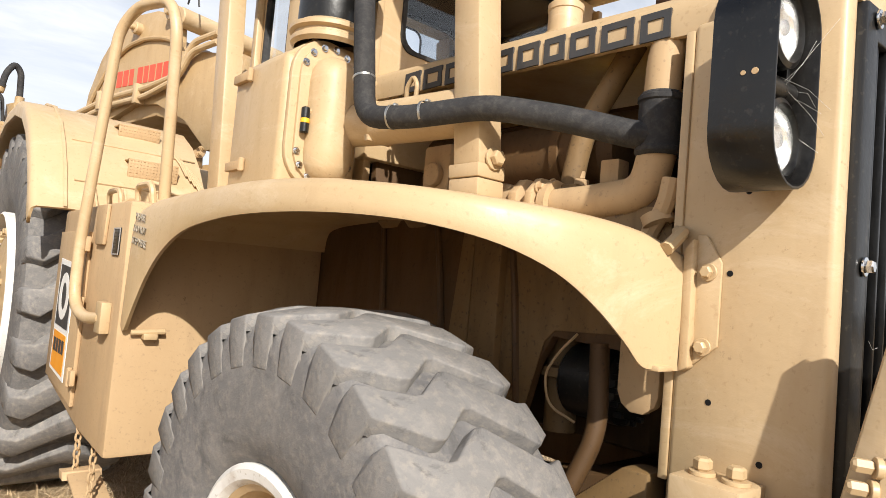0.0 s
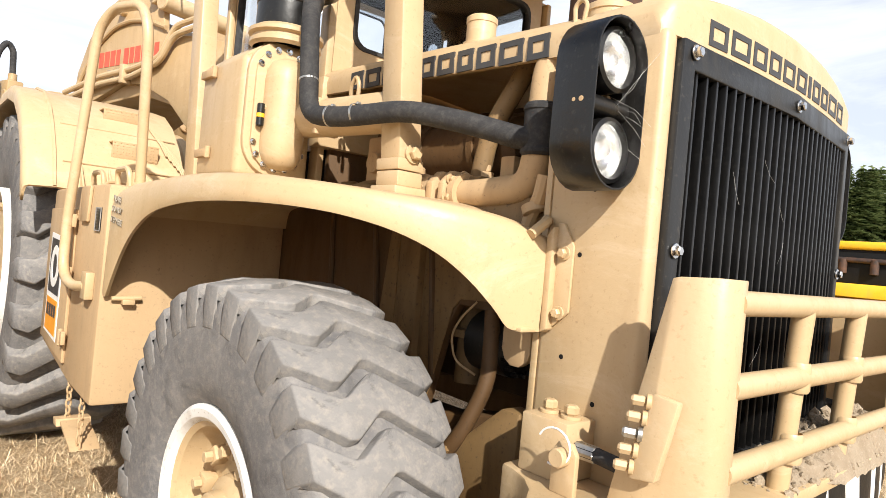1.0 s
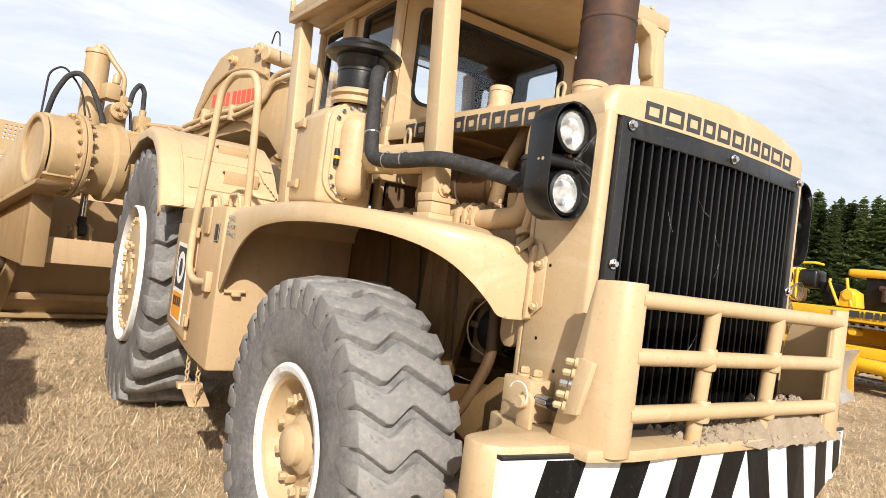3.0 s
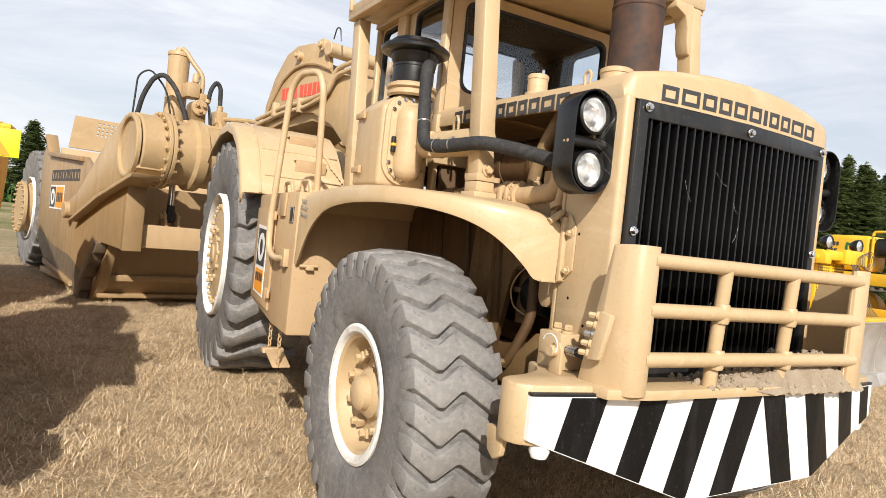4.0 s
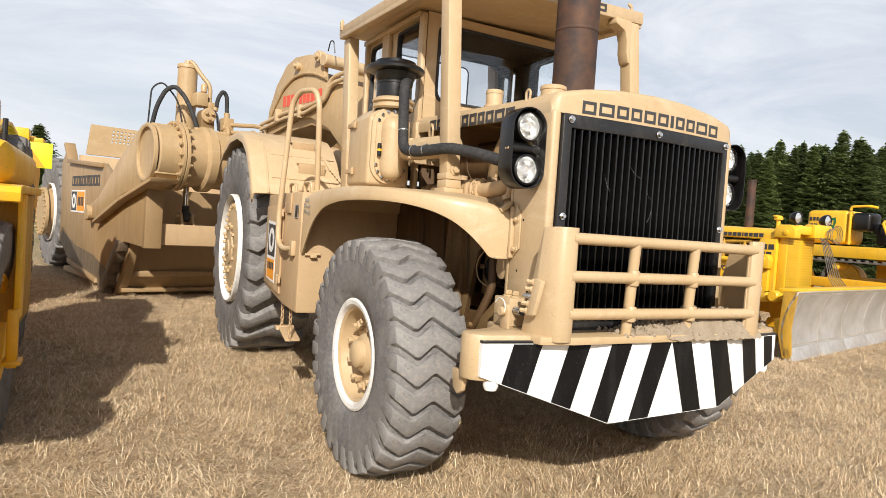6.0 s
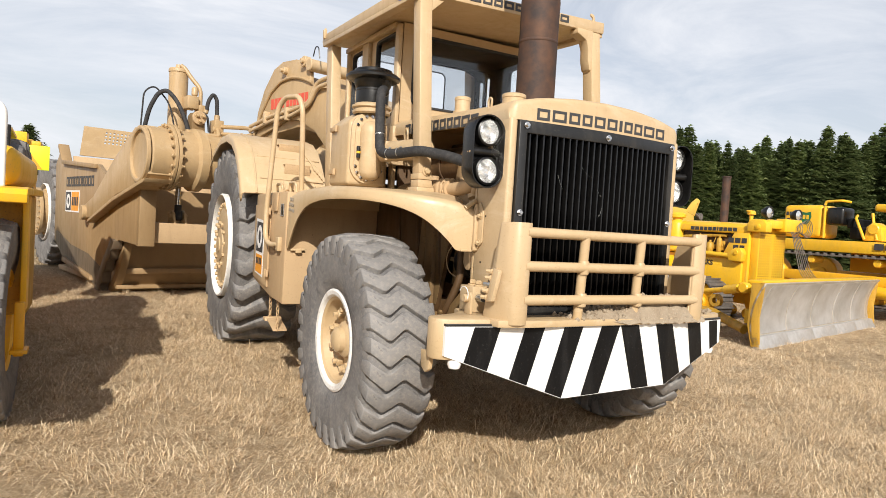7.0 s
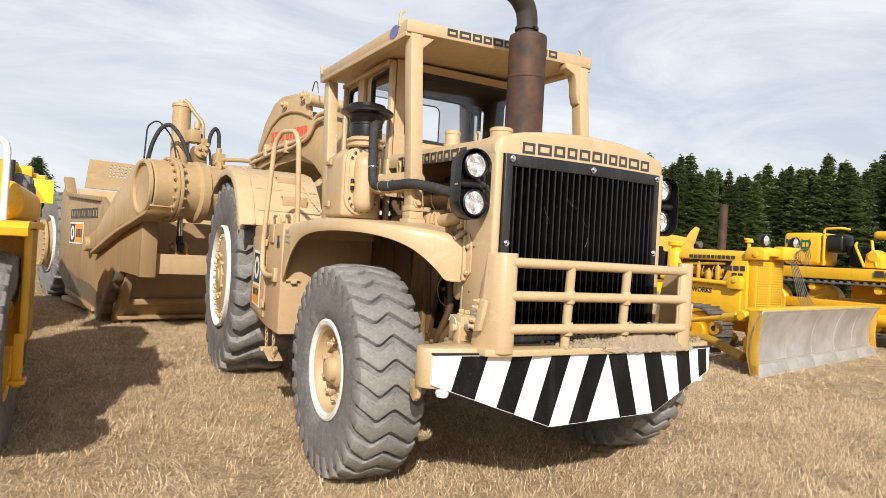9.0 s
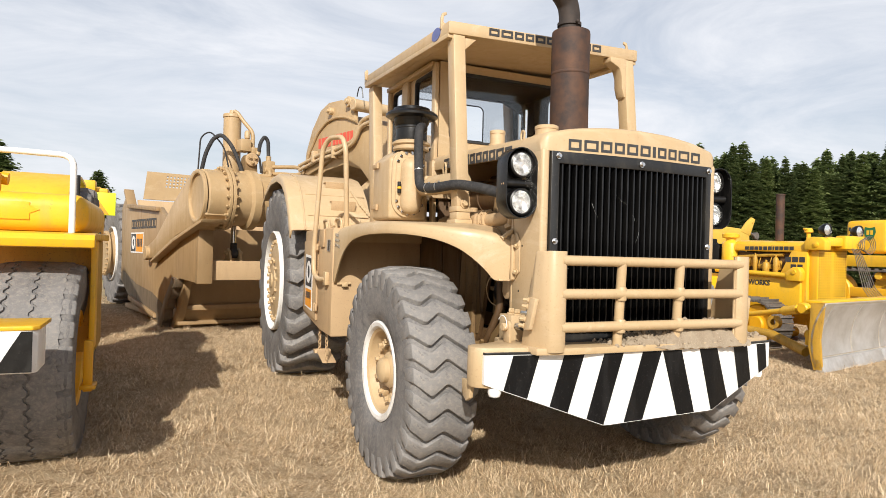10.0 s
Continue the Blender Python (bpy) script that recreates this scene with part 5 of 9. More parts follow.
part("exhaust_pipe", bm, RUST, tractor, "rusty brown exhaust stack with flaking soot")
bm = B()
tube(bm, [(SX - 0.02, SY, 3.65), (SX - 0.02, SY, 3.80), (SX - 0.04, SY, 3.89), (SX - 0.13, SY - 0.02, 3.97), (SX - 0.26, SY - 0.03, 4.02)], 0.088, 20, 0.05, caps=False)
part("exhaust_elbow", bm, RUST_DARK, tractor, "sooty cut-off elbow")
bm = B()
lathe(bm, [(0.089, -0.016), (0.100, -0.013), (0.100, 0.013), (0.089, 0.016)], (SX - 0.02, SY, 3.715), (0, 0, 1), 24)
cyl(bm, (SX - 0.02, SY - 0.098, 3.715), (0, -1, 0), 0.012, 0.03, 8)
part("exhaust_clamp", bm, RUST_DARK, tractor)

# -- air cleaner with its black pre-cleaner bowl
AX, AY = -1.015, 1.92
bm = B()
box(bm, (-1.24, 1.862, 2.075), (-0.86, 2.36, 2.655), 0.035, seg=3)
prism(bm, [(-1.235, 2.64), (-0.88, 2.66), (-0.88, 2.745), (-1.11, 2.745)], "y", 1.885, 2.34, 0.008)
air = part("air_cleaner", bm, TAN, tractor, "tan air cleaner housing with bolted oval cover")
bm = B()
prism(bm, obround(-1.06, 2.413, 0.156, 0.163, 14), "y", 1.838, 1.868, 0.007)
prism(bm, obround(-1.05, 2.413, 0.156, 0.140, 14), "y", 1.822, 1.842, 0.005)
part("cover_plate", bm, TAN, air, "oval tan cover with a raised bolted rim")
bm = B()
lathe(bm, [(0, 2.125), (0.045, 2.131), (0.08, 2.155), (0.100, 2.20), (0.104, 2.25), (0.104, 2.54), (0.098, 2.59), (0.075, 2.63), (0.04, 2.65), (0, 2.655)], (-1.045, 1.812, 0), (0, 0, 1), 28)
part("cover_dome", bm, TAN, air, "bulging upright dome of the cover")
AB = bolt_mesh("cover_bolt", 0.011, 0.014, CHROME)
for q in range(14):
    t = 2 * math.pi * q / 14 + 0.12
    cx = -1.052 + 0.128 * math.cos(t)
    cz = 2.413 + 0.128 * math.sin(t) + (0.156 if math.sin(t) > 0.05 else -0.156 if math.sin(t) < -0.05 else 0)
    part("cover_bolt", AB, None, air, "bright small bolt head", place((cx, 1.822, cz), (0, -1, 0)))
bm = B()
lathe(bm, [(0.155, 2.72), (0.172, 2.735), (0.172, 2.755), (0.160, 2.762), (0.160, 2.775), (0.180, 2.782), (0.180, 2.800), (0.165, 2.808), (0.148, 2.82)], (AX, AY, 0), (0, 0, 1), 36)
part("air_collar", bm, TAN, air)
bm = B()
lathe(bm, [(0.145, 2.80), (0.150, 2.83), (0.148, 2.93), (0.153, 2.935), (0.153, 2.95), (0.148, 2.955), (0.165, 2.99), (0.172, 3.04)], (AX, AY, 0), (0, 0, 1), 32)
bowl = part("precleaner_bowl", bm, BLACK, air, "glossy black pre-cleaner bowl")
bm = B()
lathe(bm, [(0.165, 3.03), (0.215, 3.03), (0.245, 3.045), (0.247, 3.065), (0.225, 3.085), (0.18, 3.10), (0.17, 3.125), (0.12, 3.14), (0, 3.145)], (AX, AY, 0), (0, 0, 1), 36)
part("precleaner_cap", bm, BLACK, air, "flared black rain cap")
# door at the side of the cleaner, hinges and dial
for z in (2.20, 2.60):
    bm = B()
    box(bm, (-1.262, 2.18, z - 0.02), (-1.235, 2.33, z + 0.02), 0.004)
    cyl(bm, (-1.255, 2.17, z - 0.03), (0, 0, 1), 0.014, 0.06, 10)
    part("door_hinge", bm, TAN_DULL, air)
bm = B()
cyl(bm, (-1.165, 1.800, 2.315), (0, 0, 1), 0.018, 0.105, 14)
ind = part("service_indicator", bm, BLACK, air, "small black service indicator")
bm = B()
cyl(bm, (-1.165, 1.799, 2.352), (0, 0, 1), 0.0190, 0.024, 14)
part("indicator_label", bm, YELLOW, ind)
bm = B()
tube(bm, [(-1.165, 1.800, 2.405), (-1.05, 1.80, 2.415)], 0.014, 8)
part("indicator_pipe", bm, TAN, air)
# intake trunk behind the hose
bm = B()
tube(bm, [(-0.98, 1.82, 2.385), (-0.92, 1.62, 2.385), (-0.865, 1.09, 2.375)], 0.088, 20, 0.1)
box(bm, (-0.99, 1.60, 2.30), (-0.86, 1.635, 2.47), 0.01)
part("intake_trunk", bm, TAN, air)
# black hose
bm = B()
HP = [(-0.945, 1.86, 2.90), (-0.965, 1.745, 2.935), (-1.055, 1.62, 2.90), (-1.085, 1.55, 2.72), (-1.105, 1.46, 2.345), (-1.08, 1.24, 2.318), (-0.975, 0.945, 2.338), (-0.86, 0.70, 2.288), (-0.79, 0.53, 2.238), (-0.755, 0.48, 2.232)]
tube(bm, HP, 0.041, 18, 0.085)
hose = part("vacuum_hose", bm, HOSE, tractor, "black rubber hose from pre-cleaner to exhaust")
for p, ax in (((-1.087, 1.31, 2.328), (0.1, -0.3, 0)), ((-1.055, 1.17, 2.328), (0.35, -1, 0.1)), ((-0.955, 1.78, 2.925), (-0.2, -1, 0.1)), ((-1.096, 1.50, 2.50), (0.05, 0.25, 1))):
    bm = B()
    lathe(bm, [(0.0415, -0.005), (0.044, -0.004), (0.044, 0.004), (0.0415, 0.005)], p, ax, 20)
    cyl(bm, (p[0], p[1], p[2] + 0.045), (1, 0, 0), 0.008, 0.02, 8)
    part("hose_clamp", bm, BARE, hose, "thin steel hose clamp")

# -- roll-over frame
def leg(bm, x0, x1, y0, z0, y1, z1, d=0.17, bev=0.012):
    hexa(bm, [(x0, y0, z0), (x1, y0, z0), (x1, y0 + d, z0), (x0, y0 + d, z0)], [(x0, y1, z1), (x1, y1, z1), (x1, y1 + d, z1), (x0, y1 + d, z1)], bev)


LEAN = 0.115
for sx in SIDES:
    a, b = sorted((sx * 0.845, sx * 0.957))
    bm = B()
    rise = 0.054 if sx > 0 else 0.002
    leg(bm, a, b, 0.985, 2.16, 0.985 + LEAN * 1.46, 3.62 + rise, 0.13)
    post = part("roof_post", bm, TAN, tractor, "square tan front roof post")
    bm = B()
    leg(bm, a - 0.022, b + 0.022, 0.962, 2.015, 0.968, 2.055, 0.165, 0.006)
    leg(bm, a - 0.006, b + 0.006, 0.976, 2.055, 0.979, 2.115, 0.143, 0.006)
    leg(bm, a - 0.008, b + 0.008, 0.977, 2.118, 0.980, 2.165, 0.147, 0.006)
    part("post_foot", bm, TAN, post)
    PB = bolt_mesh("post_bolt", 0.027, 0.035, TAN)
    part("post_bolt", PB, None, post, "", place((sx * 0.895, 0.982, 2.185), (0, -1, 0.1)))
    # corner gusset under the roof
    bm = B()
    g0, g1 = sorted((sx * 0.845, sx * 0.74))
    if sx < 0:
        prism(bm, [(-0.845, 3.60), (-0.845, 3.50), (-0.74, 3.60)], "y", 1.15, 1.18, 0.004)
    else:
        prism(bm, [(0.845, 3.615), (0.85, 3.24), (0.825, 3.25), (0.80, 3.34), (0.795, 3.44), (0.765, 3.52), (0.66, 3.565), (0.66, 3.615)], "y", 1.12, 1.24, 0.02)
    for v in bm.verts:
        v.co.z += rise
    part("corner_gusset", bm, TAN, post)
    # rear posts
    bm = B()
    leg(bm, a, b, 3.16, 2.0, 3.34, 3.68 + rise, 0.17)
    part("rear_roof_post", bm, TAN, tractor)


def roof_z(y):
    return 3.600 + (y - 1.15) * 0.045


bm = B()
hexa(bm, [(-1.0, 1.15, roof_z(1.15) + 0.02), (1.0, 1.15, roof_z(1.15) + 0.02), (1.0, 1.15, roof_z(1.15) + 0.127), (-1.0, 1.15, roof_z(1.15) + 0.127)], [(-1.0, 3.56, roof_z(3.56) + 0.02), (1.0, 3.56, roof_z(3.56) + 0.02), (1.0, 3.56, roof_z(3.56) + 0.117), (-1.0, 3.56, roof_z(3.56) + 0.117)], 0.012)
roof = part("roof", bm, TAN, tractor, "flat tan canopy roof with deep edge")
for sx in SIDES:
    bm = B()
    a, b = sorted((sx * 0.90, sx * 1.0))
    hexa(bm, [(a, 1.17, roof_z(1.17) - 0.012), (b, 1.17, roof_z(1.17) - 0.012), (b, 1.17, roof_z(1.17) + 0.03), (a, 1.17, roof_z(1.17) + 0.03)], [(a, 3.54, roof_z(3.54) - 0.012), (b, 3.54, roof_z(3.54) - 0.012), (b, 3.54, roof_z(3.54) + 0.03), (a, 3.54, roof_z(3.54) + 0.03)], 0.006)
    part("roof_side_rail", bm, TAN, roof)
    bm = B()
    prism(bm, [(sx * 0.97, 3.70), (sx * 1.01, 3.70), (sx * 1.01, 3.80), (sx * 0.995, 3.84), (sx * 0.96, 3.85), (sx * 0.955, 3.83), (sx * 0.985, 3.81), (sx * 0.985, 3.76), (sx * 0.965, 3.75)], "y", 1.30, 1.32, 0.003)
    part("lifting_hook", bm, TAN, roof)
    bm = B()
    prism(bm, [(sx * 0.99, 3.77), (sx * 1.02, 3.77), (sx * 1.025, 3.86), (sx * 1.0, 3.89), (sx * 0.985, 3.86)], "y", 3.45, 3.48, 0.003)
    part("lifting_hook", bm, TAN, roof)
bm = B()
x = -0.62
for w in widths:
    glyph(bm, x, x + w, 3.650, 3.714, "y", 1.1455, 1.151, 0.019)
    x += w + 0.020
part("roof_marking", bm, INK, roof, "dark block lettering reduced to plain blocks")
bm = B()
lathe(bm, [(0, 0), (0.055, 0), (0.055, 0.004), (0, 0.004)], (-1.0, 1.42, roof_z(1.42) + 0.072), (-1, 0, 0), 24)
for v in bm.verts:
    v.co.y = 1.42 + (v.co.y - 1.42) * 1.7
part("roof_badge", bm, BLUE_INK, roof, "small faded blue oval badge")
# the canopy sits a little higher on one side
for ob in (roof, *roof.children):
    for v in ob.data.vertices:
        v.co.z += 0.028 * (v.co.x + 1.0)

# -- cab under the roof
CX0, CX1, CY0, CY1, CZ0, CZ1 = -0.70, 0.92, 2.00, 3.38, 2.30, 3.652
cab = None
bm = B()
WIN = rounded_rect(-0.585, 2.885, 0.80, 3.565, 0.08)
OUT = []
n_w = len(WIN)
for i, (x, z) in enumerate(WIN):
    q = i // (n_w // 4)
    OUT.append(((CX1, CX0, CX0, CX1)[q], (CZ1, CZ1, CZ0, CZ0)[q]))
frame_ring(bm, OUT, WIN, "y", CY0, CY0 + 0.04, 0.0)
bmesh.ops.remove_doubles(bm, verts=bm.verts, dist=1e-5)
bmesh.ops.dissolve_degenerate(bm, edges=bm.edges, dist=1e-5)
cab = part("cab_front_wall", bm, TAN, tractor, "tan cab front with wide windscreen")
bm = B()
frame_ring(bm, [(x * 0.97 + 0.002, min(z, CZ1 - 0.006)) for x, z in OUT], WIN, "y", CY0 + 0.043, CY0 + 0.050, 0.0)
bmesh.ops.remove_doubles(bm, verts=bm.verts, dist=1e-5)
bmesh.ops.dissolve_degenerate(bm, edges=bm.edges, dist=1e-5)
part("cab_lining", bm, BLACK_MATT, cab, "black lining round the windscreen")
# rear bulkhead: smoked glass round an open lower pane
CYR = 3.02
bm = B()
box(bm, (CX0 + 0.035, CYR - 0.02, CZ0 + 0.002), (-0.62, CYR + 0.02, 3.615), 0.003)
box(bm, (0.845, CYR - 0.02, CZ0 + 0.002), (CX1 - 0.035, CYR + 0.02, 3.615), 0.003)
box(bm, (-0.618, CYR - 0.02, CZ0 + 0.002), (0.843, CYR + 0.02, 2.84), 0.003)
box(bm, (-0.618, CYR - 0.02, 3.598), (0.843, CYR + 0.02, 3.615), 0.002)
prism(bm, [(0.58, 3.596), (0.843, 3.49), (0.843, 3.596)], "y", CYR - 0.02, CYR + 0.02, 0.002)
part("cab_rear_wall", bm, BLACK_MATT, tractor, "black lined cab rear wall")
bm = B()
prism(bm, [(-0.617, 3.515), (0.27, 3.515), (0.31, 3.475), (0.31, 2.842), (0.842, 2.842), (0.842, 3.487), (0.579, 3.596), (-0.617, 3.596)], "y", CYR - 0.003, CYR + 0.003, 0)
g = part("rear_window", bm, SMOKED, cab, "smoked grey rear glass with one pane slid open")
g.visible_shadow = False
bm = B()
tube(bm, [(-0.60, CYR - 0.006, 3.515), (0.27, CYR - 0.006, 3.515), (0.31, CYR - 0.006, 3.475), (0.31, CYR - 0.006, 2.85)], 0.008, 8, 0.03)
part("window_seal", bm, HOSE, cab, "black rubber window seal")
bm = B()
prism(bm, WIN, "y", CY0 + 0.017, CY0 + 0.023, 0)
g = part("windscreen", bm, GLASS, cab, "clear cab glass")
g.visible_shadow = False
bm = B()
cx = sum(p[0] for p in WIN) / len(WIN)
cz = sum(p[1] for p in WIN) / len(WIN)
frame_ring(bm, [(cx + (p[0] - cx) * 1.012, cz + (p[1] - cz) * 1.02) for p in WIN], [(cx + (p[0] - cx) * 0.976, cz + (p[1] - cz) * 0.955) for p in WIN], "y", CY0 - 0.01, CY0 + 0.05, 0.002)
part("window_seal", bm, HOSE, cab, "black rubber window seal")


def ring_corners(loop, y0, y1, z0, z1):
    """The outer corner that each point of a rounded window loop belongs to."""
    k = len(loop) // 4
    return [((y1, y0, y0, y1)[i // k], (z1, z1, z0, z0)[i // k]) for i in range(len(loop))]


for sx, xw in ((-1, CX0), (1, CX1)):
    for (ya, yb), (w0, w1), nm in (((CY0 + 0.041, 2.80), (2.09, 2.60), "door_window"), ((2.80, CY1 - 0.041), (2.96, 3.28), "side_window")):
        SW = rounded_rect(w0, 2.80, w1, 3.585, 0.05)
        bm = B()
        frame_ring(bm, ring_corners(SW, ya, yb, CZ0, CZ1), SW, "x", xw - 0.02, xw + 0.02, 0.0)
        bmesh.ops.remove_doubles(bm, verts=bm.verts, dist=1e-5)
        bmesh.ops.dissolve_degenerate(bm, edges=bm.edges, dist=1e-5)
        part("cab_side_wall", bm, TAN, tractor)
        bm = B()
        lx0, lx1 = sorted((xw - sx * 0.022, xw - sx * 0.030))
        frame_ring(bm, ring_corners(SW, ya + 0.004, yb - 0.004, CZ0 + 0.005, CZ1 - 0.005), SW, "x", lx0, lx1, 0.0)
        bmesh.ops.remove_doubles(bm, verts=bm.verts, dist=1e-5)
        bmesh.ops.dissolve_degenerate(bm, edges=bm.edges, dist=1e-5)
        part("cab_lining", bm, BLACK_MATT, cab, "black cab side lining")
        bm = B()
        prism(bm, SW, "x", xw - 0.003, xw + 0.003, 0)
        g = part(nm, bm, GLASS, cab, "clear cab glass")
        g.visible_shadow = False
        bm = B()
        cy = 0.5 * (w0 + w1)
        frame_ring(bm, [(cy + (p[0] - cy) * 1.03, 3.19 + (p[1] - 3.19) * 1.02) for p in SW], [(cy + (p[0] - cy) * 0.94, 3.19 + (p[1] - 3.19) * 0.96) for p in SW], "x", xw - 0.026, xw + 0.026, 0.002)
        part("window_seal", bm, HOSE, cab, "black rubber window seal")
    # door pillars and drip rail outside the wall
    for y0, y1, d in ((1.955, 1.965, 0.09), (2.70, 2.73, 0.17), (3.28, 3.32, 0.06)):
        bm = B()
        leg(bm, *sorted((xw + sx * 0.021, xw + sx * 0.065)), y0, 2.06, y1, 3.625, d)
        part("door_pillar", bm, TAN, cab)
    bm = B()
    hexa(bm, [(xw + sx * 0.022, 2.02, 3.60), (xw + sx * 0.085, 2.02, 3.60), (xw + sx * 0.085, 2.02, 3.645), (xw + sx * 0.022, 2.02, 3.645)], [(xw + sx * 0.022, 3.36, 3.62), (xw + sx * 0.085, 3.36, 3.62), (xw + sx * 0.085, 3.36, 3.665), (xw + sx * 0.022, 3.36, 3.665)], 0.005)
    part("drip_rail", bm, TAN, cab)
bm = B()
box(bm, (CX0 + 0.035, CY0 + 0.045, CZ1 - 0.035), (CX1 - 0.035, CYR + 0.02, CZ1 - 0.006), 0.003)
part("cab_ceiling", bm, BLACK_MATT, cab, "dark cab lining")
bm = B()
box(bm, (CX0, CY0, 2.26), (CX1, CY1, 2.30), 0.003)
part("cab_floor", bm, BLACK_MATT, cab)
bm = B()
box(bm, (-0.34, 2.62, 2.62), (0.32, 3.0, 2.76), 0.04, seg=3)
box(bm, (-0.34, 2.92, 2.72), (0.32, 3.04, 3.10), 0.05, seg=3)
box(bm, (-0.12, 2.74, 2.30), (0.14, 2.94, 2.62), 0.02)
part("driver_seat", bm, BLACK_MATT, cab, "worn black driver seat")
bm = B()
ring = [(0.0 + 0.19 * math.cos(t), 2.48 + 0.15 * math.sin(t), 2.92 + 0.08 * math.sin(t)) for t in [2 * math.pi * q / 24 for q in range(25)]]
tube(bm, ring, 0.014, 8)
tube(bm, [(0.0, 2.48, 2.92), (0.0, 2.36, 2.6), (0.0, 2.30, 2.32)], 0.025, 10)
part("steering_wheel", bm, BLACK, cab)
bm = B()
box(bm, (-0.5, 2.16, 2.62), (0.55, 2.34, 2.86), 0.03)
part("dashboard", bm, BLACK_MATT, cab)
# cab base panels down to the frame, seen between posts
for sx in SIDES:
    bm = B()
    a, b = sorted((sx * 0.80, sx * 0.86))
    box(bm, (a, 2.00, 2.04), (b, 3.40, 2.32), 0.004)
    part("cab_base_panel", bm, TAN, tractor)
bm = B()
box(bm, (-0.80, 1.90, 2.30), (0.86, 1.996, 2.66), 0.01)
part("cowl_panel", bm, TAN, tractor)
# latch on the hood by the post
bm = B()
tube(bm, [(-0.80, 1.62, 2.48), (-0.82, 1.60, 2.56), (-0.82, 1.56, 2.60), (-0.82, 1.53, 2.56), (-0.81, 1.55, 2.48)], 0.010, 8, 0.02)
part("hood_latch", bm, TAN, tractor)

# -- side tanks with access step
for sx in SIDES:
    bm = B()
    t = B()
    prism(t, [(2.28, 0.94), (2.75, 0.955), (3.50, 1.06), (3.50, 1.98), (2.70, 1.99), (2.28, 1.99)], "x", *sorted((sx * 0.74, sx * 1.65)), bev=0.02)
    join(bm, t)
    tank = part("side_tank", bm, TAN_DULL, tractor, "tan side box beside the wheel arch")
    bm = B()
    t = B()
    prism(t, [(2.84, 1.04), (3.46, 1.10), (3.46, 1.86), (2.84, 1.86)], "x", *sorted((sx * 1.65, sx * 1.668)), bev=0.004)
    join(bm, t)
    for z in (1.18, 1.52, 1.80):
        box(bm, (min(sx * 1.668, sx * 1.69), 2.78, z - 0.035), (max(sx * 1.668, sx * 1.69), 2.86, z + 0.035), 0.004)
        cyl(bm, (sx * 1.685, 2.83, z - 0.045), (0, 0, 1), 0.012, 0.09, 8)
    door = part("battery_door", bm, TAN_DULL, tank, "tan hinged access door")
    # sign plate with the maker's mark as plain shapes
    if sx < 0:
        bm = B()
        prism(bm, [(3.02, 1.12), (3.36, 1.15), (3.36, 1.72), (3.02, 1.70)], "x", -1.671, -1.6685, 0)
        dec = part("maker_plate", bm, WHITE, tank, "white sticker with dark emblem and orange panel")
        bm = B()
        prism(bm, [(3.05, 1.37), (3.33, 1.38), (3.33, 1.69), (3.05, 1.675)], "x", -1.6735, -1.672, 0)
        part("emblem_field", bm, INK, dec)
        bm = B()
        frame_ring(bm, [(3.19 + 0.11 * math.cos(t), 1.53 + 0.12 * math.sin(t)) for t in [2 * math.pi * q / 20 for q in range(20)]], [(3.19 + 0.055 * math.cos(t), 1.53 + 0.07 * math.sin(t)) for t in [2 * math.pi * q / 20 for q in range(20)]], "x", -1.6755, -1.674, 0)
        part("emblem_ring", bm, WHITE, dec)
        bm = B()
        prism(bm, [(3.05, 1.145), (3.33, 1.165), (3.33, 1.35), (3.05, 1.34)], "x", -1.6735, -1.672, 0)
        part("orange_field", bm, ORANGE, dec)
        bm = B()
        for i in range(4):
            y0 = 3.30 - i * 0.062
            prism(bm, [(y0 - 0.045, 1.245), (y0, 1.248), (y0, 1.315), (y0 - 0.045, 1.312)], "x", -1.6755, -1.674, 0)
        part("number_bars", bm, INK, dec)
        bm = B()
        box(bm, (-1.655, 2.36, 1.76), (-1.6505, 2.46, 1.875), 0.001)
        sg = part("instruction_plate", bm, BLACK, tank, "small black instruction plate")
        bm = B()
        for i in range(6):
            y0 = 2.445 - 0.008 * (i % 2)
            box(bm, (-1.657, 2.378, 1.775 + i * 0.015), (-1.6555, y0, 1.781 + i * 0.015), 0)
        part("text_bars", bm, GREY_TRIM, sg)
        bm = B()
        frame_ring(bm, [(2.36, 1.76), (2.46, 1.76), (2.46, 1.875), (2.36, 1.875)], [(2.366, 1.766), (2.454, 1.766), (2.454, 1.869), (2.366, 1.869)], "x", -1.6575, -1.6555, 0)
        part("plate_border", bm, EDGE_STEEL, sg)
    # lift handles on top
    for y in (2.42, 2.92):
        bm = B()
        tube(bm, [(sx * 1.52, y, 1.98), (sx * 1.535, y, 2.085), (sx * 1.535, y + 0.22, 2.085), (sx * 1.52, y + 0.22, 1.98)], 0.014, 8, 0.05)
        part("grab_handle", bm, TAN, tank)
    bm = B()
    tube(bm, [(sx * 1.60, 2.62, 1.985), (sx * 1.56, 2.66, 2.02), (sx * 1.48, 2.68, 2.01)], 0.010, 8, 0.03)
    prism(bm, [(2.58, 1.80), (2.72, 1.80), (2.74, 1.98), (2.56, 1.98)], "x", *sorted((sx * 1.651, sx * 1.668)), bev=0.006)
    part("tank_latch", bm, TAN_DULL, tank)
    # hand rail loop
    bm = B()
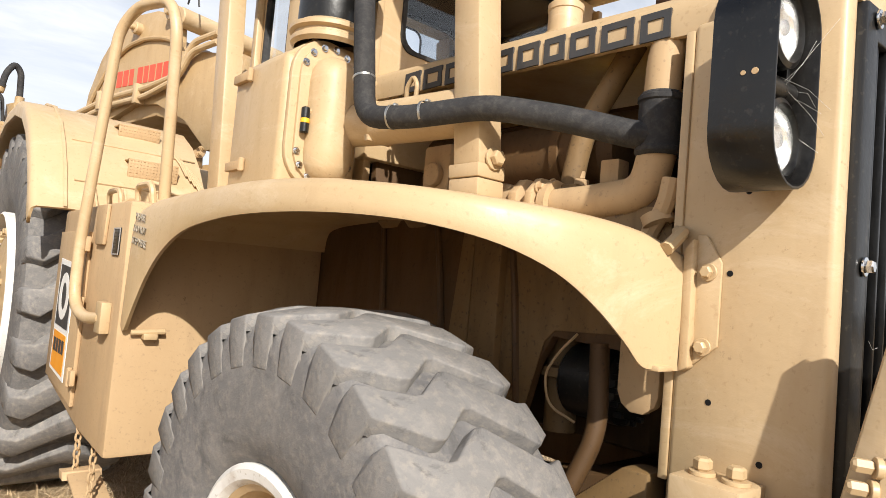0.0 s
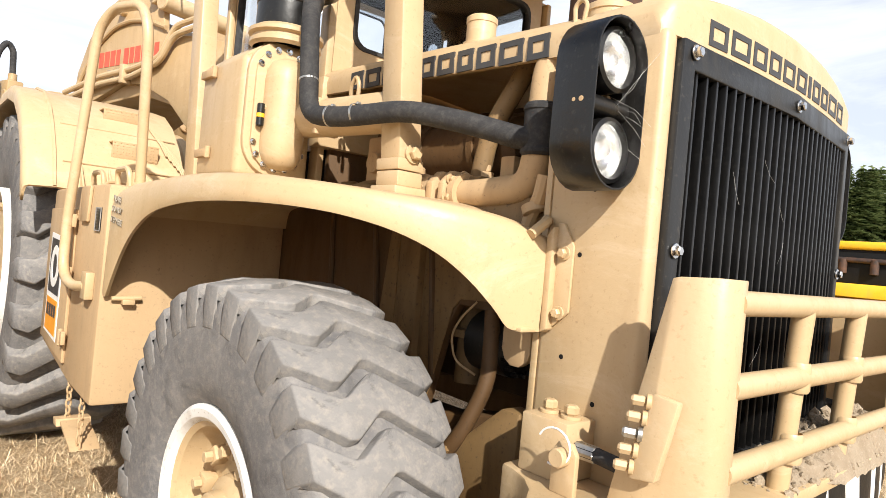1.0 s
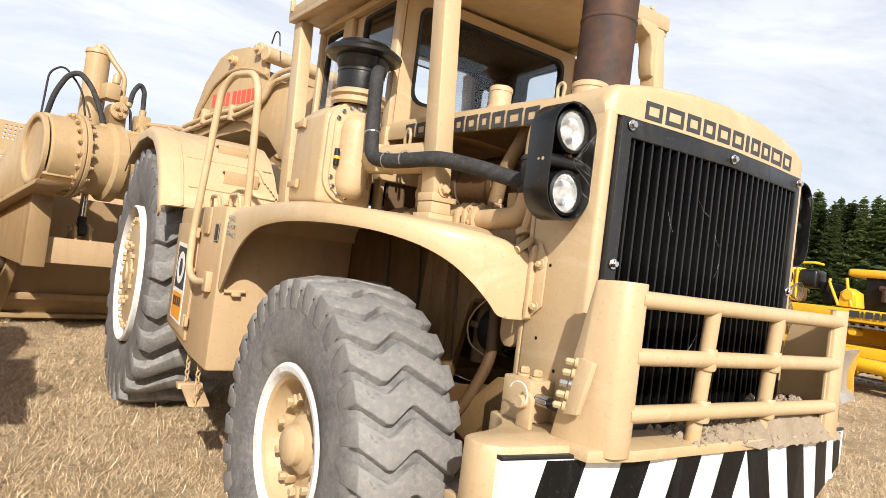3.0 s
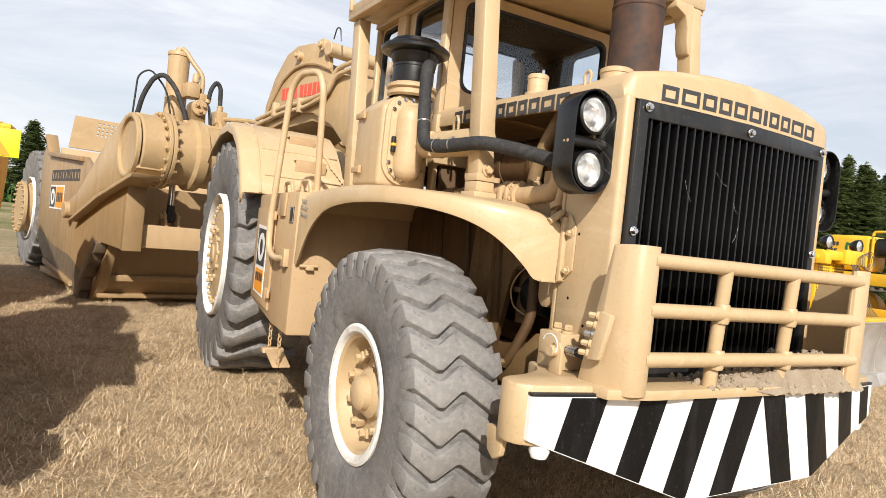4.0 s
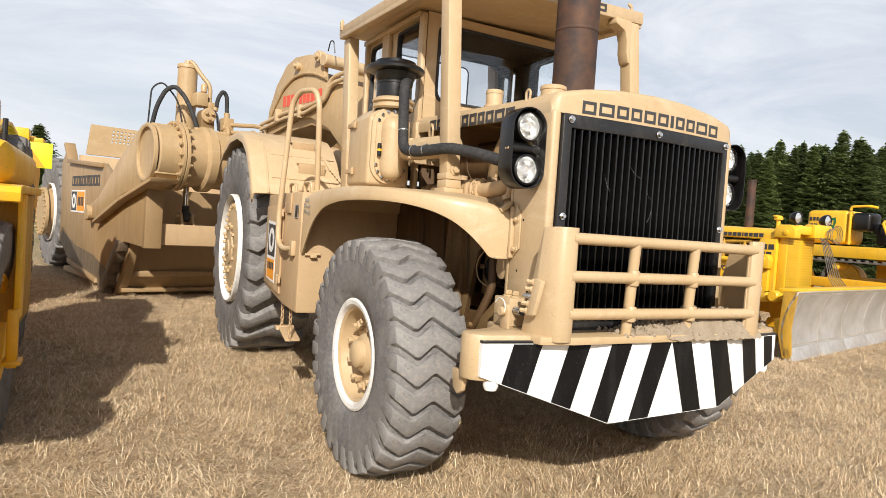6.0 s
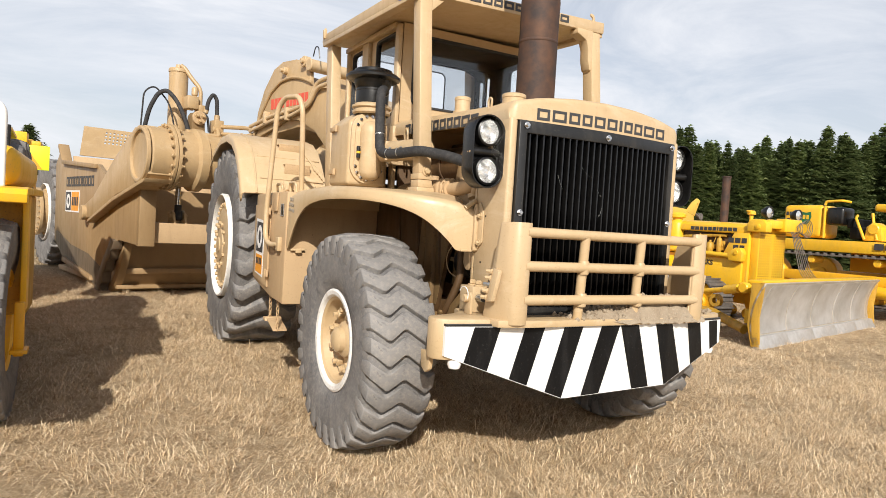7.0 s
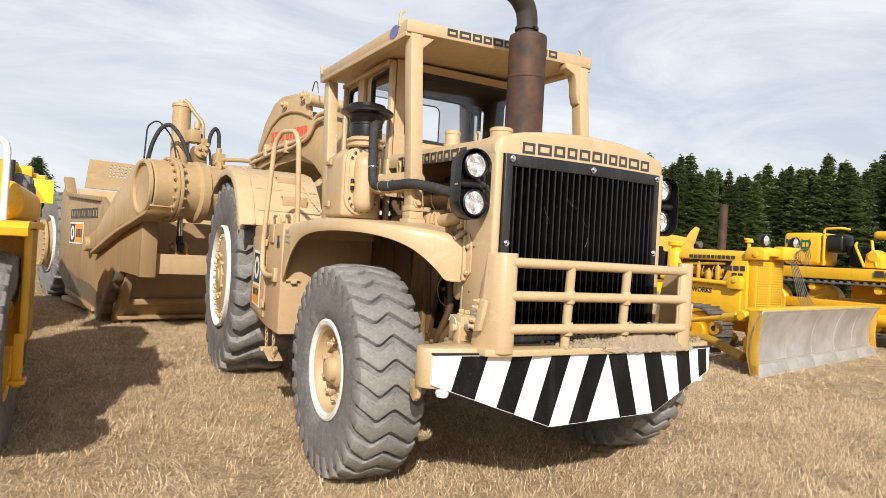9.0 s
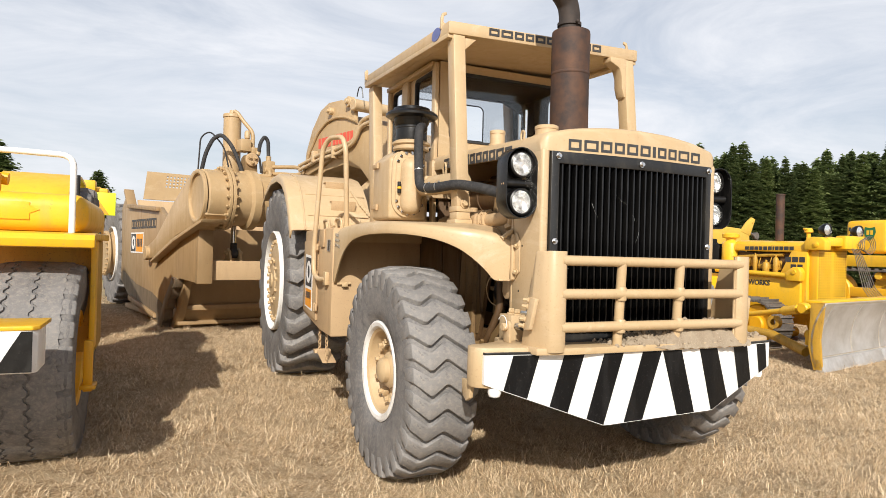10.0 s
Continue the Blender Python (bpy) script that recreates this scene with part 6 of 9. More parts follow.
    tube(bm, [(sx * 1.67, 2.44, 1.49), (sx * 1.705, 2.60, 1.475), (sx * 1.71, 2.79, 1.53), (sx * 1.71, 2.80, 1.80), (sx * 1.668, 2.72, 2.80), (sx * 1.625, 2.62, 2.90), (sx * 1.56, 2.36, 2.88), (sx * 1.54, 2.30, 2.75), (sx * 1.48, 2.42, 2.02)], 0.025, 14, 0.10)
    part("hand_rail", bm, TAN, tractor, "bent tan tube hand rail")
    bm = B()
    box(bm, (min(sx * 1.65, sx * 1.69), 2.38, 1.43), (max(sx * 1.65, sx * 1.69), 2.47, 1.56), 0.005)
    part("rail_bracket", bm, TAN, tractor)
    # hanging step on chains
    step = None
    bm = B()
    hexa(bm, [(sx * 1.49, 2.86, 0.735), (sx * 1.66, 2.86, 0.735), (sx * 1.66, 2.93, 0.735), (sx * 1.49, 2.93, 0.735)], [(sx * 1.49, 2.84, 0.70), (sx * 1.66, 2.84, 0.70), (sx * 1.66, 2.91, 0.70), (sx * 1.49, 2.91, 0.70)], 0.003)
    hexa(bm, [(sx * 1.50, 2.58, 0.640), (sx * 1.64, 2.58, 0.640), (sx * 1.64, 2.62, 0.660), (sx * 1.50, 2.62, 0.660)], [(sx * 1.50, 2.90, 0.720), (sx * 1.64, 2.90, 0.720), (sx * 1.64, 2.90, 0.74), (sx * 1.50, 2.90, 0.74)], 0.003)
    step = part("chain_step", bm, TAN_DULL, tractor, "folding tan step hung on chains")
    lb = B()
    el = [(0.014 * math.cos(t), 0, 0.024 * math.sin(t)) for t in [2 * math.pi * q / 10 for q in range(11)]]
    tube(lb, el, 0.0055, 6, caps=False)
    link = mesh_of(lb, "chain_link", TAN_DULL)
    for y0, z0, y1, z1 in ((2.90, 0.96, 2.89, 0.735), (2.60, 0.935, 2.60, 0.66)):
        n = int(abs(z1 - z0) / 0.036)
        for i in range(n + 1):
            u = i / n
            part("chain_link", link, None, step, "", Matrix.Translation((sx * 1.60, y0 + (y1 - y0) * u, z0 + (z1 - z0) * u)) @ Matrix.Rotation((i % 2) * math.pi / 2 + 0.4, 4, "Z"))

# -- rear fenders with tread steps
for sx in SIDES:
    bm = B()
    prof = [(3.47, 1.99), (3.53, 2.085), (3.60, 2.22), (3.73, 2.38), (3.90, 2.53), (4.12, 2.645), (4.45, 2.715), (4.90, 2.71), (5.35, 2.60), (5.62, 2.46)]
    rows = []
    for y, z in prof:
        rows.append([bm.verts.new(p) for p in ((sx * 0.87, y + 0.02, z + 0.004), (sx * 1.20, y, z + 0.002), (sx * 1.60, y, z), (sx * 1.66, y, z + 0.002), (sx * 1.80, y, z - 0.004), (sx * 1.822, y + 0.002, z - 0.015), (sx * 1.832, y + 0.006, z - 0.05), (sx * 1.832, y + 0.03, z - 0.10))])
    for a, b in zip(rows, rows[1:]):
        for i in range(7):
            bm.faces.new((a[i], a[i + 1], b[i + 1], b[i]))
    fo = part("rear_fender", bm, TAN, tractor, "broad tan fender over the drive wheel", sharp=50)
    sol = fo.modifiers.new("thickness", "SOLIDIFY")
    sol.thickness, sol.offset = 0.016, -1.0
    bm = B()
    tube(bm, [(sx * 1.665, y, z + 0.006) for y, z in prof], 0.012, 6)
    part("fender_seam", bm, TAN, fo)
    FY, FZ = [p[0] for p in prof], [p[1] for p in prof]

    def sheet_y(z):
        return float(np.interp(z, FZ[:7], FY[:7]))

    # seams across the sheet, with short gussets at its foot
    for z in (2.165, 2.42):
        bm = B()
        tube(bm, [(sx * 0.90, sheet_y(z) - 0.004, z), (sx * 1.62, sheet_y(z) - 0.004, z)], 0.007, 6)
        part("fender_seam", bm, TAN, fo)
    for xr in (1.00, 1.22, 1.36, 1.52):
        bm = B()
        prism(bm, [(3.40, 1.992), (3.475, 1.992), (3.555, 2.15), (3.545, 2.15)], "x", sx * xr - 0.006, sx * xr + 0.006, 0.002)
        part("foot_gusset", bm, TAN, fo)
    # two wedge steps of diamond plate, open at the ends
    for za, zb, xa, xb in ((2.235, 2.345, 1.05, 1.34), (2.515, 2.590, 1.10, 1.35)):
        ya, yb = sheet_y(za), sheet_y(zb)
        lo, hi = sorted((sx * xa, sx * xb))
        bm = B()
        hexa(bm, [(lo, ya - 0.002, za), (hi, ya - 0.002, za), (hi, ya - 0.012, zb), (lo, ya - 0.012, zb)], [(lo, ya + 0.006, za), (hi, ya + 0.006, za), (hi, ya - 0.004, zb), (lo, ya - 0.004, zb)], 0.001)
        hexa(bm, [(lo, ya - 0.012, zb - 0.006), (hi, ya - 0.012, zb - 0.006), (hi, ya - 0.012, zb + 0.002), (lo, ya - 0.012, zb + 0.002)], [(lo, yb + 0.01, zb - 0.006), (hi, yb + 0.01, zb - 0.006), (hi, yb + 0.01, zb + 0.002), (lo, yb + 0.01, zb + 0.002)], 0.001)
        rows_t = max(4, int((zb - za) / 0.016))
        for i in range(15):
            for j in range(rows_t):
                cx = lo + 0.012 + (hi - lo - 0.024) * i / 14
                u = (j + 0.5) / rows_t
                cz, cy = za + (zb - za) * u, ya - 0.002 - 0.010 * u
                dx, dz_ = (0.008, 0.0025) if (i + j) % 2 else (0.0025, 0.006)
                hexa(bm, [(cx - dx, cy, cz), (cx, cy, cz - dz_), (cx + dx, cy, cz), (cx, cy, cz + dz_)], [(cx - dx * 0.5, cy - 0.004, cz), (cx, cy - 0.004, cz - dz_ * 0.5), (cx + dx * 0.5, cy - 0.004, cz), (cx, cy - 0.004, cz + dz_ * 0.5)], 0)
        part("tread_step", bm, TAN_DULL, tractor, "wedge step of diamond pattern plate")
    # fan of thin bars where the sheet meets the cab
    for i in range(7):
        bm = B()
        z0 = 2.50 - 0.030 * i
        x0 = 1.055 - 0.022 * i
        tube(bm, [(sx * x0, sheet_y(z0) - 0.012, z0), (sx * (x0 - 0.05), sheet_y(z0 - 0.12) - 0.016, z0 - 0.12), (sx * (x0 - 0.075), sheet_y(z0 - 0.20) - 0.012, z0 - 0.20)], 0.0065, 6)
        part("deck_bar", bm, TAN, fo)
bm = B()
box(bm, (-0.62, 3.20, 1.10), (0.62, 4.4, 2.20), 0.03)
part("rear_frame", bm, TAN_DULL, tractor, "tan rear frame box behind the cab")
bm = B()
cyl(bm, (0, 4.72, 1.7), (0, 0, 1), 0.26, 1.15, 28, 0.02)
part("hitch_pin", bm, TAN_DULL, tractor)

# ---------------------------------------------------------------- the scraper, coupled behind and turned a little
SCR = Matrix.Translation((0, 4.7, 0)) @ Matrix.Rotation(radians(14), 4, "Z")   # local x across, y back along it
scraper = thing("towed_scraper", SCR @ Vector((0, 6.0, 0)), "tan scraper bowl with draft arms and cutting edge on grass", "scraper")


def spart(name, bm, mat, parent=None, label="", sharp=35):
    bmesh.ops.transform(bm, matrix=SCR, verts=bm.verts)
    return part(name, bm, mat, parent or scraper, label, sharp=sharp)


# gooseneck hump
HUMP = [(-0.3, 2.7), (-0.3, 3.4), (0.05, 3.48), (0.62, 3.58), (0.66, 3.9), (1.046, 4.01), (1.437, 4.03), (1.698, 3.95), (1.976, 3.68), (2.163, 3.35), (2.228, 3.0), (2.069, 2.97), (1.698, 3.05), (1.279, 3.17), (0.9, 3.13), (0.45, 2.95), (0.1, 2.67)]
for u0, u1 in ((-0.50, -0.44), (0.44, 0.50)):
    bm = B()
    prism(bm, HUMP, "x", u0, u1, 0.006)
    spart("gooseneck_side", bm, TAN_SCR, label="tan gooseneck side plate")
bm = B()
top = [(0.62, 3.60), (0.85, 3.76), (1.20, 3.84), (1.55, 3.80), (1.85, 3.62), (2.10, 3.30), (2.24, 3.02), (2.9, 2.75), (2.9, 2.45), (2.1, 2.80), (1.6, 3.0), (1.0, 3.05), (0.4, 2.9)]
prism(bm, top, "x", -0.44, 0.44, 0.02)
spart("gooseneck_body", bm, TAN_SCR, label="arched tan gooseneck beam")
bm = B()
rim_pts = [(0.56, 3.62), (0.85, 3.72), (1.15, 3.765), (1.45, 3.74), (1.75, 3.60), (2.02, 3.32), (2.22, 3.0)]
tube(bm, [(-0.515, v, z) for v, z in rim_pts], 0.022, 8, 0.1)
spart("gooseneck_rim", bm, TAN_SCR)
for v, z, r in ((0.75, 3.93, 0.075), (1.32, 3.88, 0.055)):
    bm = B()
    cyl(bm, (-0.56, v, z), (1, 0, 0), r, 0.10, 20, 0.008)
    cyl(bm, (-0.60, v, z), (1, 0, 0), r * 0.5, 0.06, 14, 0.006)
    spart("pivot_boss", bm, TAN)
bm = B()
cyl(bm, (-0.56, 0.60, 3.86), (1, 0, 0), 0.085, 1.12, 22, 0.01)
spart("pivot_pin", bm, TAN)
for dz in (0.0, 0.075):
    bm = B()
    tube(bm, [(-0.55, 0.02, 3.55 + dz), (-0.55, 0.36, 3.52 + dz), (-0.55, 0.55, 3.30 + dz * 0.5), (-0.55, 1.0, 3.20 + dz), (-0.55, 1.6, 3.17 + dz), (-0.55, 2.3, 3.06 + dz)], 0.028, 10, 0.10)
    spart("hydraulic_pipe", bm, TAN)
for v in (1.1, 1.75):
    bm = B()
    box(bm, (-0.59, v, 3.14), (-0.50, v + 0.06, 3.32), 0.006)
    spart("pipe_clamp", bm, TAN)
bm = B()
tube(bm, [(-0.52, 0.55, 3.97), (-0.52, 0.50, 4.10), (-0.52, 0.42, 4.08), (-0.52, 0.38, 3.92)], 0.008, 6, 0.05)
spart("whip_wire", bm, BLACK)
# name painted on the side: plain red bars; the town below it in grey
side_out = SCR.to_3x3() @ Vector((-1, 0, 0))
for v0, ws in ((1.735, (0.085, 0.09, 0.085, 0.07)), (1.27, (0.085, 0.07, 0.09, 0.085, 0.085, 0.075))):
    v = v0
    for w in ws:
        bm = B()
        bars(bm, [w], 0.155, 0.022, 0.003, upright(SCR @ Vector((-0.501, v - w / 2, 3.43)), side_out))
        part("painted_bar", bm, RED_INK, scraper, "red painted name reduced to plain bars")
        v -= w + 0.022
words("painted_town", "DUNEDIN", 0.14, GREY_INK, scraper, upright(SCR @ Vector((-0.502, 1.25, 3.265)), side_out), "faded grey painted town name")

# draft tube across, with bolted flanges
TV, TZ, TR = 3.02, 2.56, 0.44
bm = B()
cyl(bm, (-1.90, TV, TZ), (1, 0, 0), TR, 3.80, 40, 0.02)
spart("draft_tube", bm, TAN_SCR, label="large round tan draft tube")
for u in (-1.60, -1.54, 1.49, 1.55):
    bm = B()
    cyl(bm, (u, TV, TZ), (1, 0, 0), TR + 0.075, 0.05, 40, 0.006)
    spart("tube_flange", bm, TAN_SCR)
for u in (-1.12, 1.12):
    bm = B()
    lathe(bm, [(TR, -0.10), (TR + 0.06, -0.06), (TR + 0.06, 0.06), (TR, 0.10)], (u, TV, TZ), (1, 0, 0), 36)
    spart("tube_band", bm, TAN_SCR)
FBM = bolt_mesh("flange_bolt", 0.024, 0.05, TAN_SCR)
for u, d in ((-1.60, -1), (-1.49, 1)):
    for q in range(20):
        t = 2 * math.pi * q / 20
        part("flange_bolt", FBM, None, scraper, "", SCR @ place((u, TV + (TR + 0.045) * math.cos(t), TZ + (TR + 0.045) * math.sin(t)), (d, 0, 0)))
for sx in SIDES:
    bm = B()
    lathe(bm, [(TR - 0.005, 0.0), (TR - 0.005, 0.045), (TR - 0.02, 0.055), (TR - 0.055, 0.055), (TR - 0.07, 0.045), (TR - 0.075, 0.012), (TR - 0.10, 0.006), (0, 0.006)], (sx * 1.925, TV, TZ), (sx, 0, 0), 40)
    spart("tube_end_cap", bm, TAN_SCR)
    # draft arm down to the bowl pivot
    bm = B()
    arm = [(TV - 0.35, TZ - 0.30), (TV - 0.10, TZ + 0.44), (TV + 0.35, TZ + 0.44), (4.4, 2.55), (5.6, 1.90), (6.25, 1.72), (6.35, 1.58), (6.1, 1.50), (5.6, 1.52), (4.2, 1.95), (3.2, 2.10)]
    prism(bm, arm, "x", *sorted((sx * 1.62, sx * 1.93)), bev=0.02)
    a_ob = spart("draft_arm", bm, TAN_SCR, label="tapered boxed draft arm")
    bm = B()
    cyl(bm, (sx * 1.86, 6.10, 1.60), (sx, 0, 0), 0.14, 0.14, 24, 0.015)
    spart("arm_pivot", bm, TAN_SCR)
    bm = B()
    prism(bm, [(TV - 0.36, TZ - 0.36), (4.2, 1.90), (5.7, 1.48), (5.75, 1.42), (4.2, 1.84), (TV - 0.30, TZ - 0.42)], "x", *sorted((sx * 1.58, sx * 1.98)), bev=0.006)
    spart("arm_flange", bm, TAN_SCR)
# neck from tube to gooseneck
bm = B()
hexa(bm, [(-0.44, 2.05, 2.55), (0.44, 2.05, 2.55), (0.44, 2.2, 3.10), (-0.44, 2.2, 3.10)], [(-0.60, TV, TZ - 0.36), (0.60, TV, TZ - 0.36), (0.60, TV, TZ + 0.40), (-0.60, TV, TZ + 0.40)], 0.03)
spart("neck", bm, TAN_SCR)

# bowl sides
BOWL = [(3.25, 1.16), (4.28, 1.19), (4.42, 1.14), (4.80, 0.80), (5.15, 0.45), (5.30, 0.16), (5.62, 0.26), (7.9, 0.52), (8.9, 0.95), (9.0, 2.60), (8.55, 2.95), (8.2, 2.66), (5.7, 2.50), (5.0, 2.20), (3.25, 2.24)]
for sx in SIDES:
    bm = B()
    prism(bm, BOWL, "x", *sorted((sx * 1.76, sx * 1.84)), bev=0.006)
    spart("bowl_side", bm, TAN_BOWL, label="tan bowl side sheet with scuffed lower edge")
    bm = B()
    prism(bm, [(4.34, 1.17), (4.43, 1.02), (4.52, 1.00), (4.60, 0.84), (4.72, 0.80), (4.80, 0.64), (4.93, 0.58), (4.98, 0.40), (5.10, 0.34), (5.12, 0.12), (5.52, 0.10), (5.48, 0.24), (5.36, 0.34), (5.22, 0.56), (4.98, 0.82), (4.72, 1.04), (4.56, 1.20)], "x", *sorted((sx * 1.74, sx * 1.89)), bev=0.01)
    spart("router_bit", bm, SCOURED, label="worn brown steel side cutter")
    bm = B()
    prism(bm, [(5.48, 0.22), (5.7, 0.315), (7.9, 0.535), (8.75, 0.92), (8.7, 1.16), (7.4, 0.92), (6.1, 0.83), (5.3, 0.66), (5.36, 0.38)], "x", *sorted((sx * 1.841, sx * 1.846)), bev=0)
    spart("wear_plate", bm, SCOURED, label="scoured dark wear plate along the bowl")
    for rib, (ua, ub) in (([(5.7, 0.36), (5.75, 0.44), (7.9, 0.64), (7.9, 0.54)], (1.84, 1.90)), ([(5.7, 2.42), (5.7, 2.50), (8.2, 2.66), (8.2, 2.58)], (1.84, 1.91)), ([(8.15, 2.60), (8.22, 2.60), (8.62, 2.97), (8.56, 3.02)], (1.70, 1.90))):
        bm = B()
        prism(bm, rib, "x", *sorted((sx * ua, sx * ub)), bev=0.006)
        spart("bowl_side_rib", bm, TAN_BOWL)
    bm = B()
    box(bm, (min(sx * 1.60, sx * 1.845), 3.245, 1.15), (max(sx * 1.60, sx * 1.845), 3.35, 2.245), 0.01)
    spart("bowl_front_plate", bm, TAN_BOWL)
bm = B()
m = upright(SCR @ Vector((-1.842, 6.95, 2.20)), side_out)
x = -1.03
for w in (0.175, 0.19, 0.175, 0.155, 0.175, 0.165, 0.055, 0.155, 0.155, 0.19, 0.175):
    glyph(bm, x, x + w, -0.10, 0.10, "z", 0, 0.003, 0.042)
    x += w + 0.031
bmesh.ops.transform(bm, matrix=m, verts=bm.verts)
part("bowl_marking", bm, INK, scraper, "dark block lettering reduced to plain blocks")
m = upright(SCR @ Vector((-1.842, 7.45, 1.80)), side_out)
bm = B()
prism(bm, [(-0.55, -0.22), (0.55, -0.22), (0.55, 0.22), (-0.55, 0.22)], "z", 0, 0.003, 0, m)
bd = part("bowl_badge", bm, WHITE, scraper, "white sticker with dark emblem and orange panel")
bm = B()
prism(bm, [(-0.52, -0.19), (-0.10, -0.19), (-0.10, 0.19), (-0.52, 0.19)], "z", 0.003, 0.005, 0, m)
part("emblem_field", bm, INK, bd)
bm = B()
frame_ring(bm, [(-0.31 + 0.15 * math.cos(t), 0.15 * math.sin(t)) for t in [2 * math.pi * q / 16 for q in range(16)]], [(-0.31 + 0.075 * math.cos(t), 0.075 * math.sin(t)) for t in [2 * math.pi * q / 16 for q in range(16)]], "z", 0.005, 0.007, 0, m)
part("emblem_ring", bm, WHITE, bd)
bm = B()
prism(bm, [(-0.06, -0.19), (0.52, -0.19), (0.52, 0.19), (-0.06, 0.19)], "z", 0.003, 0.005, 0, m)
part("orange_field", bm, ORANGE, bd)
bm = B()
bars(bm, [0.09, 0.09, 0.09, 0.09], 0.17, 0.03, 0.002, m @ Matrix.Translation((0.23, 0, 0.005)))
part("number_bars", bm, INK, bd)

# apron with cross beam and lift cylinder
bm = B()
box(bm, (-1.755, 3.36, 1.20), (1.755, 3.66, 1.53), 0.015)
spart("cross_beam", bm, TAN_DULL, label="tan cross beam over the apron")
bm = B()
apr = [(4.7, 2.1), (4.65, 1.55), (4.76, 1.1), (4.7, 0.75), (4.76, 0.5), (4.95, 0.28), (5.02, 0.2), (5.1, 0.22), (5.02, 0.36), (4.88, 0.56), (4.84, 0.78), (4.92, 1.1), (4.78, 1.55), (4.82, 2.1)]
prism(bm, apr, "x", -1.72, 1.72, 0.0)
spart("apron", bm, TAN_BOWL, label="curved tan apron plate across the bowl mouth")
for z, v, h in ((0.58, 4.62, 0.10), (0.30, 4.76, 0.07)):
    bm = B()
    box(bm, (-1.70, v, z), (1.70, v + 0.14, z + h), 0.012)
    spart("apron_rib", bm, TAN_BOWL)
for sx in SIDES:
    bm = B()
    prism(bm, [(4.30, 1.22), (4.38, 0.98), (4.52, 0.72), (4.72, 0.45), (4.96, 0.24), (5.16, 0.13), (5.34, 0.12), (5.14, 0.26), (4.94, 0.46), (4.76, 0.70), (4.64, 0.94), (4.58, 1.22)], "x", *sorted((sx * 1.60, sx * 1.73)), bev=0.006)
    spart("apron_arm", bm, TAN_BOWL)
    cu = -1.18 if sx < 0 else 1.25
    bm = B()
    lathe(bm, [(0.0, 3.0), (0.150, 3.0), (0.150, 4.02), (0.162, 4.03), (0.162, 4.07), (0.150, 4.09), (0.06, 4.11), (0.05, 4.16), (0, 4.17)], (cu, 3.70, 0), (0, 0, 1), 28)
    spart("lift_cylinder", bm, TAN_SCR, label="upright tan hydraulic cylinder")
    bm = B()
    cyl(bm, (cu + 0.04, 3.60, 1.74), (0, 0, 1), 0.045, 1.28, 18, 0.004)
    spart("piston_rod", bm, CHROME, label="bright chrome piston rod")
    bm = B()
    cyl(bm, (cu + 0.04, 3.58, 1.72), (0, 0, 1), 0.056, 0.12, 16, 0.01)
    lathe(bm, [(0.035, -0.05), (0.085, -0.05), (0.085, 0.05), (0.035, 0.05)], (cu + 0.04, 3.58, 1.66), (1, 0, 0), 20)
    spart("rod_eye", bm, HOSE, label="greasy black rod eye")
    for d in (-0.09, 0.09):
        bm = B()
        prism(bm, [(3.42, 1.525), (3.74, 1.525), (3.66, 1.70), (3.58, 1.75), (3.50, 1.70)], "x", cu + 0.04 + d - 0.02, cu + 0.04 + d + 0.02, 0.008)
        spart("rod_clevis", bm, TAN_SCR)
    bm = B()
    cyl(bm, (cu - 0.11, 3.58, 1.66), (1, 0, 0), 0.04, 0.30, 14, 0.006)
    spart("clevis_pin", bm, TAN_SCR)
    bm = B()
    box(bm, (cu - 0.17, 3.44, 2.92), (cu + 0.17, 3.90, 3.06), 0.02)
    spart("cylinder_seat", bm, TAN_SCR)
    # pipe from the top of the cylinder down to the valve block
    bm = B()
    tube(bm, [(cu, 3.62, 4.14), (cu + 0.05, 3.58, 4.10), (cu + 0.13, 3.50, 3.95), (cu + 0.24, 3.42, 3.80), (cu + 0.26, 3.40, 3.72), (cu + 0.26, 3.40, 3.48)], 0.034, 12, 0.08)
    spart("steel_pipe", bm, TAN_SCR)
    bm = B()
    box(bm, (cu + 0.02, 3.30, 3.42), (cu + 0.20, 3.56, 3.63), 0.015)
    box(bm, (cu + 0.20, 3.28, 3.38), (cu + 0.33, 3.50, 3.50), 0.015)
    spart("valve_block", bm, TAN_SCR, label="tan hydraulic valve block")
    bm = B()
    lathe(bm, [(0, -0.07), (0.03, -0.07), (0.032, -0.02), (0.05, 0.0), (0.05, 0.10), (0.03, 0.13), (0, 0.135)], (cu + 0.16, 3.40, 3.66), (0, 0, 1), 16)
    spart("valve_knob", bm, TAN_SCR)
    # saddle on the tube with its round bolted cap
    bm = B()
    prism(bm, [(cu + 0.02, 2.95), (cu + 0.24, 2.95), (cu + 0.22, 3.28), (cu + 0.18, 3.34), (cu + 0.06, 3.34), (cu + 0.02, 3.28)], "y", 3.08, 3.30, 0.012)
    sd = spart("tube_saddle", bm, GRIMY_SHADED, label="grimy saddle bracket on the draft tube")
    bm = B()
    cyl(bm, (cu + 0.12, 3.085, 3.25), (0, -1, 0), 0.112, 0.055, 26, 0.01)
    spart("round_cap", bm, TAN_DULL, sd)
    for q in range(3):
        t = q * 2 * math.pi / 3 + 0.5
        part("cap_bolt", FBM, None, sd, "", SCR @ place((cu + 0.12 + 0.055 * math.cos(t), 3.03, 3.25 + 0.055 * math.sin(t)), (0, -1, 0)))
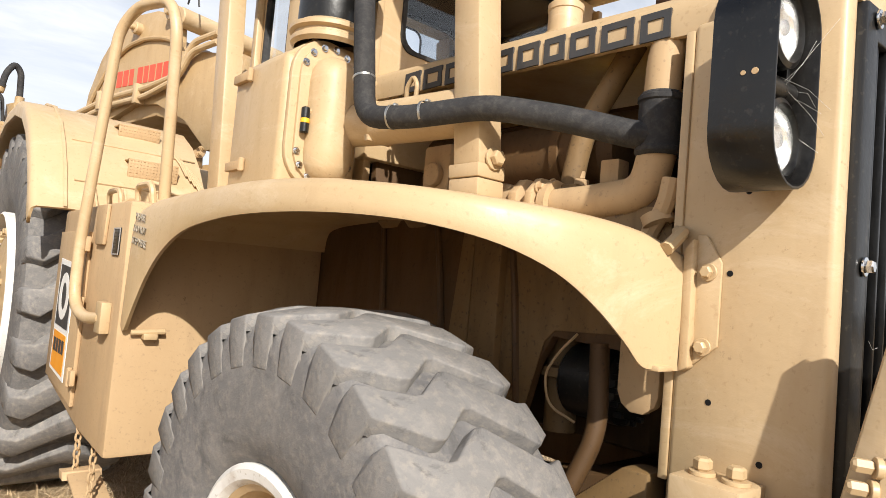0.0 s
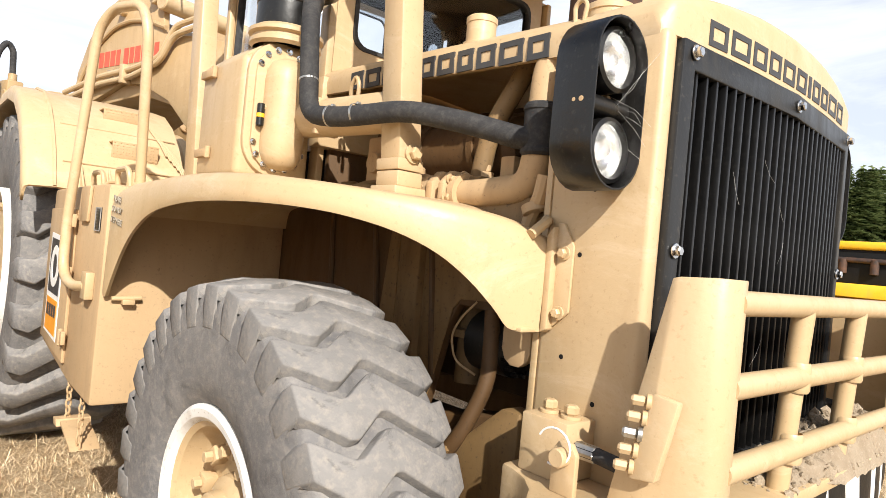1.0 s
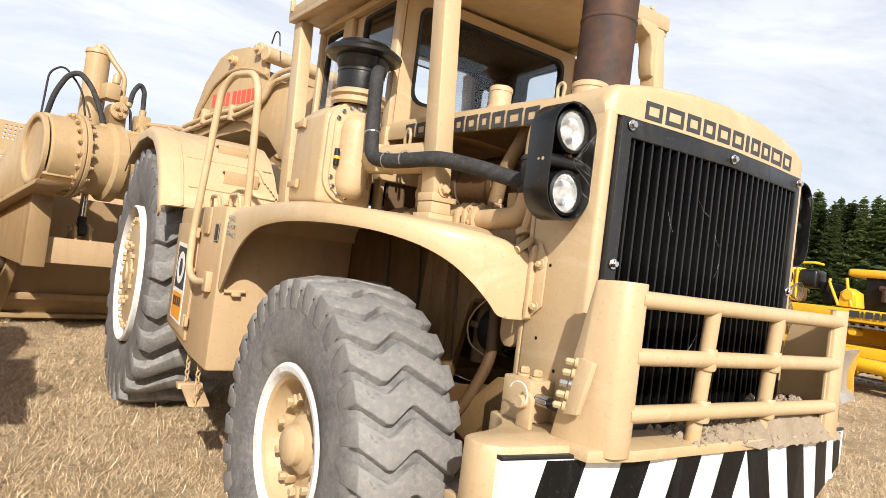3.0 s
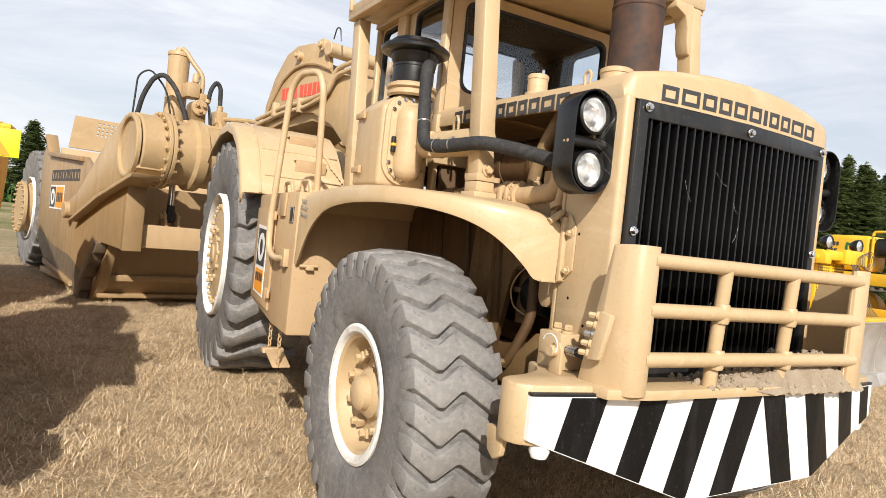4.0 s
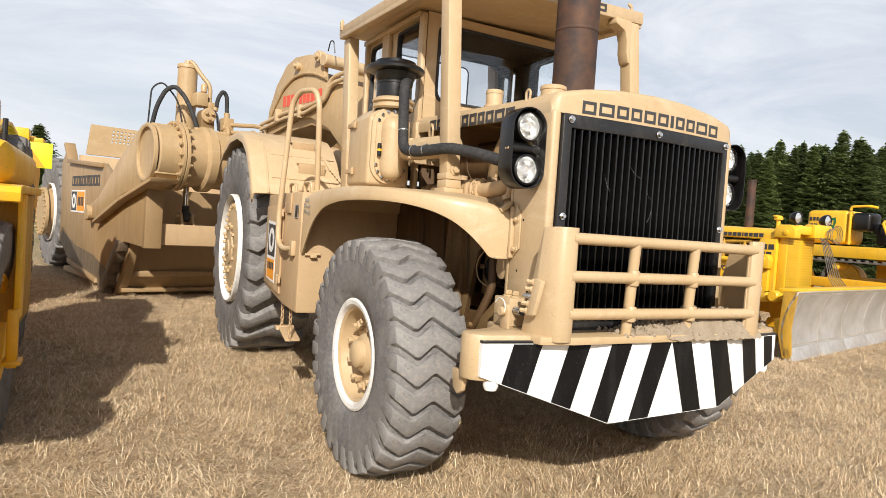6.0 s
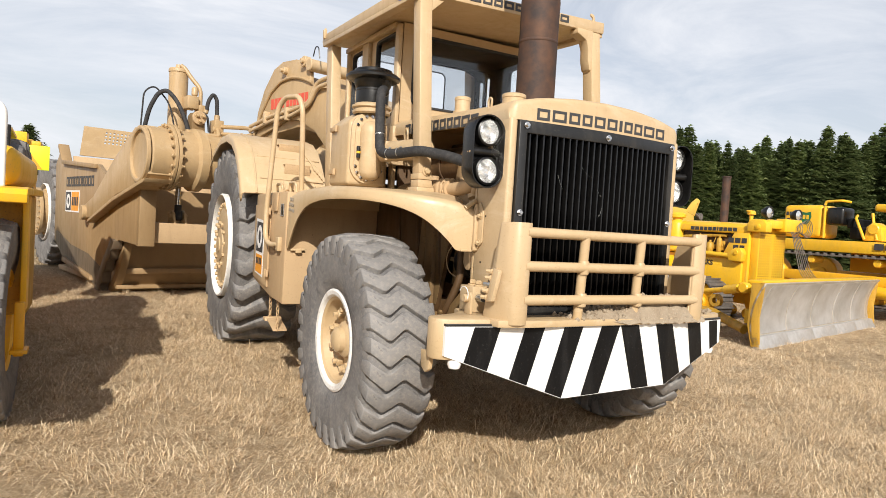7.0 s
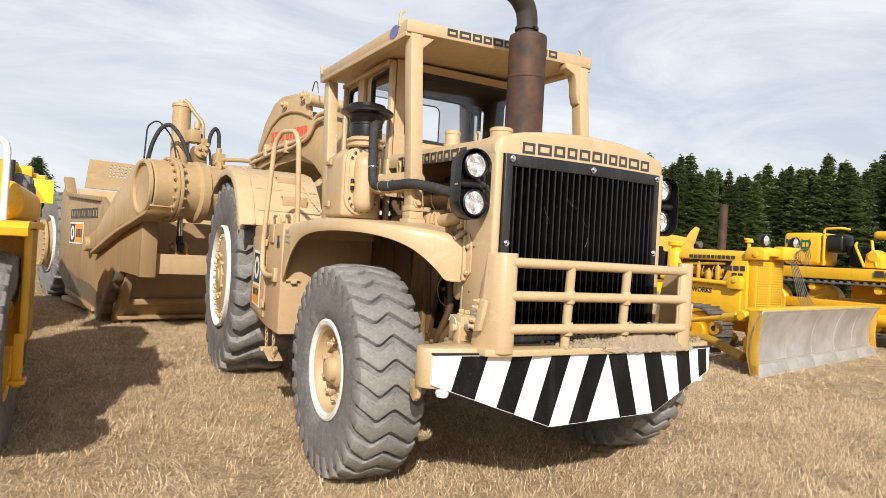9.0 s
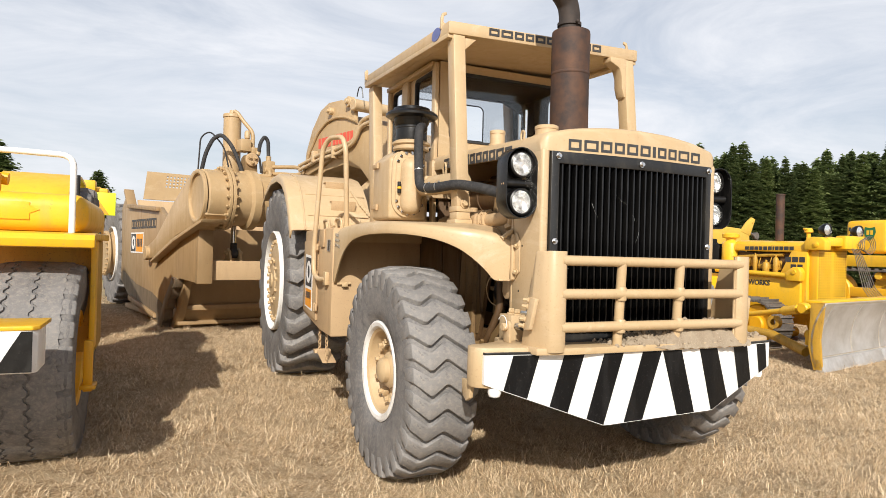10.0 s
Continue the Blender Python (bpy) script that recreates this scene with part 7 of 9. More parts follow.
# hoses and fittings beside the cylinder
for pts, r in (([(-1.76, 3.50, 2.98), (-1.71, 3.43, 3.34), (-1.61, 3.37, 3.58), (-1.50, 3.30, 3.65), (-1.37, 3.22, 3.50), (-1.27, 3.13, 3.24), (-1.215, 3.08, 3.02)], 0.034), ([(-1.80, 3.52, 3.05), (-1.78, 3.50, 3.60), (-1.64, 3.45, 3.71), (-1.42, 3.38, 3.46), (-1.34, 3.32, 3.02)], 0.013), ([(-0.89, 3.20, 3.42), (-0.865, 3.20, 3.58), (-0.79, 3.20, 3.70), (-0.725, 3.20, 3.62), (-0.71, 3.20, 3.30)], 0.032), ([(-0.97, 3.15, 3.36), (-0.90, 3.12, 3.30), (-0.87, 3.12, 3.05)], 0.018)):
    bm = B()
    tube(bm, pts, r, 12, 0.14)
    spart("hydraulic_hose", bm, HOSE, label="black rubber hydraulic hose")
for at, ax, r, h in (((-1.215, 3.08, 2.92), (0, 0, 1), 0.05, 0.12), ((-0.71, 3.20, 3.24), (0, 0, 1), 0.045, 0.12), ((-0.90, 3.22, 3.36), (0.2, 0, 1), 0.042, 0.10), ((-0.84, 3.06, 3.10), (1, 0, 0), 0.05, 0.10)):
    bm = B()
    cyl(bm, at, ax, r, h, 12, 0.008)
    spart("hose_fitting", bm, TAN_SCR)
bm = B()
box(bm, (-0.82, 3.02, 2.98), (-0.66, 3.24, 3.26), 0.015)
spart("junction_block", bm, TAN_SCR)
for pts in ([(-1.27, 2.92, 2.94), (-1.05, 2.90, 2.97), (-0.80, 2.88, 2.98)], [(-0.80, 2.88, 2.98), (-0.78, 2.96, 3.06), (-0.76, 3.04, 3.10)], [(-0.70, 3.05, 3.16), (-0.50, 2.6, 3.14), (-0.46, 2.2, 3.08)], [(-0.72, 3.1, 3.04), (-0.6, 2.9, 3.04), (-0.4, 2.3, 2.98)]):
    bm = B()
    tube(bm, pts, 0.034, 10, 0.08)
    spart("steel_pipe", bm, TAN_SCR)

# bowl floor, ejector and back
bm = B()
box(bm, (-1.76, 5.35, 0.30), (1.76, 8.8, 0.40), 0.006)
spart("bowl_floor", bm, TAN_DULL)
bm = B()
box(bm, (-1.74, 5.02, 0.19), (1.74, 5.45, 0.24), 0.004)
spart("cutting_edge", bm, EDGE_STEEL, label="bright worn cutting edge")
bm = B()
ex = B()
hexa(ex, [(-1.74, 7.2, 0.40), (1.74, 7.2, 0.40), (1.74, 7.3, 0.40), (-1.74, 7.3, 0.40)], [(-1.74, 7.9, 2.75), (1.74, 7.9, 2.75), (1.74, 8.0, 2.75), (-1.74, 8.0, 2.75)], 0.006)
join(bm, ex)
spart("ejector", bm, TAN_DULL)
# perforated spill guard on the ejector
bm = B()
GW, GH = 36, 5
us = np.linspace(-1.62, 1.2, GW * 2 + 1)
zs = np.linspace(2.78, 3.42, 18)


def guard_pt(u, z, d):
    return (u + 0.16 * (z - 2.78), 8.0 + 0.25 * (z - 2.78) + d, z)


t = B()
grid = {}
for i, u in enumerate(us):
    for j, z in enumerate(zs):
        grid[i, j] = t.verts.new(guard_pt(u, z, 0))
for i in range(len(us) - 1):
    for j in range(len(zs) - 1):
        hole = i % 2 == 1 and j % 2 == 0 and 8 <= j <= 15 and i > 10
        if not hole:
            t.faces.new((grid[i, j], grid[i + 1, j], grid[i + 1, j + 1], grid[i, j + 1]))
join(bm, t)
sg = spart("spill_guard", bm, TAN_SCR, label="tan perforated spill guard plate")
sol = sg.modifiers.new("thickness", "SOLIDIFY")
sol.thickness = 0.03
# rear frame and wheels
bm = B()
box(bm, (-0.5, 8.9, 1.0), (0.5, 12.2, 1.7), 0.03)
box(bm, (-1.76, 8.7, 0.95), (1.76, 9.0, 2.5), 0.02)
spart("push_frame", bm, TAN_DULL)
for sx in SIDES:
    out = SCR.to_3x3() @ Vector((sx, 0, 0))
    wheel(scraper, "scraper_wheel", SCR @ Vector((sx * 1.42, 10.3, 1.52)), out, 1.26, 0.40, 0.665, 0.075, 24, ZIG_REAR, 0.60, 0.20, "drive", WHEELS, 0.05, "large scraper wheel with bolted tan hub")
    bm = B()
    cyl(bm, (sx * 1.60, 10.3, 1.52), (sx, 0, 0), 0.50, 0.34, 36, 0.02)
    cyl(bm, (sx * 1.90, 10.3, 1.52), (sx, 0, 0), 0.56, 0.07, 36, 0.008)
    hc = spart("hub_drum", bm, TAN_SCR, label="projecting tan hub drum with bolt circle")
    for q in range(24):
        t = 2 * math.pi * q / 24
        part("hub_bolt", FBM, None, hc, "", SCR @ place((sx * 1.97, 10.3 + 0.51 * math.cos(t), 1.52 + 0.51 * math.sin(t)), (sx, 0, 0)))
bm = B()
cyl(bm, (-1.3, 10.3, 1.52), (1, 0, 0), 0.2, 2.6, 20, 0.02)
spart("scraper_axle", bm, TAN_DULL)

# ---------------------------------------------------------------- the yellow earthmover parked alongside
mover = thing("yellow_earthmover", (-5.0, 3.5, 0), "bright yellow earthmover with white hand rail parked alongside", "earthmover")
ZIG_RIB = [(-1.0, 0.0), (-0.85, 0.05), (-0.62, 0.0), (0.0, 0.0), (0.62, 0.0), (0.85, 0.05), (1.0, 0.0)]


def rib_wheel(parent, at, out, R, half):
    """A worn steering tyre: smooth ribs with zigzag grooves and shallow shoulder cuts."""
    m = place(at, out)
    bm = B()
    lathe(bm, [(r, a) for a, r in tyre_profile(R, half, 0.40, 0.02)], seg=64)
    w_t = mesh_of(bm, "tyre", RUBBER_SIDE, 40)
    bm = B()
    lathe(bm, [(0.34, half * 0.7), (0.30, half * 0.4), (0.12, half * 0.35), (0.11, half * 0.7), (0, half * 0.72)], seg=32)
    lathe(bm, [(0.42, half * 0.82), (0.40, half * 0.9), (0.35, half * 0.85), (0.34, half * 0.6)], seg=40)
    w = part("front_wheel", bm, YELLOW, parent, "worn front wheel with zigzag grooves", m)
    part("tyre", w_t, None, w, "worn grey rubber tyre", m)
    edges = [-0.93, -0.42, 0.14, 0.70]
    n = 192
    for k, (a, b) in enumerate(zip(edges, edges[1:])):
        bm = B()
        rings = []
        for i in range(n):
            t = 2 * math.pi * i / n
            z = 0.013 if i % 4 in (0, 1) else -0.013
            za = a * half + (z + 0.010 if k else 0.012 * math.sin(i * 1.3))
            zb = b * half + (z - 0.012 if k < 2 else -0.006 * math.sin(i * 1.7))
            ra, rb = R - (0.030 if k == 0 else 0.003), R - (0.008 if k == 2 else 0.003)
            c, s = math.cos(t), math.sin(t)
            lo = R - 0.05
            rings.append([bm.verts.new(p) for p in ((lo * c, lo * s, za), (ra * c, ra * s, za), (rb * c, rb * s, zb), (lo * c, lo * s, zb))])
        for i in range(n):
            p, q = rings[i], rings[(i + 1) % n]
            for j in range(3):
                bm.faces.new((p[j], p[j + 1], q[j + 1], q[j]))
        part("tread_rib", bm, RUBBER, w, "", m, sharp=30)
    bm = B()
    t = B()
    hexa(t, [(R - 0.05, -0.080, 0.66 * half), (R - 0.05, 0.080, 0.66 * half), (R - 0.009, 0.078, 0.66 * half), (R - 0.009, -0.078, 0.66 * half)], [(R - 0.075, -0.066, 0.99 * half), (R - 0.075, 0.066, 0.99 * half), (R - 0.040, 0.062, 0.985 * half), (R - 0.040, -0.062, 0.985 * half)], 0.010)
    join(bm, t)
    cut = mesh_of(bm, "shoulder_block", RUBBER)
    for i in range(26):
        for sg in (1, -1):
            part("shoulder_block", cut, None, w, "", m @ Matrix.Rotation(2 * math.pi * (i + 0.25 * sg) / 26, 4, "Z") @ (Matrix() if sg > 0 else Matrix.Scale(-1, 4, (0, 0, 1))))
    return w


for x, o in ((-4.055, 1), (-6.6, -1)):
    rib_wheel(mover, (x, 2.52, 0.80), (o, 0, 0), 0.815, 0.33)
    wheel(mover, "drive_wheel", (x - 0.185 * o, 4.95, 1.27), (o, 0, 0), 1.16, 0.38, 0.60, 0.07, 22, ZIG_REAR, 0.62, 0.19, "drive", WHEELS, 0.0, "large drive wheel with yellow hub", YELLOW)
bm = B()
# fender over the front wheel, with rolled front lip
prof = [(1.88, 1.74), (1.87, 1.80), (1.90, 1.84), (2.0, 1.855), (3.4, 1.86), (3.4, 1.80), (2.05, 1.80), (1.96, 1.78), (1.94, 1.735)]
prism(bm, prof, "x", -4.72, -3.615, 0.012, lim=50)
part("fender", bm, YELLOW, mover, "flat yellow fender with rolled lip")
# lining browned to stand for the shadow below the fender
bm = B()
box(bm, (-4.62, 2.78, 0.8), (-3.665, 3.40, 1.80), 0.02)
part("fender_lining", bm, YELLOW_GRIME_SHADE, mover, "inner wall of the wheel arch, yellow browned for shade")
bm = B()
box(bm, (-3.70, 2.58, 0.86), (-3.655, 2.76, 1.80), 0.01)
part("fender_stay", bm, YELLOW, mover)
bm = B()
box(bm, (-4.75, 2.20, 1.86), (-3.695, 3.95, 2.17), 0.11, seg=4)
ft = part("fuel_tank", bm, YELLOW, mover, "rounded glossy yellow tank")
bm = B()
prism(bm, [(-4.50, 1.95), (-4.10, 1.95), (-4.10, 2.0), (-4.03, 2.03), (-4.10, 2.06), (-4.10, 2.09), (-4.50, 2.09)], "y", 2.192, 2.205, 0.003)
part("embossed_panel", bm, YELLOW, ft)
bm = B()
box(bm, (-4.30, 2.95, 0.60), (-3.87, 3.50, 1.86), 0.02)
part("side_box", bm, YELLOW, mover)
bm = B()
box(bm, (-3.72, 2.42, 0.52), (-3.65, 2.50, 0.95), 0.01)
box(bm, (-3.74, 2.36, 0.55), (-3.62, 2.56, 0.58), 0.004)
part("step_leg", bm, YELLOW_DEEP, mover)
bm = B()
tube(bm, [(-3.80, 2.12, 1.85), (-3.80, 2.14, 2.47), (-4.9, 2.16, 2.49), (-5.6, 2.2, 2.45)], 0.024, 14, 0.10)
part("hand_rail", bm, WHITE, mover, "white painted tube hand rail")
bm = B()
box(bm, (-6.0, 2.6, 1.9), (-4.72, 4.4, 2.45), 0.08, seg=3)
part("hood", bm, YELLOW, mover)
bm = B()
tube(bm, [(-4.3, 2.5, 2.28), (-4.9, 2.5, 2.34), (-5.6, 2.5, 2.3)], 0.05, 10, 0.05)
cyl(bm, (-4.42, 2.4, 2.16), (0, 0, 1), 0.09, 0.16, 18)
part("intake_pipe", bm, YELLOW_DEEP, mover)
bm = B()
tube(bm, [(-3.92, 3.6, 2.15), (-3.92, 3.62, 2.45)], 0.022, 10)
part("exhaust_pipe", bm, BLACK, mover, "thin black pipe")
# bumper with stripes
bm = B()
prism(bm, [(-6.7, 0.98), (-3.86, 0.88), (-3.83, 0.92), (-3.83, 1.20), (-3.90, 1.35), (-6.7, 1.35)], "z", 0.97, 1.235, 0.01)
bp = part("bumper", bm, WHITE, mover, "white bumper with black hazard stripe")
bm = B()
prism(bm, [(-6.7, 0.97), (-3.855, 0.872), (-3.82, 0.915), (-3.82, 1.36), (-6.7, 1.36)], "z", 1.235, 1.262, 0.006)
part("bumper_cap", bm, YELLOW, bp)
for k in range(4):
    x1 = -3.855 - 0.42 * k
    a = [(x1, 0.98), (x1, 1.23), (x1 - 0.06, 1.23), (x1 - 0.20, 0.98)]
    bm = B()
    prism(bm, a, "y", 0.870, 0.8735, 0)
    for v in bm.verts:
        v.co.y = 0.874 + (-3.86 - v.co.x) * 0.035 + (v.co.y - 0.872)
    part("hazard_stripe", bm, BLACK, bp)
bm = B()
box(bm, (-6.1, 1.2, 0.9), (-4.6, 5.6, 1.5), 0.03)
part("chassis", bm, YELLOW_DEEP, mover)
# rear fender and the pieces behind
bm = B()
prof = [(3.6, 2.10), (3.9, 2.34), (4.4, 2.52), (5.0, 2.56), (5.5, 2.50), (5.5, 2.46), (5.0, 2.52), (4.4, 2.47), (3.95, 2.29), (3.66, 2.07)]
prism(bm, prof, "x", -4.7, -4.02, 0.006, lim=60)
part("rear_fender", bm, YELLOW, mover)
bm = B()
prism(bm, [(6.5, 2.20), (6.55, 2.50), (6.9, 2.60), (7.5, 2.50), (7.6, 2.1), (7.35, 1.7), (7.1, 1.42), (6.9, 1.45), (6.85, 1.7), (6.7, 2.0)], "x", -4.25, -3.95, 0.03)
part("lift_arm", bm, YELLOW_DEEP, mover, "curved yellow lift arm")
bm = B()
box(bm, (-4.22, 6.46, 2.17), (-3.74, 6.48, 2.49), 0.004)
hp = part("hazard_board", bm, FLUO, mover, "fluorescent yellow and orange striped board")
bm = B()
prism(bm, [(-4.13, 2.482), (-4.02, 2.482), (-3.82, 2.183), (-3.95, 2.183)], "y", 6.4555, 6.459, 0)
part("orange_band", bm, ORANGE, hp)
for i in range(14):
    bm = B()
    cyl(bm, (-3.835, 5.25, 0.72 + i * 0.075), (0, 1, 0), 0.022, 0.04, 8)
    part("chain_roller", bm, YELLOW_DEEP, mover)
bm = B()
box(bm, (-4.3, 6.5, 2.50), (-4.0, 6.7, 2.66), 0.02)
box(bm, (-4.1, 6.6, 2.48), (-3.85, 7.1, 2.56), 0.02)
part("arm_bracket", bm, YELLOW, mover)
# scraper part it pulls, mostly hidden; widened so its shadow covers the grass
bm = B()
prism(bm, [(6.7, 0.5), (6.8, 2.35), (11.0, 2.45), (12.0, 1.0), (11.0, 0.45)], "x", -6.6, -4.70, 0.03)
part("bowl", bm, YELLOW_DEEP, mover)

# ---------------------------------------------------------------- bulldozers
GREY_STACK = RUST


def track(parent, x, y0, y1, z0, r, width, shoes):
    """One crawler track: shoes round a rounded loop, with wheels inside."""
    L = y1 - y0
    per = 2 * L + 2 * math.pi * r
    bm = B()
    box(bm, (-width / 2, -per / shoes * 0.47, -0.022), (width / 2, per / shoes * 0.47, 0.022), 0.004)
    box(bm, (-width / 2, -0.014, 0.02), (width / 2, 0.014, 0.065), 0.004)
    shoe = mesh_of(bm, "track_shoe", TRACK_STEEL)
    bm = B()
    box(bm, (x - width * 0.3, y0, z0 - 0.12), (x + width * 0.3, y1, z0 + 0.14), 0.03)
    fr = part("track_frame", bm, YELLOW_DEEP, parent, "yellow crawler track frame")
    for i in range(shoes):
        s = per * i / shoes
        if s < L:
            p, n = (y0 + s, z0 - r), (0, -1)
        elif s < L + math.pi * r:
            t = (s - L) / r
            p, n = (y1 + r * math.sin(t), z0 - r * math.cos(t)), (math.sin(t), -math.cos(t))
        elif s < 2 * L + math.pi * r:
            p, n = (y1 - (s - L - math.pi * r), z0 + r), (0, 1)
        else:
            t = (s - 2 * L - math.pi * r) / r
            p, n = (y0 - r * math.sin(t), z0 + r * math.cos(t)), (-math.sin(t), math.cos(t))
        a = math.atan2(n[1], n[0]) - math.pi / 2
        part("track_shoe", shoe, None, fr, "", Matrix.Translation((x, p[0], p[1])) @ Matrix.Rotation(a, 4, "X"))
    for y in (y0, y1):
        bm = B()
        cyl(bm, (x - width * 0.32, y, z0), (1, 0, 0), r * 0.86, width * 0.64, 28, 0.03)
        cyl(bm, (x - width * 0.42, y, z0), (1, 0, 0), r * 0.35, width * 0.84, 20, 0.02)
        part("idler_wheel", bm, YELLOW_DEEP, fr)
    for i in range(5):
        y = y0 + L * (i + 0.5) / 5
        bm = B()
        cyl(bm, (x - width * 0.35, y, z0 - r + 0.14), (1, 0, 0), 0.12, width * 0.7, 16, 0.02)
        part("track_roller", bm, YELLOW_DEEP, fr)
    for y in (y0 + L * 0.3, y0 + L * 0.7):
        bm = B()
        cyl(bm, (x - width * 0.40, y, z0 + r - 0.13), (1, 0, 0), 0.10, width * 0.8, 16, 0.02)
        part("carrier_roller", bm, YELLOW, fr)


dz = thing("bulldozer", (9.0, 6.5, 0), "bright yellow crawler bulldozer with polished steel blade", "bulldozer", "bulldozers in the row")
CXD = 8.98
bm = B()
n_col, n_row = 40, 8
ax, ay, bx, by = 6.50, 3.03, 12.62, 4.37
blade_dir = Vector((bx - ax, by - ay, 0)).normalized()
blade_n = Vector((blade_dir.y, -blade_dir.x, 0))
gridv = []
for i in range(n_col + 1):
    u = i / n_col
    col = []
    for j in range(n_row + 1):
        v = j / n_row
        z = 0.10 + 1.04 * v
        d = 0.13 * (1 - (2 * v - 0.75) ** 2) + 0.06
        p = Vector((ax, ay, 0)).lerp(Vector((bx, by, 0)), u) - blade_n * d
        col.append(bm.verts.new((p.x, p.y, z)))
    gridv.append(col)
for a, b in zip(gridv, gridv[1:]):
    for j in range(n_row):
        bm.faces.new((a[j], a[j + 1], b[j + 1], b[j]))
bl = part("blade", bm, STEEL, dz, "scoured bare steel dozer blade", sharp=60)
sol = bl.modifiers.new("thickness", "SOLIDIFY")
sol.thickness, sol.offset = 0.03, -1


def blade_pt(u, v, proud):
    p = Vector((ax, ay, 0)).lerp(Vector((bx, by, 0)), u) - blade_n * (0.13 * (1 - (2 * v - 0.75) ** 2) + 0.06 - proud)
    return (p.x, p.y, 0.10 + 1.04 * v)


# wear plates side by side over the moldboard
for u0, u1 in ((0.05, 0.225), (0.235, 0.42), (0.43, 0.615), (0.625, 0.79), (0.80, 0.96)):
    bm = B()
    quad = [[[bm.verts.new(blade_pt(u0 + (u1 - u0) * i / 4, 0.15 + 0.80 * j / 10, d)) for j in range(11)] for i in range(5)] for d in (0.031, 0.044)]
    for i in range(4):
        for j in range(10):
            for g in quad:
                bm.faces.new((g[i][j], g[i][j + 1], g[i + 1][j + 1], g[i + 1][j]))
    rim_ij = [(0, j) for j in range(11)] + [(i, 10) for i in range(1, 5)] + [(4, j) for j in range(9, -1, -1)] + [(i, 0) for i in range(3, 0, -1)]
    for (i, j), (p, q) in zip(rim_ij, rim_ij[1:] + rim_ij[:1]):
        bm.faces.new((quad[0][i][j], quad[0][p][q], quad[1][p][q], quad[1][i][j]))
    part("wear_plate", bm, WEAR_STEEL, bl, "scoured bright steel wear plate", sharp=60)
bm = B()
for i in range(5):
    u0, u1 = i / 5, (i + 0.995) / 5
    a = Vector((ax, ay, 0.03)).lerp(Vector((bx, by, 0.03)), u0) + blade_n * 0.03
    b = Vector((ax, ay, 0.03)).lerp(Vector((bx, by, 0.03)), u1) + blade_n * 0.03
    hexa(bm, [tuple(a), tuple(a - blade_n * 0.12), tuple(a - blade_n * 0.20 + Vector((0, 0, 0.20))), tuple(a - blade_n * 0.08 + Vector((0, 0, 0.20)))], [tuple(b), tuple(b - blade_n * 0.12), tuple(b - blade_n * 0.20 + Vector((0, 0, 0.20))), tuple(b - blade_n * 0.08 + Vector((0, 0, 0.20)))], 0.004)
part("cutting_edge", bm, EDGE_STEEL, bl, "pale worn cutting edge with bolt heads")
bm = B()
for u in (0.0, 1.0):
    a = Vector((ax, ay, 0)).lerp(Vector((bx, by, 0)), u)
    s = blade_dir * (0.04 if u == 0 else -0.04)
    q = [a + Vector((0, 0, 0.06)), a - blade_n * 0.14 + Vector((0, 0, 0.06)), a - blade_n * 0.225 + Vector((0, 0, 0.42)), a - blade_n * 0.20 + Vector((0, 0, 1.13)), a + blade_n * 0.02 + Vector((0, 0, 1.15)), a - blade_n * 0.04 + Vector((0, 0, 0.55))]
    bm = B()
    hexa(bm, [tuple(p) for p in q], [tuple(p + s) for p in q], 0.006)
    part("blade_end_plate", bm, YELLOW_GRIME_SHADE, bl, "rusty yellow blade end plate")
bm = B()
a, b = Vector((ax, ay, 1.12)) - blade_n * 0.02, Vector((bx, by, 1.12)) - blade_n * 0.02
hexa(bm, [tuple(a), tuple(a - blade_n * 0.25), tuple(a - blade_n * 0.25 + Vector((0, 0, 0.05))), tuple(a + Vector((0, 0, 0.05)))], [tuple(b), tuple(b - blade_n * 0.25), tuple(b - blade_n * 0.25 + Vector((0, 0, 0.05))), tuple(b + Vector((0, 0, 0.05)))], 0.006)
a, b = a - Vector((0, 0, 0.75)) - blade_n * 0.30 + blade_dir * 0.55, b - Vector((0, 0, 0.75)) - blade_n * 0.30 - blade_dir * 0.55
hexa(bm, [tuple(a), tuple(a - blade_n * 0.2), tuple(a - blade_n * 0.2 + Vector((0, 0, 0.25))), tuple(a + Vector((0, 0, 0.25)))], [tuple(b), tuple(b - blade_n * 0.2), tuple(b - blade_n * 0.2 + Vector((0, 0, 0.25))), tuple(b + Vector((0, 0, 0.25)))], 0.02)
part("blade_top_rail", bm, YELLOW, bl)
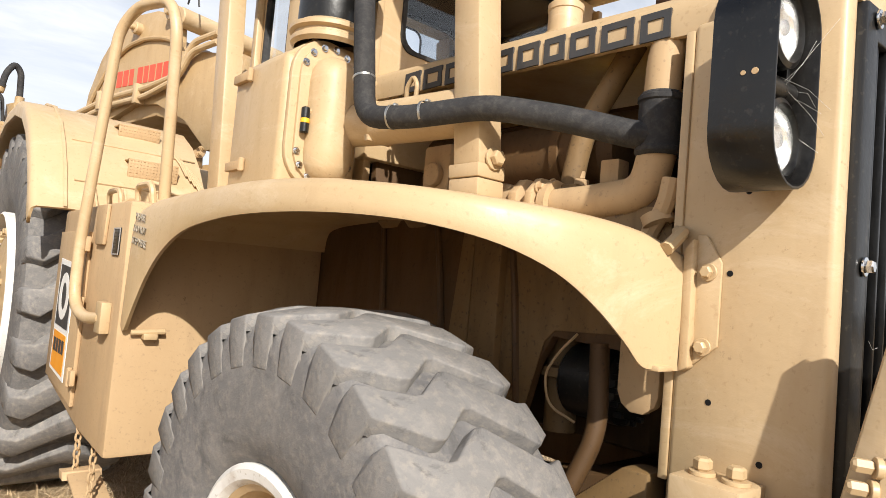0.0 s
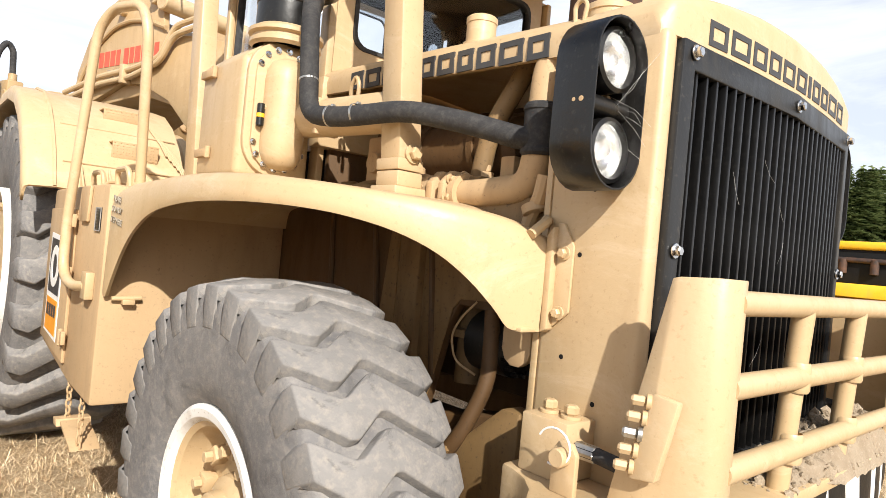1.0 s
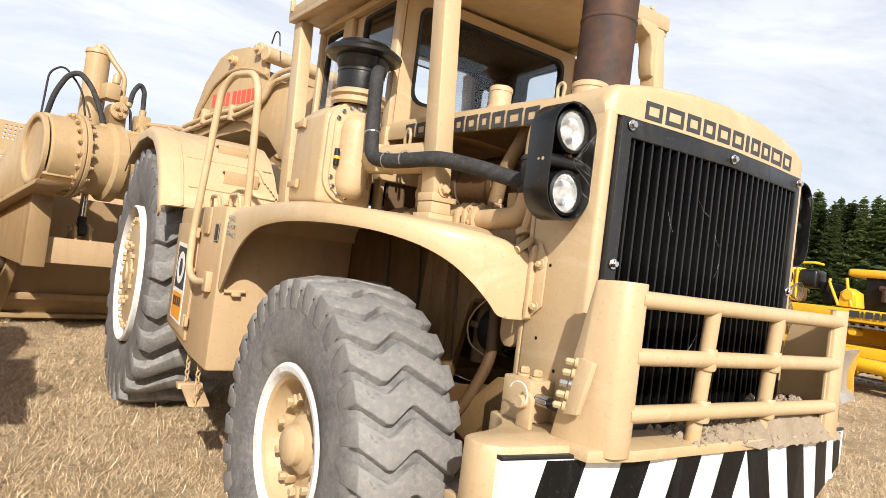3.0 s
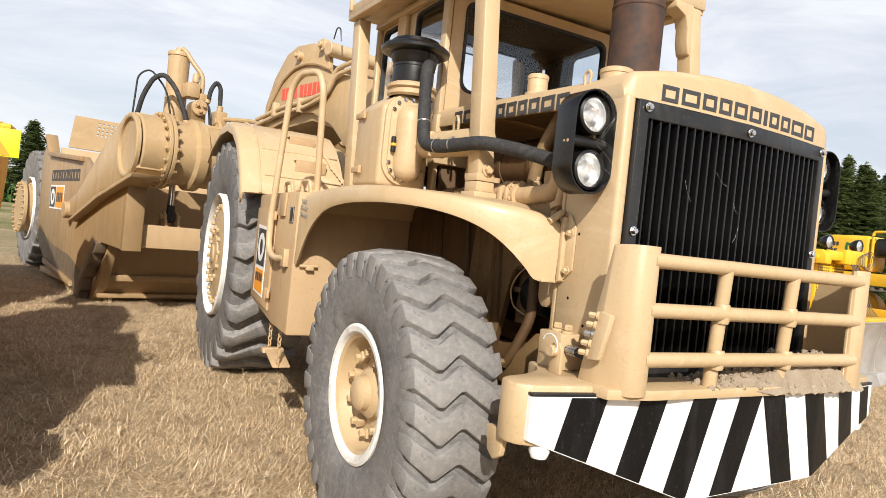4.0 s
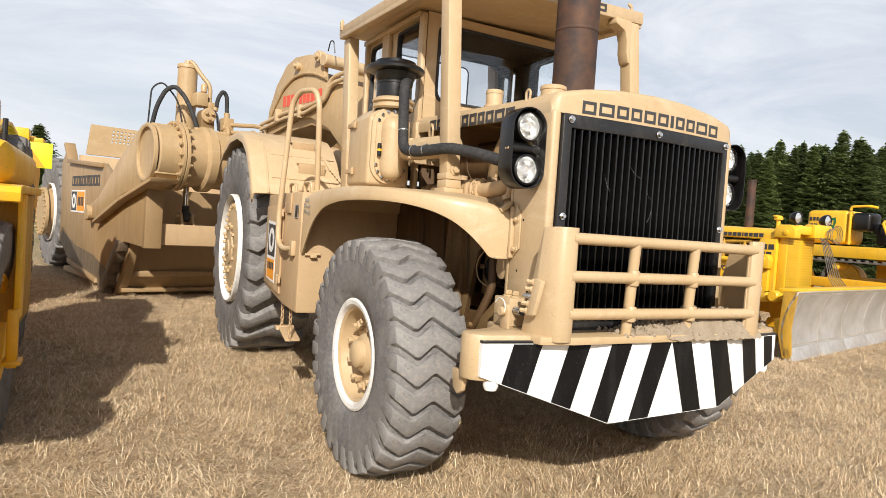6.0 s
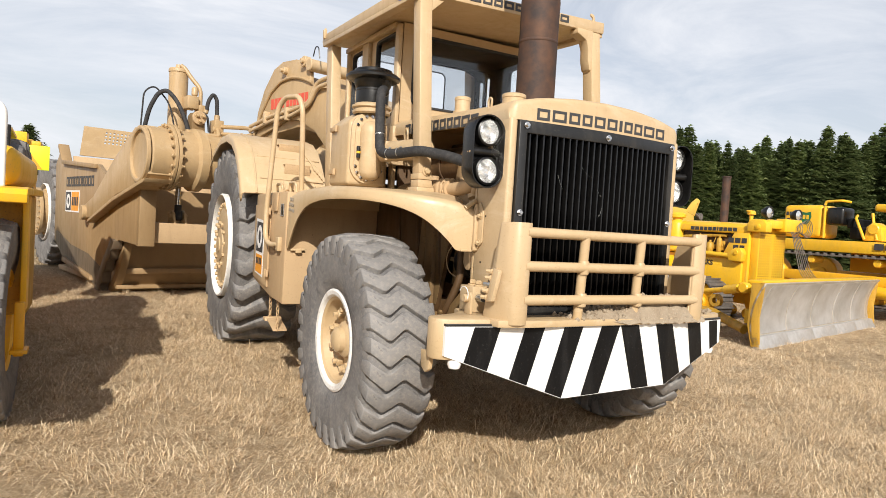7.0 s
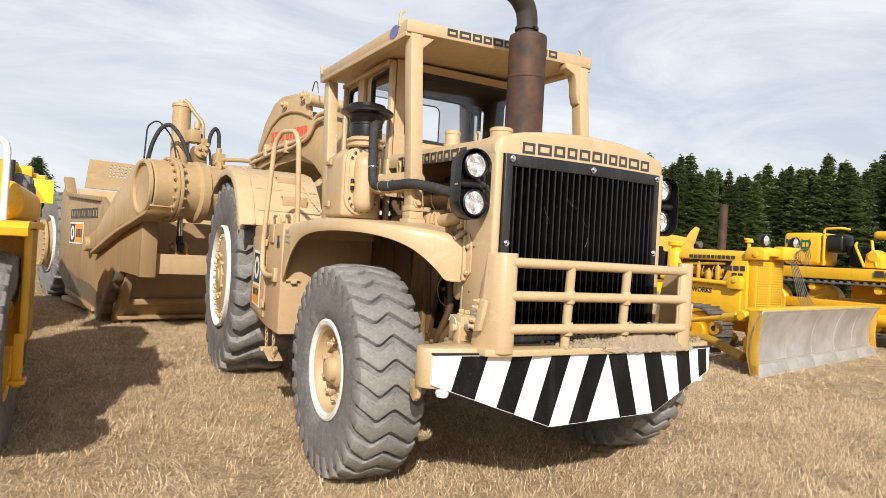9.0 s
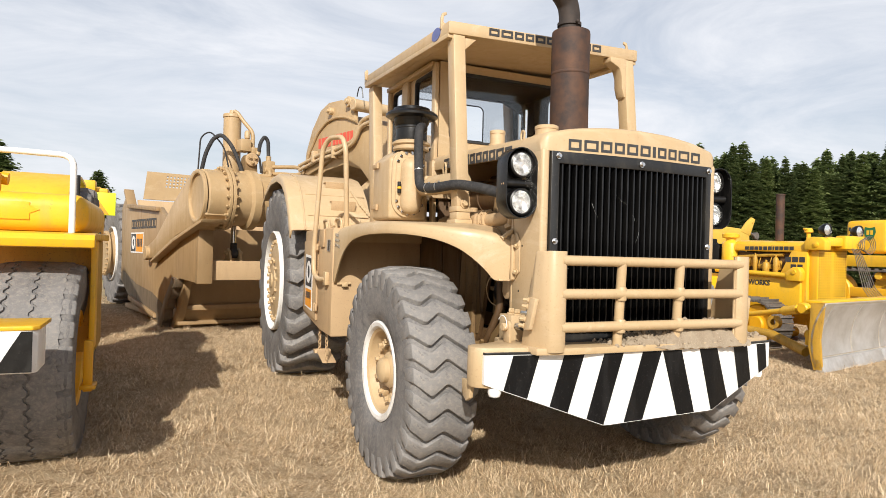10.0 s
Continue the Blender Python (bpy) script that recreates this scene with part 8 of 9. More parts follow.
for sx, by0 in ((-1, 3.75), (1, 4.62)):
    bm = B()
    tube(bm, [(CXD + sx * 2.02, by0 - 0.10, 0.25), (CXD + sx * 1.78, 4.50, 0.43), (CXD + sx * 1.60, 6.0, 0.47), (CXD + sx * 1.55, 7.2, 0.55)], 0.085, 12)
    part("push_arm", bm, YELLOW_GRIME_SHADE, dz)
    bm = B()
    tube(bm, [(CXD + sx * 1.98, by0 - 0.14, 1.0), (CXD + sx * 1.58, 5.15, 0.745), (CXD + sx * 1.5, 6.4, 0.66)], 0.050, 12)
    tube(bm, [(CXD + sx * 1.90, by0 + 0.14, 0.955), (CXD + sx * 1.80, by0 + 0.50, 0.89)], 0.085, 14)
    cyl(bm, (CXD + sx * 1.98 - 0.07, by0 - 0.02, 0.985), (1, 0, 0), 0.10, 0.14, 18, 0.02)
    part("tilt_brace", bm, YELLOW, dz)
    bm = B()
    lathe(bm, [(0.055, -0.05), (0.12, -0.05), (0.12, 0.05), (0.055, 0.05)], (CXD + sx * 1.72, 4.50, 0.66), (1, 0, 0), 24)
    part("ring_eye", bm, YELLOW_GRIME_SHADE, dz)
# radiator guard with punched holes
bm = B()
prism(bm, [(CXD - 0.40, 0.90), (CXD + 0.47, 0.90), (CXD + 0.47, 2.12), (CXD + 0.38, 2.26), (CXD, 2.30), (CXD - 0.34, 2.26), (CXD - 0.40, 2.12)], "y", 4.62, 4.80, 0.02)
rg = part("radiator_guard", bm, YELLOW, dz, "yellow radiator guard with punched air holes")
bm = B()
for iz in range(20):
    for ix in range(13):
        if abs(ix - 6) < 1:
            continue
        z, x = 1.02 + iz * 0.052, CXD - 0.355 + ix * 0.064
        prism(bm, [(x - 0.013, z - 0.012), (x + 0.013, z - 0.012), (x + 0.013, z + 0.012), (x - 0.013, z + 0.012)], "y", 4.615, 4.622, 0)
hol = part("punched_hole", bm, BLACK_MATT, rg)
tagged(hol, kind="stuff")
bm = B()
half_h = [(0.0, 2.205), (0.22, 2.192), (0.36, 2.160), (0.425, 2.105), (0.440, 2.03), (0.435, 1.985)]
sect_h = half_h + [(x - 0.02, z - 0.02) for x, z in half_h[::-1][:1]] + [(0.40, 2.09), (0.20, 2.165), (0.0, 2.178)]
sect_h = [(CXD + x, z) for x, z in sect_h] + [(CXD - x, z) for x, z in sect_h[::-1] if x > 0]
prism(bm, sect_h, "y", 4.80, 6.58, 0.0)
for v in bm.verts:
    v.co.z += 0.020 * (v.co.y - 4.8)
part("hood", bm, YELLOW, dz, "long rounded yellow engine hood")
bm = B()
bars(bm, [0.10, 0.105, 0.09, 0.085, 0.095, 0.09, 0.035, 0.085, 0.085, 0.105, 0.095], 0.075, 0.02, 0.003, upright((CXD - 0.4405, 5.70, 2.055), (-1, 0, 0)))
part("hood_marking", bm, INK, dz, "dark block lettering reduced to plain blocks")
bm = B()
bars(bm, [0.13, 0.13, 0.12], 0.105, 0.025, 0.003, upright((CXD - 0.472, 5.06, 1.83), (-1, 0, 0)))
bars(bm, [0.12, 0.11], 0.105, 0.03, 0.003, upright((CXD - 0.472, 5.02, 1.68), (-1, 0, 0)))
bars(bm, [0.05, 0.05, 0.05, 0.05, 0.05], 0.04, 0.012, 0.003, upright((CXD - 0.472, 5.05, 1.565), (-1, 0, 0)))
part("side_marking", bm, INK, dz, "dark model marking reduced to plain bars")
bm = B()
prism(bm, [(4.80, 0.95), (5.10, 0.95), (5.42, 1.48), (5.15, 1.99), (4.80, 1.99)], "x", CXD - 0.47, CXD + 0.47, 0.01)
part("front_side_plate", bm, YELLOW, dz)
bm = B()
box(bm, (CXD - 0.33, 5.2, 1.05), (CXD + 0.33, 6.95, 1.98), 0.03)
eng = part("engine", bm, OILY_SHADED, dz, "oily engine under the open hood sides")
for y, r, z0, h in ((5.55, 0.055, 1.56, 0.30), (5.78, 0.070, 1.52, 0.24), (6.05, 0.045, 1.56, 0.34), (6.30, 0.065, 1.50, 0.22)):
    bm = B()
    lathe(bm, [(0, 0), (r * 0.8, 0), (r, 0.02), (r, h - 0.03), (r * 0.7, h), (r * 0.35, h + 0.01), (r * 0.35, h + 0.05), (0, h + 0.05)], (CXD - 0.40, y, z0), (0, 0, 1), 16)
    box(bm, (CXD - 0.45, y - 0.07, z0 - 0.06), (CXD - 0.33, y + 0.07, z0), 0.015)
    part("engine_fitting", bm, YELLOW_GRIME_SHADE, eng)
bm = B()
tube(bm, [(CXD - 0.36, 5.40, 1.92), (CXD - 0.38, 5.9, 1.90), (CXD - 0.37, 6.5, 1.86)], 0.035, 10, 0.05)
for y in (5.66, 5.92, 6.18):
    tube(bm, [(CXD - 0.37, y, 1.89), (CXD - 0.40, y + 0.03, 1.75), (CXD - 0.36, y + 0.06, 1.60)], 0.010, 6, 0.03)
part("fuel_pipe", bm, YELLOW_GRIME_SHADE, eng)
for y0, y1, z0, z1, d in ((5.45, 5.62, 1.60, 1.80, 0.05), (5.66, 5.98, 1.62, 1.72, 0.07), (6.02, 6.26, 1.66, 1.86, 0.04), (6.34, 6.60, 1.58, 1.78, 0.06), (5.50, 6.60, 1.50, 1.56, 0.09)):
    bm = B()
    box(bm, (CXD - 0.33 - d, y0, z0), (CXD - 0.328, y1, z1), 0.012)
    for q in range(3):
        cyl(bm, (CXD - 0.33 - d, y0 + (y1 - y0) * (q + 0.5) / 3, 0.5 * (z0 + z1)), (-1, 0, 0), 0.016, 0.02, 8, 0.002)
    part("engine_cover", bm, YELLOW_GRIME_SHADE, eng)
# round bar along the frame with its pivot bracket
for sx in SIDES:
    bm = B()
    tube(bm, [(CXD + sx * 0.60, 5.05, 1.50), (CXD + sx * 0.60, 6.9, 1.56)], 0.052, 14)
    bar = part("round_bar", bm, YELLOW, dz)
    bm = B()
    prism(bm, [(4.82, 1.40), (5.12, 1.40), (5.14, 1.56), (4.98, 1.68), (4.86, 1.68), (4.80, 1.58)], "x", *sorted((CXD + sx * 0.50, CXD + sx * 0.66)), bev=0.02)
    cyl(bm, (CXD + sx * 0.655, 4.93, 1.58), (sx, 0, 0), 0.045, 0.03, 16)
    part("pivot_bracket", bm, YELLOW, bar)
bm = B()
cyl(bm, (8.93, 5.75, 2.18), (0, 0, 1), 0.085, 1.03, 20)
lathe(bm, [(0.085, 0), (0.093, 0.0), (0.093, 0.03), (0.078, 0.03)], (8.93, 5.75, 3.19), (0, 0, 1), 20)
part("exhaust_pipe", bm, GREY_STACK, dz, "tall brown exhaust stack")
bm = B()
tube(bm, [(CXD - 0.10, 5.05, 2.18), (CXD - 0.10, 5.05, 2.44)], 0.040, 12)
lathe(bm, [(0.04, 2.38), (0.085, 2.39), (0.085, 2.43), (0.06, 2.46), (0, 2.465)], (CXD - 0.10, 5.05, 0), (0, 0, 1), 16)
box(bm, (CXD - 0.24, 5.02, 2.44), (CXD - 0.02, 5.08, 2.475), 0.01)
part("filler_neck", bm, YELLOW, dz)
bm = B()
lathe(bm, [(0, 1.55), (0.17, 1.56), (0.18, 1.60), (0.18, 2.14), (0.16, 2.18), (0.11, 2.22), (0.11, 2.27), (0.18, 2.29), (0.185, 2.36), (0.14, 2.395), (0, 2.40)], (CXD - 0.36, 6.74, 0), (0, 0, 1), 24)
part("air_cleaner", bm, YELLOW, dz, "yellow upright air cleaner with cap")
for x in (CXD - 0.34, CXD + 0.62):
    bm = B()
    lathe(bm, [(0.0, 0.15), (0.07, 0.13), (0.118, 0.05), (0.125, 0.0), (0.125, -0.025), (0.112, -0.03), (0.108, -0.01)], (x, 4.50, 2.42), (0, 1, 0), 24)
    tube(bm, [(x, 4.55, 2.30), (x, 4.56, 2.20)], 0.02, 8)
    lamp = part("work_lamp", bm, BLACK, dz, "round black work lamp")
    bm = B()
    lathe(bm, [(0.108, -0.012), (0.07, -0.024), (0, -0.030), (0, -0.02), (0.07, -0.014), (0.106, -0.004)], (x, 4.50, 2.42), (0, 1, 0), 24)
    part("lamp_glass", bm, REFLECTOR, lamp, "bright lamp glass")
bm = B()
prism(bm, [(4.42, 2.02), (4.86, 2.02), (4.86, 2.20), (4.76, 2.28), (4.52, 2.28), (4.42, 2.20)], "x", CXD - 0.50, CXD - 0.30, 0.03)
lathe(bm, [(0, 0), (0.055, 0), (0.055, 0.02), (0.03, 0.03), (0, 0.03)], (CXD - 0.50, 4.60, 2.13), (-1, 0, 0), 16)
box(bm, (CXD - 0.36, 4.44, 2.10), (CXD + 0.1, 4.66, 2.28), 0.04)
box(bm, (CXD + 0.05, 4.38, 2.05), (CXD + 0.62, 4.6, 2.32), 0.03)
part("sheave_block", bm, YELLOW, dz)
for k in range(6):
    bm = B()
    x0 = CXD + 0.28 + 0.045 * k
    tube(bm, [(x0 - 0.1, 4.42, 2.22), (x0 + 0.02, 4.36, 1.95), (x0 + 0.05 + 0.03 * k, 4.2, 1.30), (x0 + 0.10 + 0.05 * k, 4.0, 0.98)], 0.008, 6)
    part("wire_rope", bm, TRACK_STEEL, dz, "dull steel wire rope")
bm = B()
for k in range(4):
    loop = [(CXD + 0.55 + 0.18 * math.cos(t) + 0.02 * k, 4.33 - 0.02 * k, 2.15 + (0.12 + 0.02 * k) * math.sin(t)) for t in [2 * math.pi * q / 16 for q in range(17)]]
    tube(bm, loop, 0.007, 6)
part("coiled_rope", bm, TRACK_STEEL, dz)
for sx in SIDES:
    track(dz, CXD + sx * 0.98, 5.35, 8.3, 0.52, 0.46, 0.52, 40)
    bm = B()
    a, b = sorted((CXD + sx * 0.52, CXD + sx * 1.28))
    box(bm, (a, 6.6, 1.10), (b, 8.4, 1.42), 0.03)
    part("track_guard", bm, YELLOW, dz)
    bm = B()
    a, b = sorted((CXD + sx * 0.475, CXD + sx * 0.55))
    prism(bm, [(4.88, 0.95), (5.3, 0.78), (8.2, 0.78), (8.2, 1.49), (4.88, 1.46)], "x", a, b, 0.01)
    part("side_beam", bm, YELLOW, dz)
words("side_word", "WORKS", 0.145, INK, dz, upright((CXD - 0.554, 5.815, 1.325), (-1, 0, 0)), "dark painted word on the side beam", 0.003, 0.004)
bm = B()
box(bm, (CXD - 0.45, 7.0, 1.35), (CXD + 0.45, 7.3, 2.15), 0.04)
box(bm, (CXD - 0.35, 7.7, 1.35), (CXD + 0.35, 8.2, 1.62), 0.05)
box(bm, (CXD - 0.35, 8.15, 1.55), (CXD + 0.35, 8.3, 2.05), 0.05)
part("operator_seat", bm, BLACK_MATT, dz)
bm = B()
for i in range(4):
    x = CXD - 0.3 + 0.2 * i
    tube(bm, [(x, 7.45, 1.4), (x, 7.35, 2.15)], 0.014, 8)
    lathe(bm, [(0, -0.03), (0.03, 0), (0, 0.03)], (x, 7.35, 2.16), (0, 0, 1), 10)
part("control_lever", bm, BLACK, dz)
bm = B()
prism(bm, [(8.2, 1.0), (9.6, 1.0), (9.7, 2.3), (9.2, 2.65), (8.9, 2.3), (8.4, 2.2)], "x", CXD - 0.75, CXD + 0.6, 0.04)
part("rear_winch", bm, YELLOW, dz)

# the second dozer beyond
SHIFT = Matrix.Translation((0, -2.3, 0))
dz2 = thing("bulldozer", (14.6, 5.7, 0), "large yellow crawler bulldozer with fuel tank and green shield", "bulldozer", "bulldozers in the row")
X2 = 15.6
for sx in SIDES:
    track(dz2, X2 + sx * 1.30, 3.9, 8.1, 1.00, 0.60, 0.6, 60)
    bm = B()
    a, b = sorted((X2 + sx * 0.7, X2 + sx * 1.5))
    box(bm, (a, 5.2, 1.70), (b, 10.4, 2.01), 0.02)
    bmesh.ops.transform(bm, matrix=SHIFT, verts=bm.verts)
    part("side_deck", bm, YELLOW, dz2)
bm = B()
box(bm, (X2 - 0.65, 4.6, 1.2), (X2 + 0.65, 8.6, 2.0), 0.05)
bmesh.ops.transform(bm, matrix=SHIFT, verts=bm.verts)
part("chassis", bm, YELLOW_DEEP, dz2)
bm = B()
box(bm, (X2 - 1.40, 9.0, 2.06), (X2 - 0.55, 10.12, 2.96), 0.12, seg=4)
bmesh.ops.transform(bm, matrix=SHIFT, verts=bm.verts)
tk = part("fuel_tank", bm, YELLOW, dz2, "large rounded yellow fuel tank")
bm = B()
m = upright((X2 - 1.405, 9.45, 2.60), (-1, 0, 0))
prism(bm, [(-0.13, 0.17), (0, 0.14), (0.13, 0.17), (0.155, 0.03), (0.10, -0.12), (0, -0.19), (-0.10, -0.12), (-0.155, 0.03)], "z", 0, 0.006, 0, m)
bmesh.ops.transform(bm, matrix=SHIFT, verts=bm.verts)
part("shield_badge", bm, GREEN_INK, tk, "plain green shield")
bm = B()
bars(bm, [0.07, 0.07], 0.12, 0.03, 0.003, m @ Matrix.Translation((0, 0.02, 0.006)))
bmesh.ops.transform(bm, matrix=SHIFT, verts=bm.verts)
part("badge_bars", bm, YELLOW, tk)
bm = B()
bars(bm, [0.07, 0.07, 0.06], 0.10, 0.025, 0.004, upright((X2 - 1.405, 9.90, 2.72), (-1, 0, 0)))
bars(bm, [0.08, 0.08], 0.10, 0.025, 0.004, upright((X2 - 1.405, 9.90, 2.54), (-1, 0, 0)))
bmesh.ops.transform(bm, matrix=SHIFT, verts=bm.verts)
part("tank_marking", bm, INK, tk, "dark model marking reduced to plain bars")
bm = B()
box(bm, (X2 - 1.38, 8.46, 2.42), (X2 - 0.8, 8.92, 2.90), 0.08, seg=3)
bmesh.ops.transform(bm, matrix=SHIFT, verts=bm.verts)
part("battery_box", bm, BLACK, dz2, "dark grey rounded box")
bm = B()
box(bm, (X2 - 1.2, 7.95, 2.06), (X2 - 0.2, 8.38, 2.40), 0.06)
box(bm, (X2 - 1.2, 8.30, 2.35), (X2 - 0.2, 8.46, 2.62), 0.05)
bmesh.ops.transform(bm, matrix=SHIFT, verts=bm.verts)
part("operator_seat", bm, BLACK_MATT, dz2)
bm = B()
prism(bm, [(7.5, 2.04), (7.95, 2.04), (7.9, 2.40), (7.75, 2.52), (7.55, 2.40)], "x", X2 - 1.30, X2 - 0.85, 0.02)
cyl(bm, (X2 - 1.34, 7.72, 2.34), (1, 0, 0), 0.14, 0.10, 20, 0.02)
bmesh.ops.transform(bm, matrix=SHIFT, verts=bm.verts)
part("winch_control", bm, YELLOW, dz2)
bm = B()
for ky in (7.05, 6.35, 5.7):
    cyl(bm, (X2 - 0.90, ky, 2.25), (0, 0, 1), 0.09, 0.34, 16, 0.01)
tube(bm, [(X2 - 0.89, 5.2, 2.56), (X2 - 0.89, 7.2, 2.58)], 0.06, 12)
bmesh.ops.transform(bm, matrix=SHIFT, verts=bm.verts)
part("engine_fitting", bm, RUST, dz2, "brown exhaust manifold and filters")
for p in ([(X2 - 1.30, 9.0, 2.96), (X2 - 1.30, 8.98, 3.06), (X2 - 1.28, 8.55, 3.08), (X2 - 1.0, 8.5, 3.06)], [(X2 - 1.35, 7.9, 2.06), (X2 - 1.25, 8.2, 2.62), (X2 - 1.0, 8.3, 2.7)], [(X2 - 1.38, 8.94, 2.06), (X2 - 1.38, 8.95, 2.92)], [(X2 - 1.3, 7.62, 2.06), (X2 - 1.25, 7.75, 2.45), (X2 - 1.15, 7.85, 2.75)]):
    bm = B()
    tube(bm, p, 0.035, 10, 0.08)
    bmesh.ops.transform(bm, matrix=SHIFT, verts=bm.verts)
    part("guard_rail", bm, YELLOW, dz2)
bm = B()
box(bm, (X2 - 0.92, 4.0, 2.82), (X2 + 0.6, 7.95, 3.02), 0.07, seg=3)
bmesh.ops.transform(bm, matrix=SHIFT, verts=bm.verts)
part("hood", bm, YELLOW, dz2)
bm = B()
box(bm, (X2 - 0.84, 4.1, 2.02), (X2 + 0.6, 7.55, 2.83), 0.03)
bmesh.ops.transform(bm, matrix=SHIFT, verts=bm.verts)
part("engine_bay", bm, BLACK_MATT, dz2)
bm = B()
cyl(bm, (X2 - 0.70, 6.70, 2.98), (0, 0, 1), 0.10, 0.80, 18)
bmesh.ops.transform(bm, matrix=SHIFT, verts=bm.verts)
sk = part("exhaust_pipe", bm, RUST_DARK, dz2, "dark exhaust stack")
bm = B()
lathe(bm, [(0.135, 3.66), (0.15, 3.67), (0.125, 3.95), (0.115, 3.975), (0, 3.98)], (X2 - 0.70, 6.70, 0), (0, 0, 1), 20)
bmesh.ops.transform(bm, matrix=SHIFT, verts=bm.verts)
part("stack_bucket", bm, WHITE, sk, "pale bucket upturned over the stack")
bm = B()
m = upright((X2 - 1.53, 7.0, 1.89), (-1, 0, 0))
bars(bm, [0.22, 0.05, 0.16, 0.10, 0.10, 0.14, 0.10], 0.16, 0.04, 0.004, m)
bmesh.ops.transform(bm, matrix=SHIFT, verts=bm.verts)
part("owner_marking", bm, INK, dz2, "painted owner name reduced to plain bars")
bm = B()
tube(bm, [(X2 - 1.62, 4.8, 0.6), (X2 - 1.6, 8.4, 0.8)], 0.16, 12)
bmesh.ops.transform(bm, matrix=SHIFT, verts=bm.verts)
part("push_arm", bm, YELLOW, dz2)
bm = B()
prism(bm, [(3.5, 0.2), (3.8, 0.2), (4.1, 0.8), (3.9, 1.5), (3.6, 1.5), (3.7, 0.8)], "x", X2 - 2.2, X2 + 2.2, 0.02)
bmesh.ops.transform(bm, matrix=SHIFT, verts=bm.verts)
part("blade", bm, STEEL, dz2)

# yellow loader seen past the nose, behind the first dozer
ld = thing("yellow_loader", (11.6, 10.1, 0), "dull yellow loader with raised arm plate behind the bulldozers", "loader")
bm = B()
prism(bm, [(10.30, 1.55), (10.30, 2.62), (10.50, 2.72), (11.0, 2.755), (11.55, 2.74), (12.15, 2.70), (12.50, 2.56), (12.54, 2.30), (12.20, 1.55)], "y", 9.5, 10.7, 0.06, seg=3)
part("body", bm, YELLOW_DULL, ld, "sun-faded yellow engine cover")
for y in (9.52, 10.60):
    bm = B()
    prism(bm, [(12.12, 2.62), (12.36, 2.90), (12.56, 3.04), (12.70, 2.98), (12.58, 2.70), (12.50, 2.50)], "y", y - 0.03, y + 0.03, 0.012)
    cyl(bm, (12.58, y - 0.05, 2.90), (0, 1, 0), 0.035, 0.10, 14)
    part("arm_plate", bm, YELLOW_DULL, ld)
bm = B()
tube(bm, [(12.45, 9.75, 2.66), (12.80, 9.70, 2.58), (13.05, 9.70, 2.42)], 0.035, 10, 0.06)
cyl(bm, (12.98, 9.66, 2.52), (0, 1, 0), 0.10, 0.10, 18)
part("hydraulic_fitting", bm, TRACK_STEEL, ld, "dark hydraulic fitting")
bm = B()
box(bm, (9.9, 9.5, 1.05), (12.9, 10.9, 1.54), 0.05)
part("chassis", bm, YELLOW_GRIME_SHADE, ld)
bm = B()
box(bm, (10.45, 8.85, 2.00), (10.98, 9.30, 2.14), 0.04, seg=3)
box(bm, (10.40, 9.26, 2.02), (10.98, 9.38, 2.36), 0.04, seg=3)
box(bm, (10.6, 9.0, 1.50), (10.8, 9.2, 2.0), 0.02)
part("seat", bm, BLACK_MATT, ld, "black padded operator seat")
for x in (10.72, 10.86):
    bm = B()
    tube(bm, [(x - 0.10, 8.80, 1.52), (x, 8.80, 2.05), (x + 0.03, 8.82, 2.38)], 0.022, 8, 0.1)
    part("control_lever", bm, YELLOW, ld)
bm = B()
box(bm, (10.0, 8.7, 1.36), (11.4, 9.45, 1.50), 0.02)
part("step_plate", bm, YELLOW, ld)
for x in (10.3, 12.4):
    for y in (9.2, 11.1):
        bm = B()
        lathe(bm, [(0.3, -0.2), (0.66, -0.2), (0.72, -0.1), (0.72, 0.1), (0.66, 0.2), (0.3, 0.2)], (x, y, 0.74), (0, 1, 0), 28)
        part("wheel", bm, RUBBER, ld)

# ---------------------------------------------------------------- soil spilled on the bumper deck
rng = np.random.default_rng(5)


def soil_z(x, y):
    """The top of the soil bank: steep towards the front, trailing off to one side."""
    ridge = smooth_step(-0.42, 0.10, x) * (0.75 + 0.5 * noise.noise(Vector((x * 3.1, 0.4, 2.0)))) * (1 - 0.35 * smooth_step(0.70, 0.88, x))
    h = 0.132 * ridge * math.exp(-((y + 0.165) / 0.125) ** 2)
    h += ridge * (0.040 * noise.noise(Vector((x * 9, y * 9, 0))) + 0.026 * noise.noise(Vector((x * 24, y * 24, 4))) + 0.012 * noise.noise(Vector((x * 60, y * 60, 7))))
    edge = smooth_step(-0.283, -0.24, y) * smooth_step(-0.42, -0.20, x) * (1 - smooth_step(0.86, 0.90, x))
    return 1.1835 + max(h, 0.0) * edge + 0.004 * edge


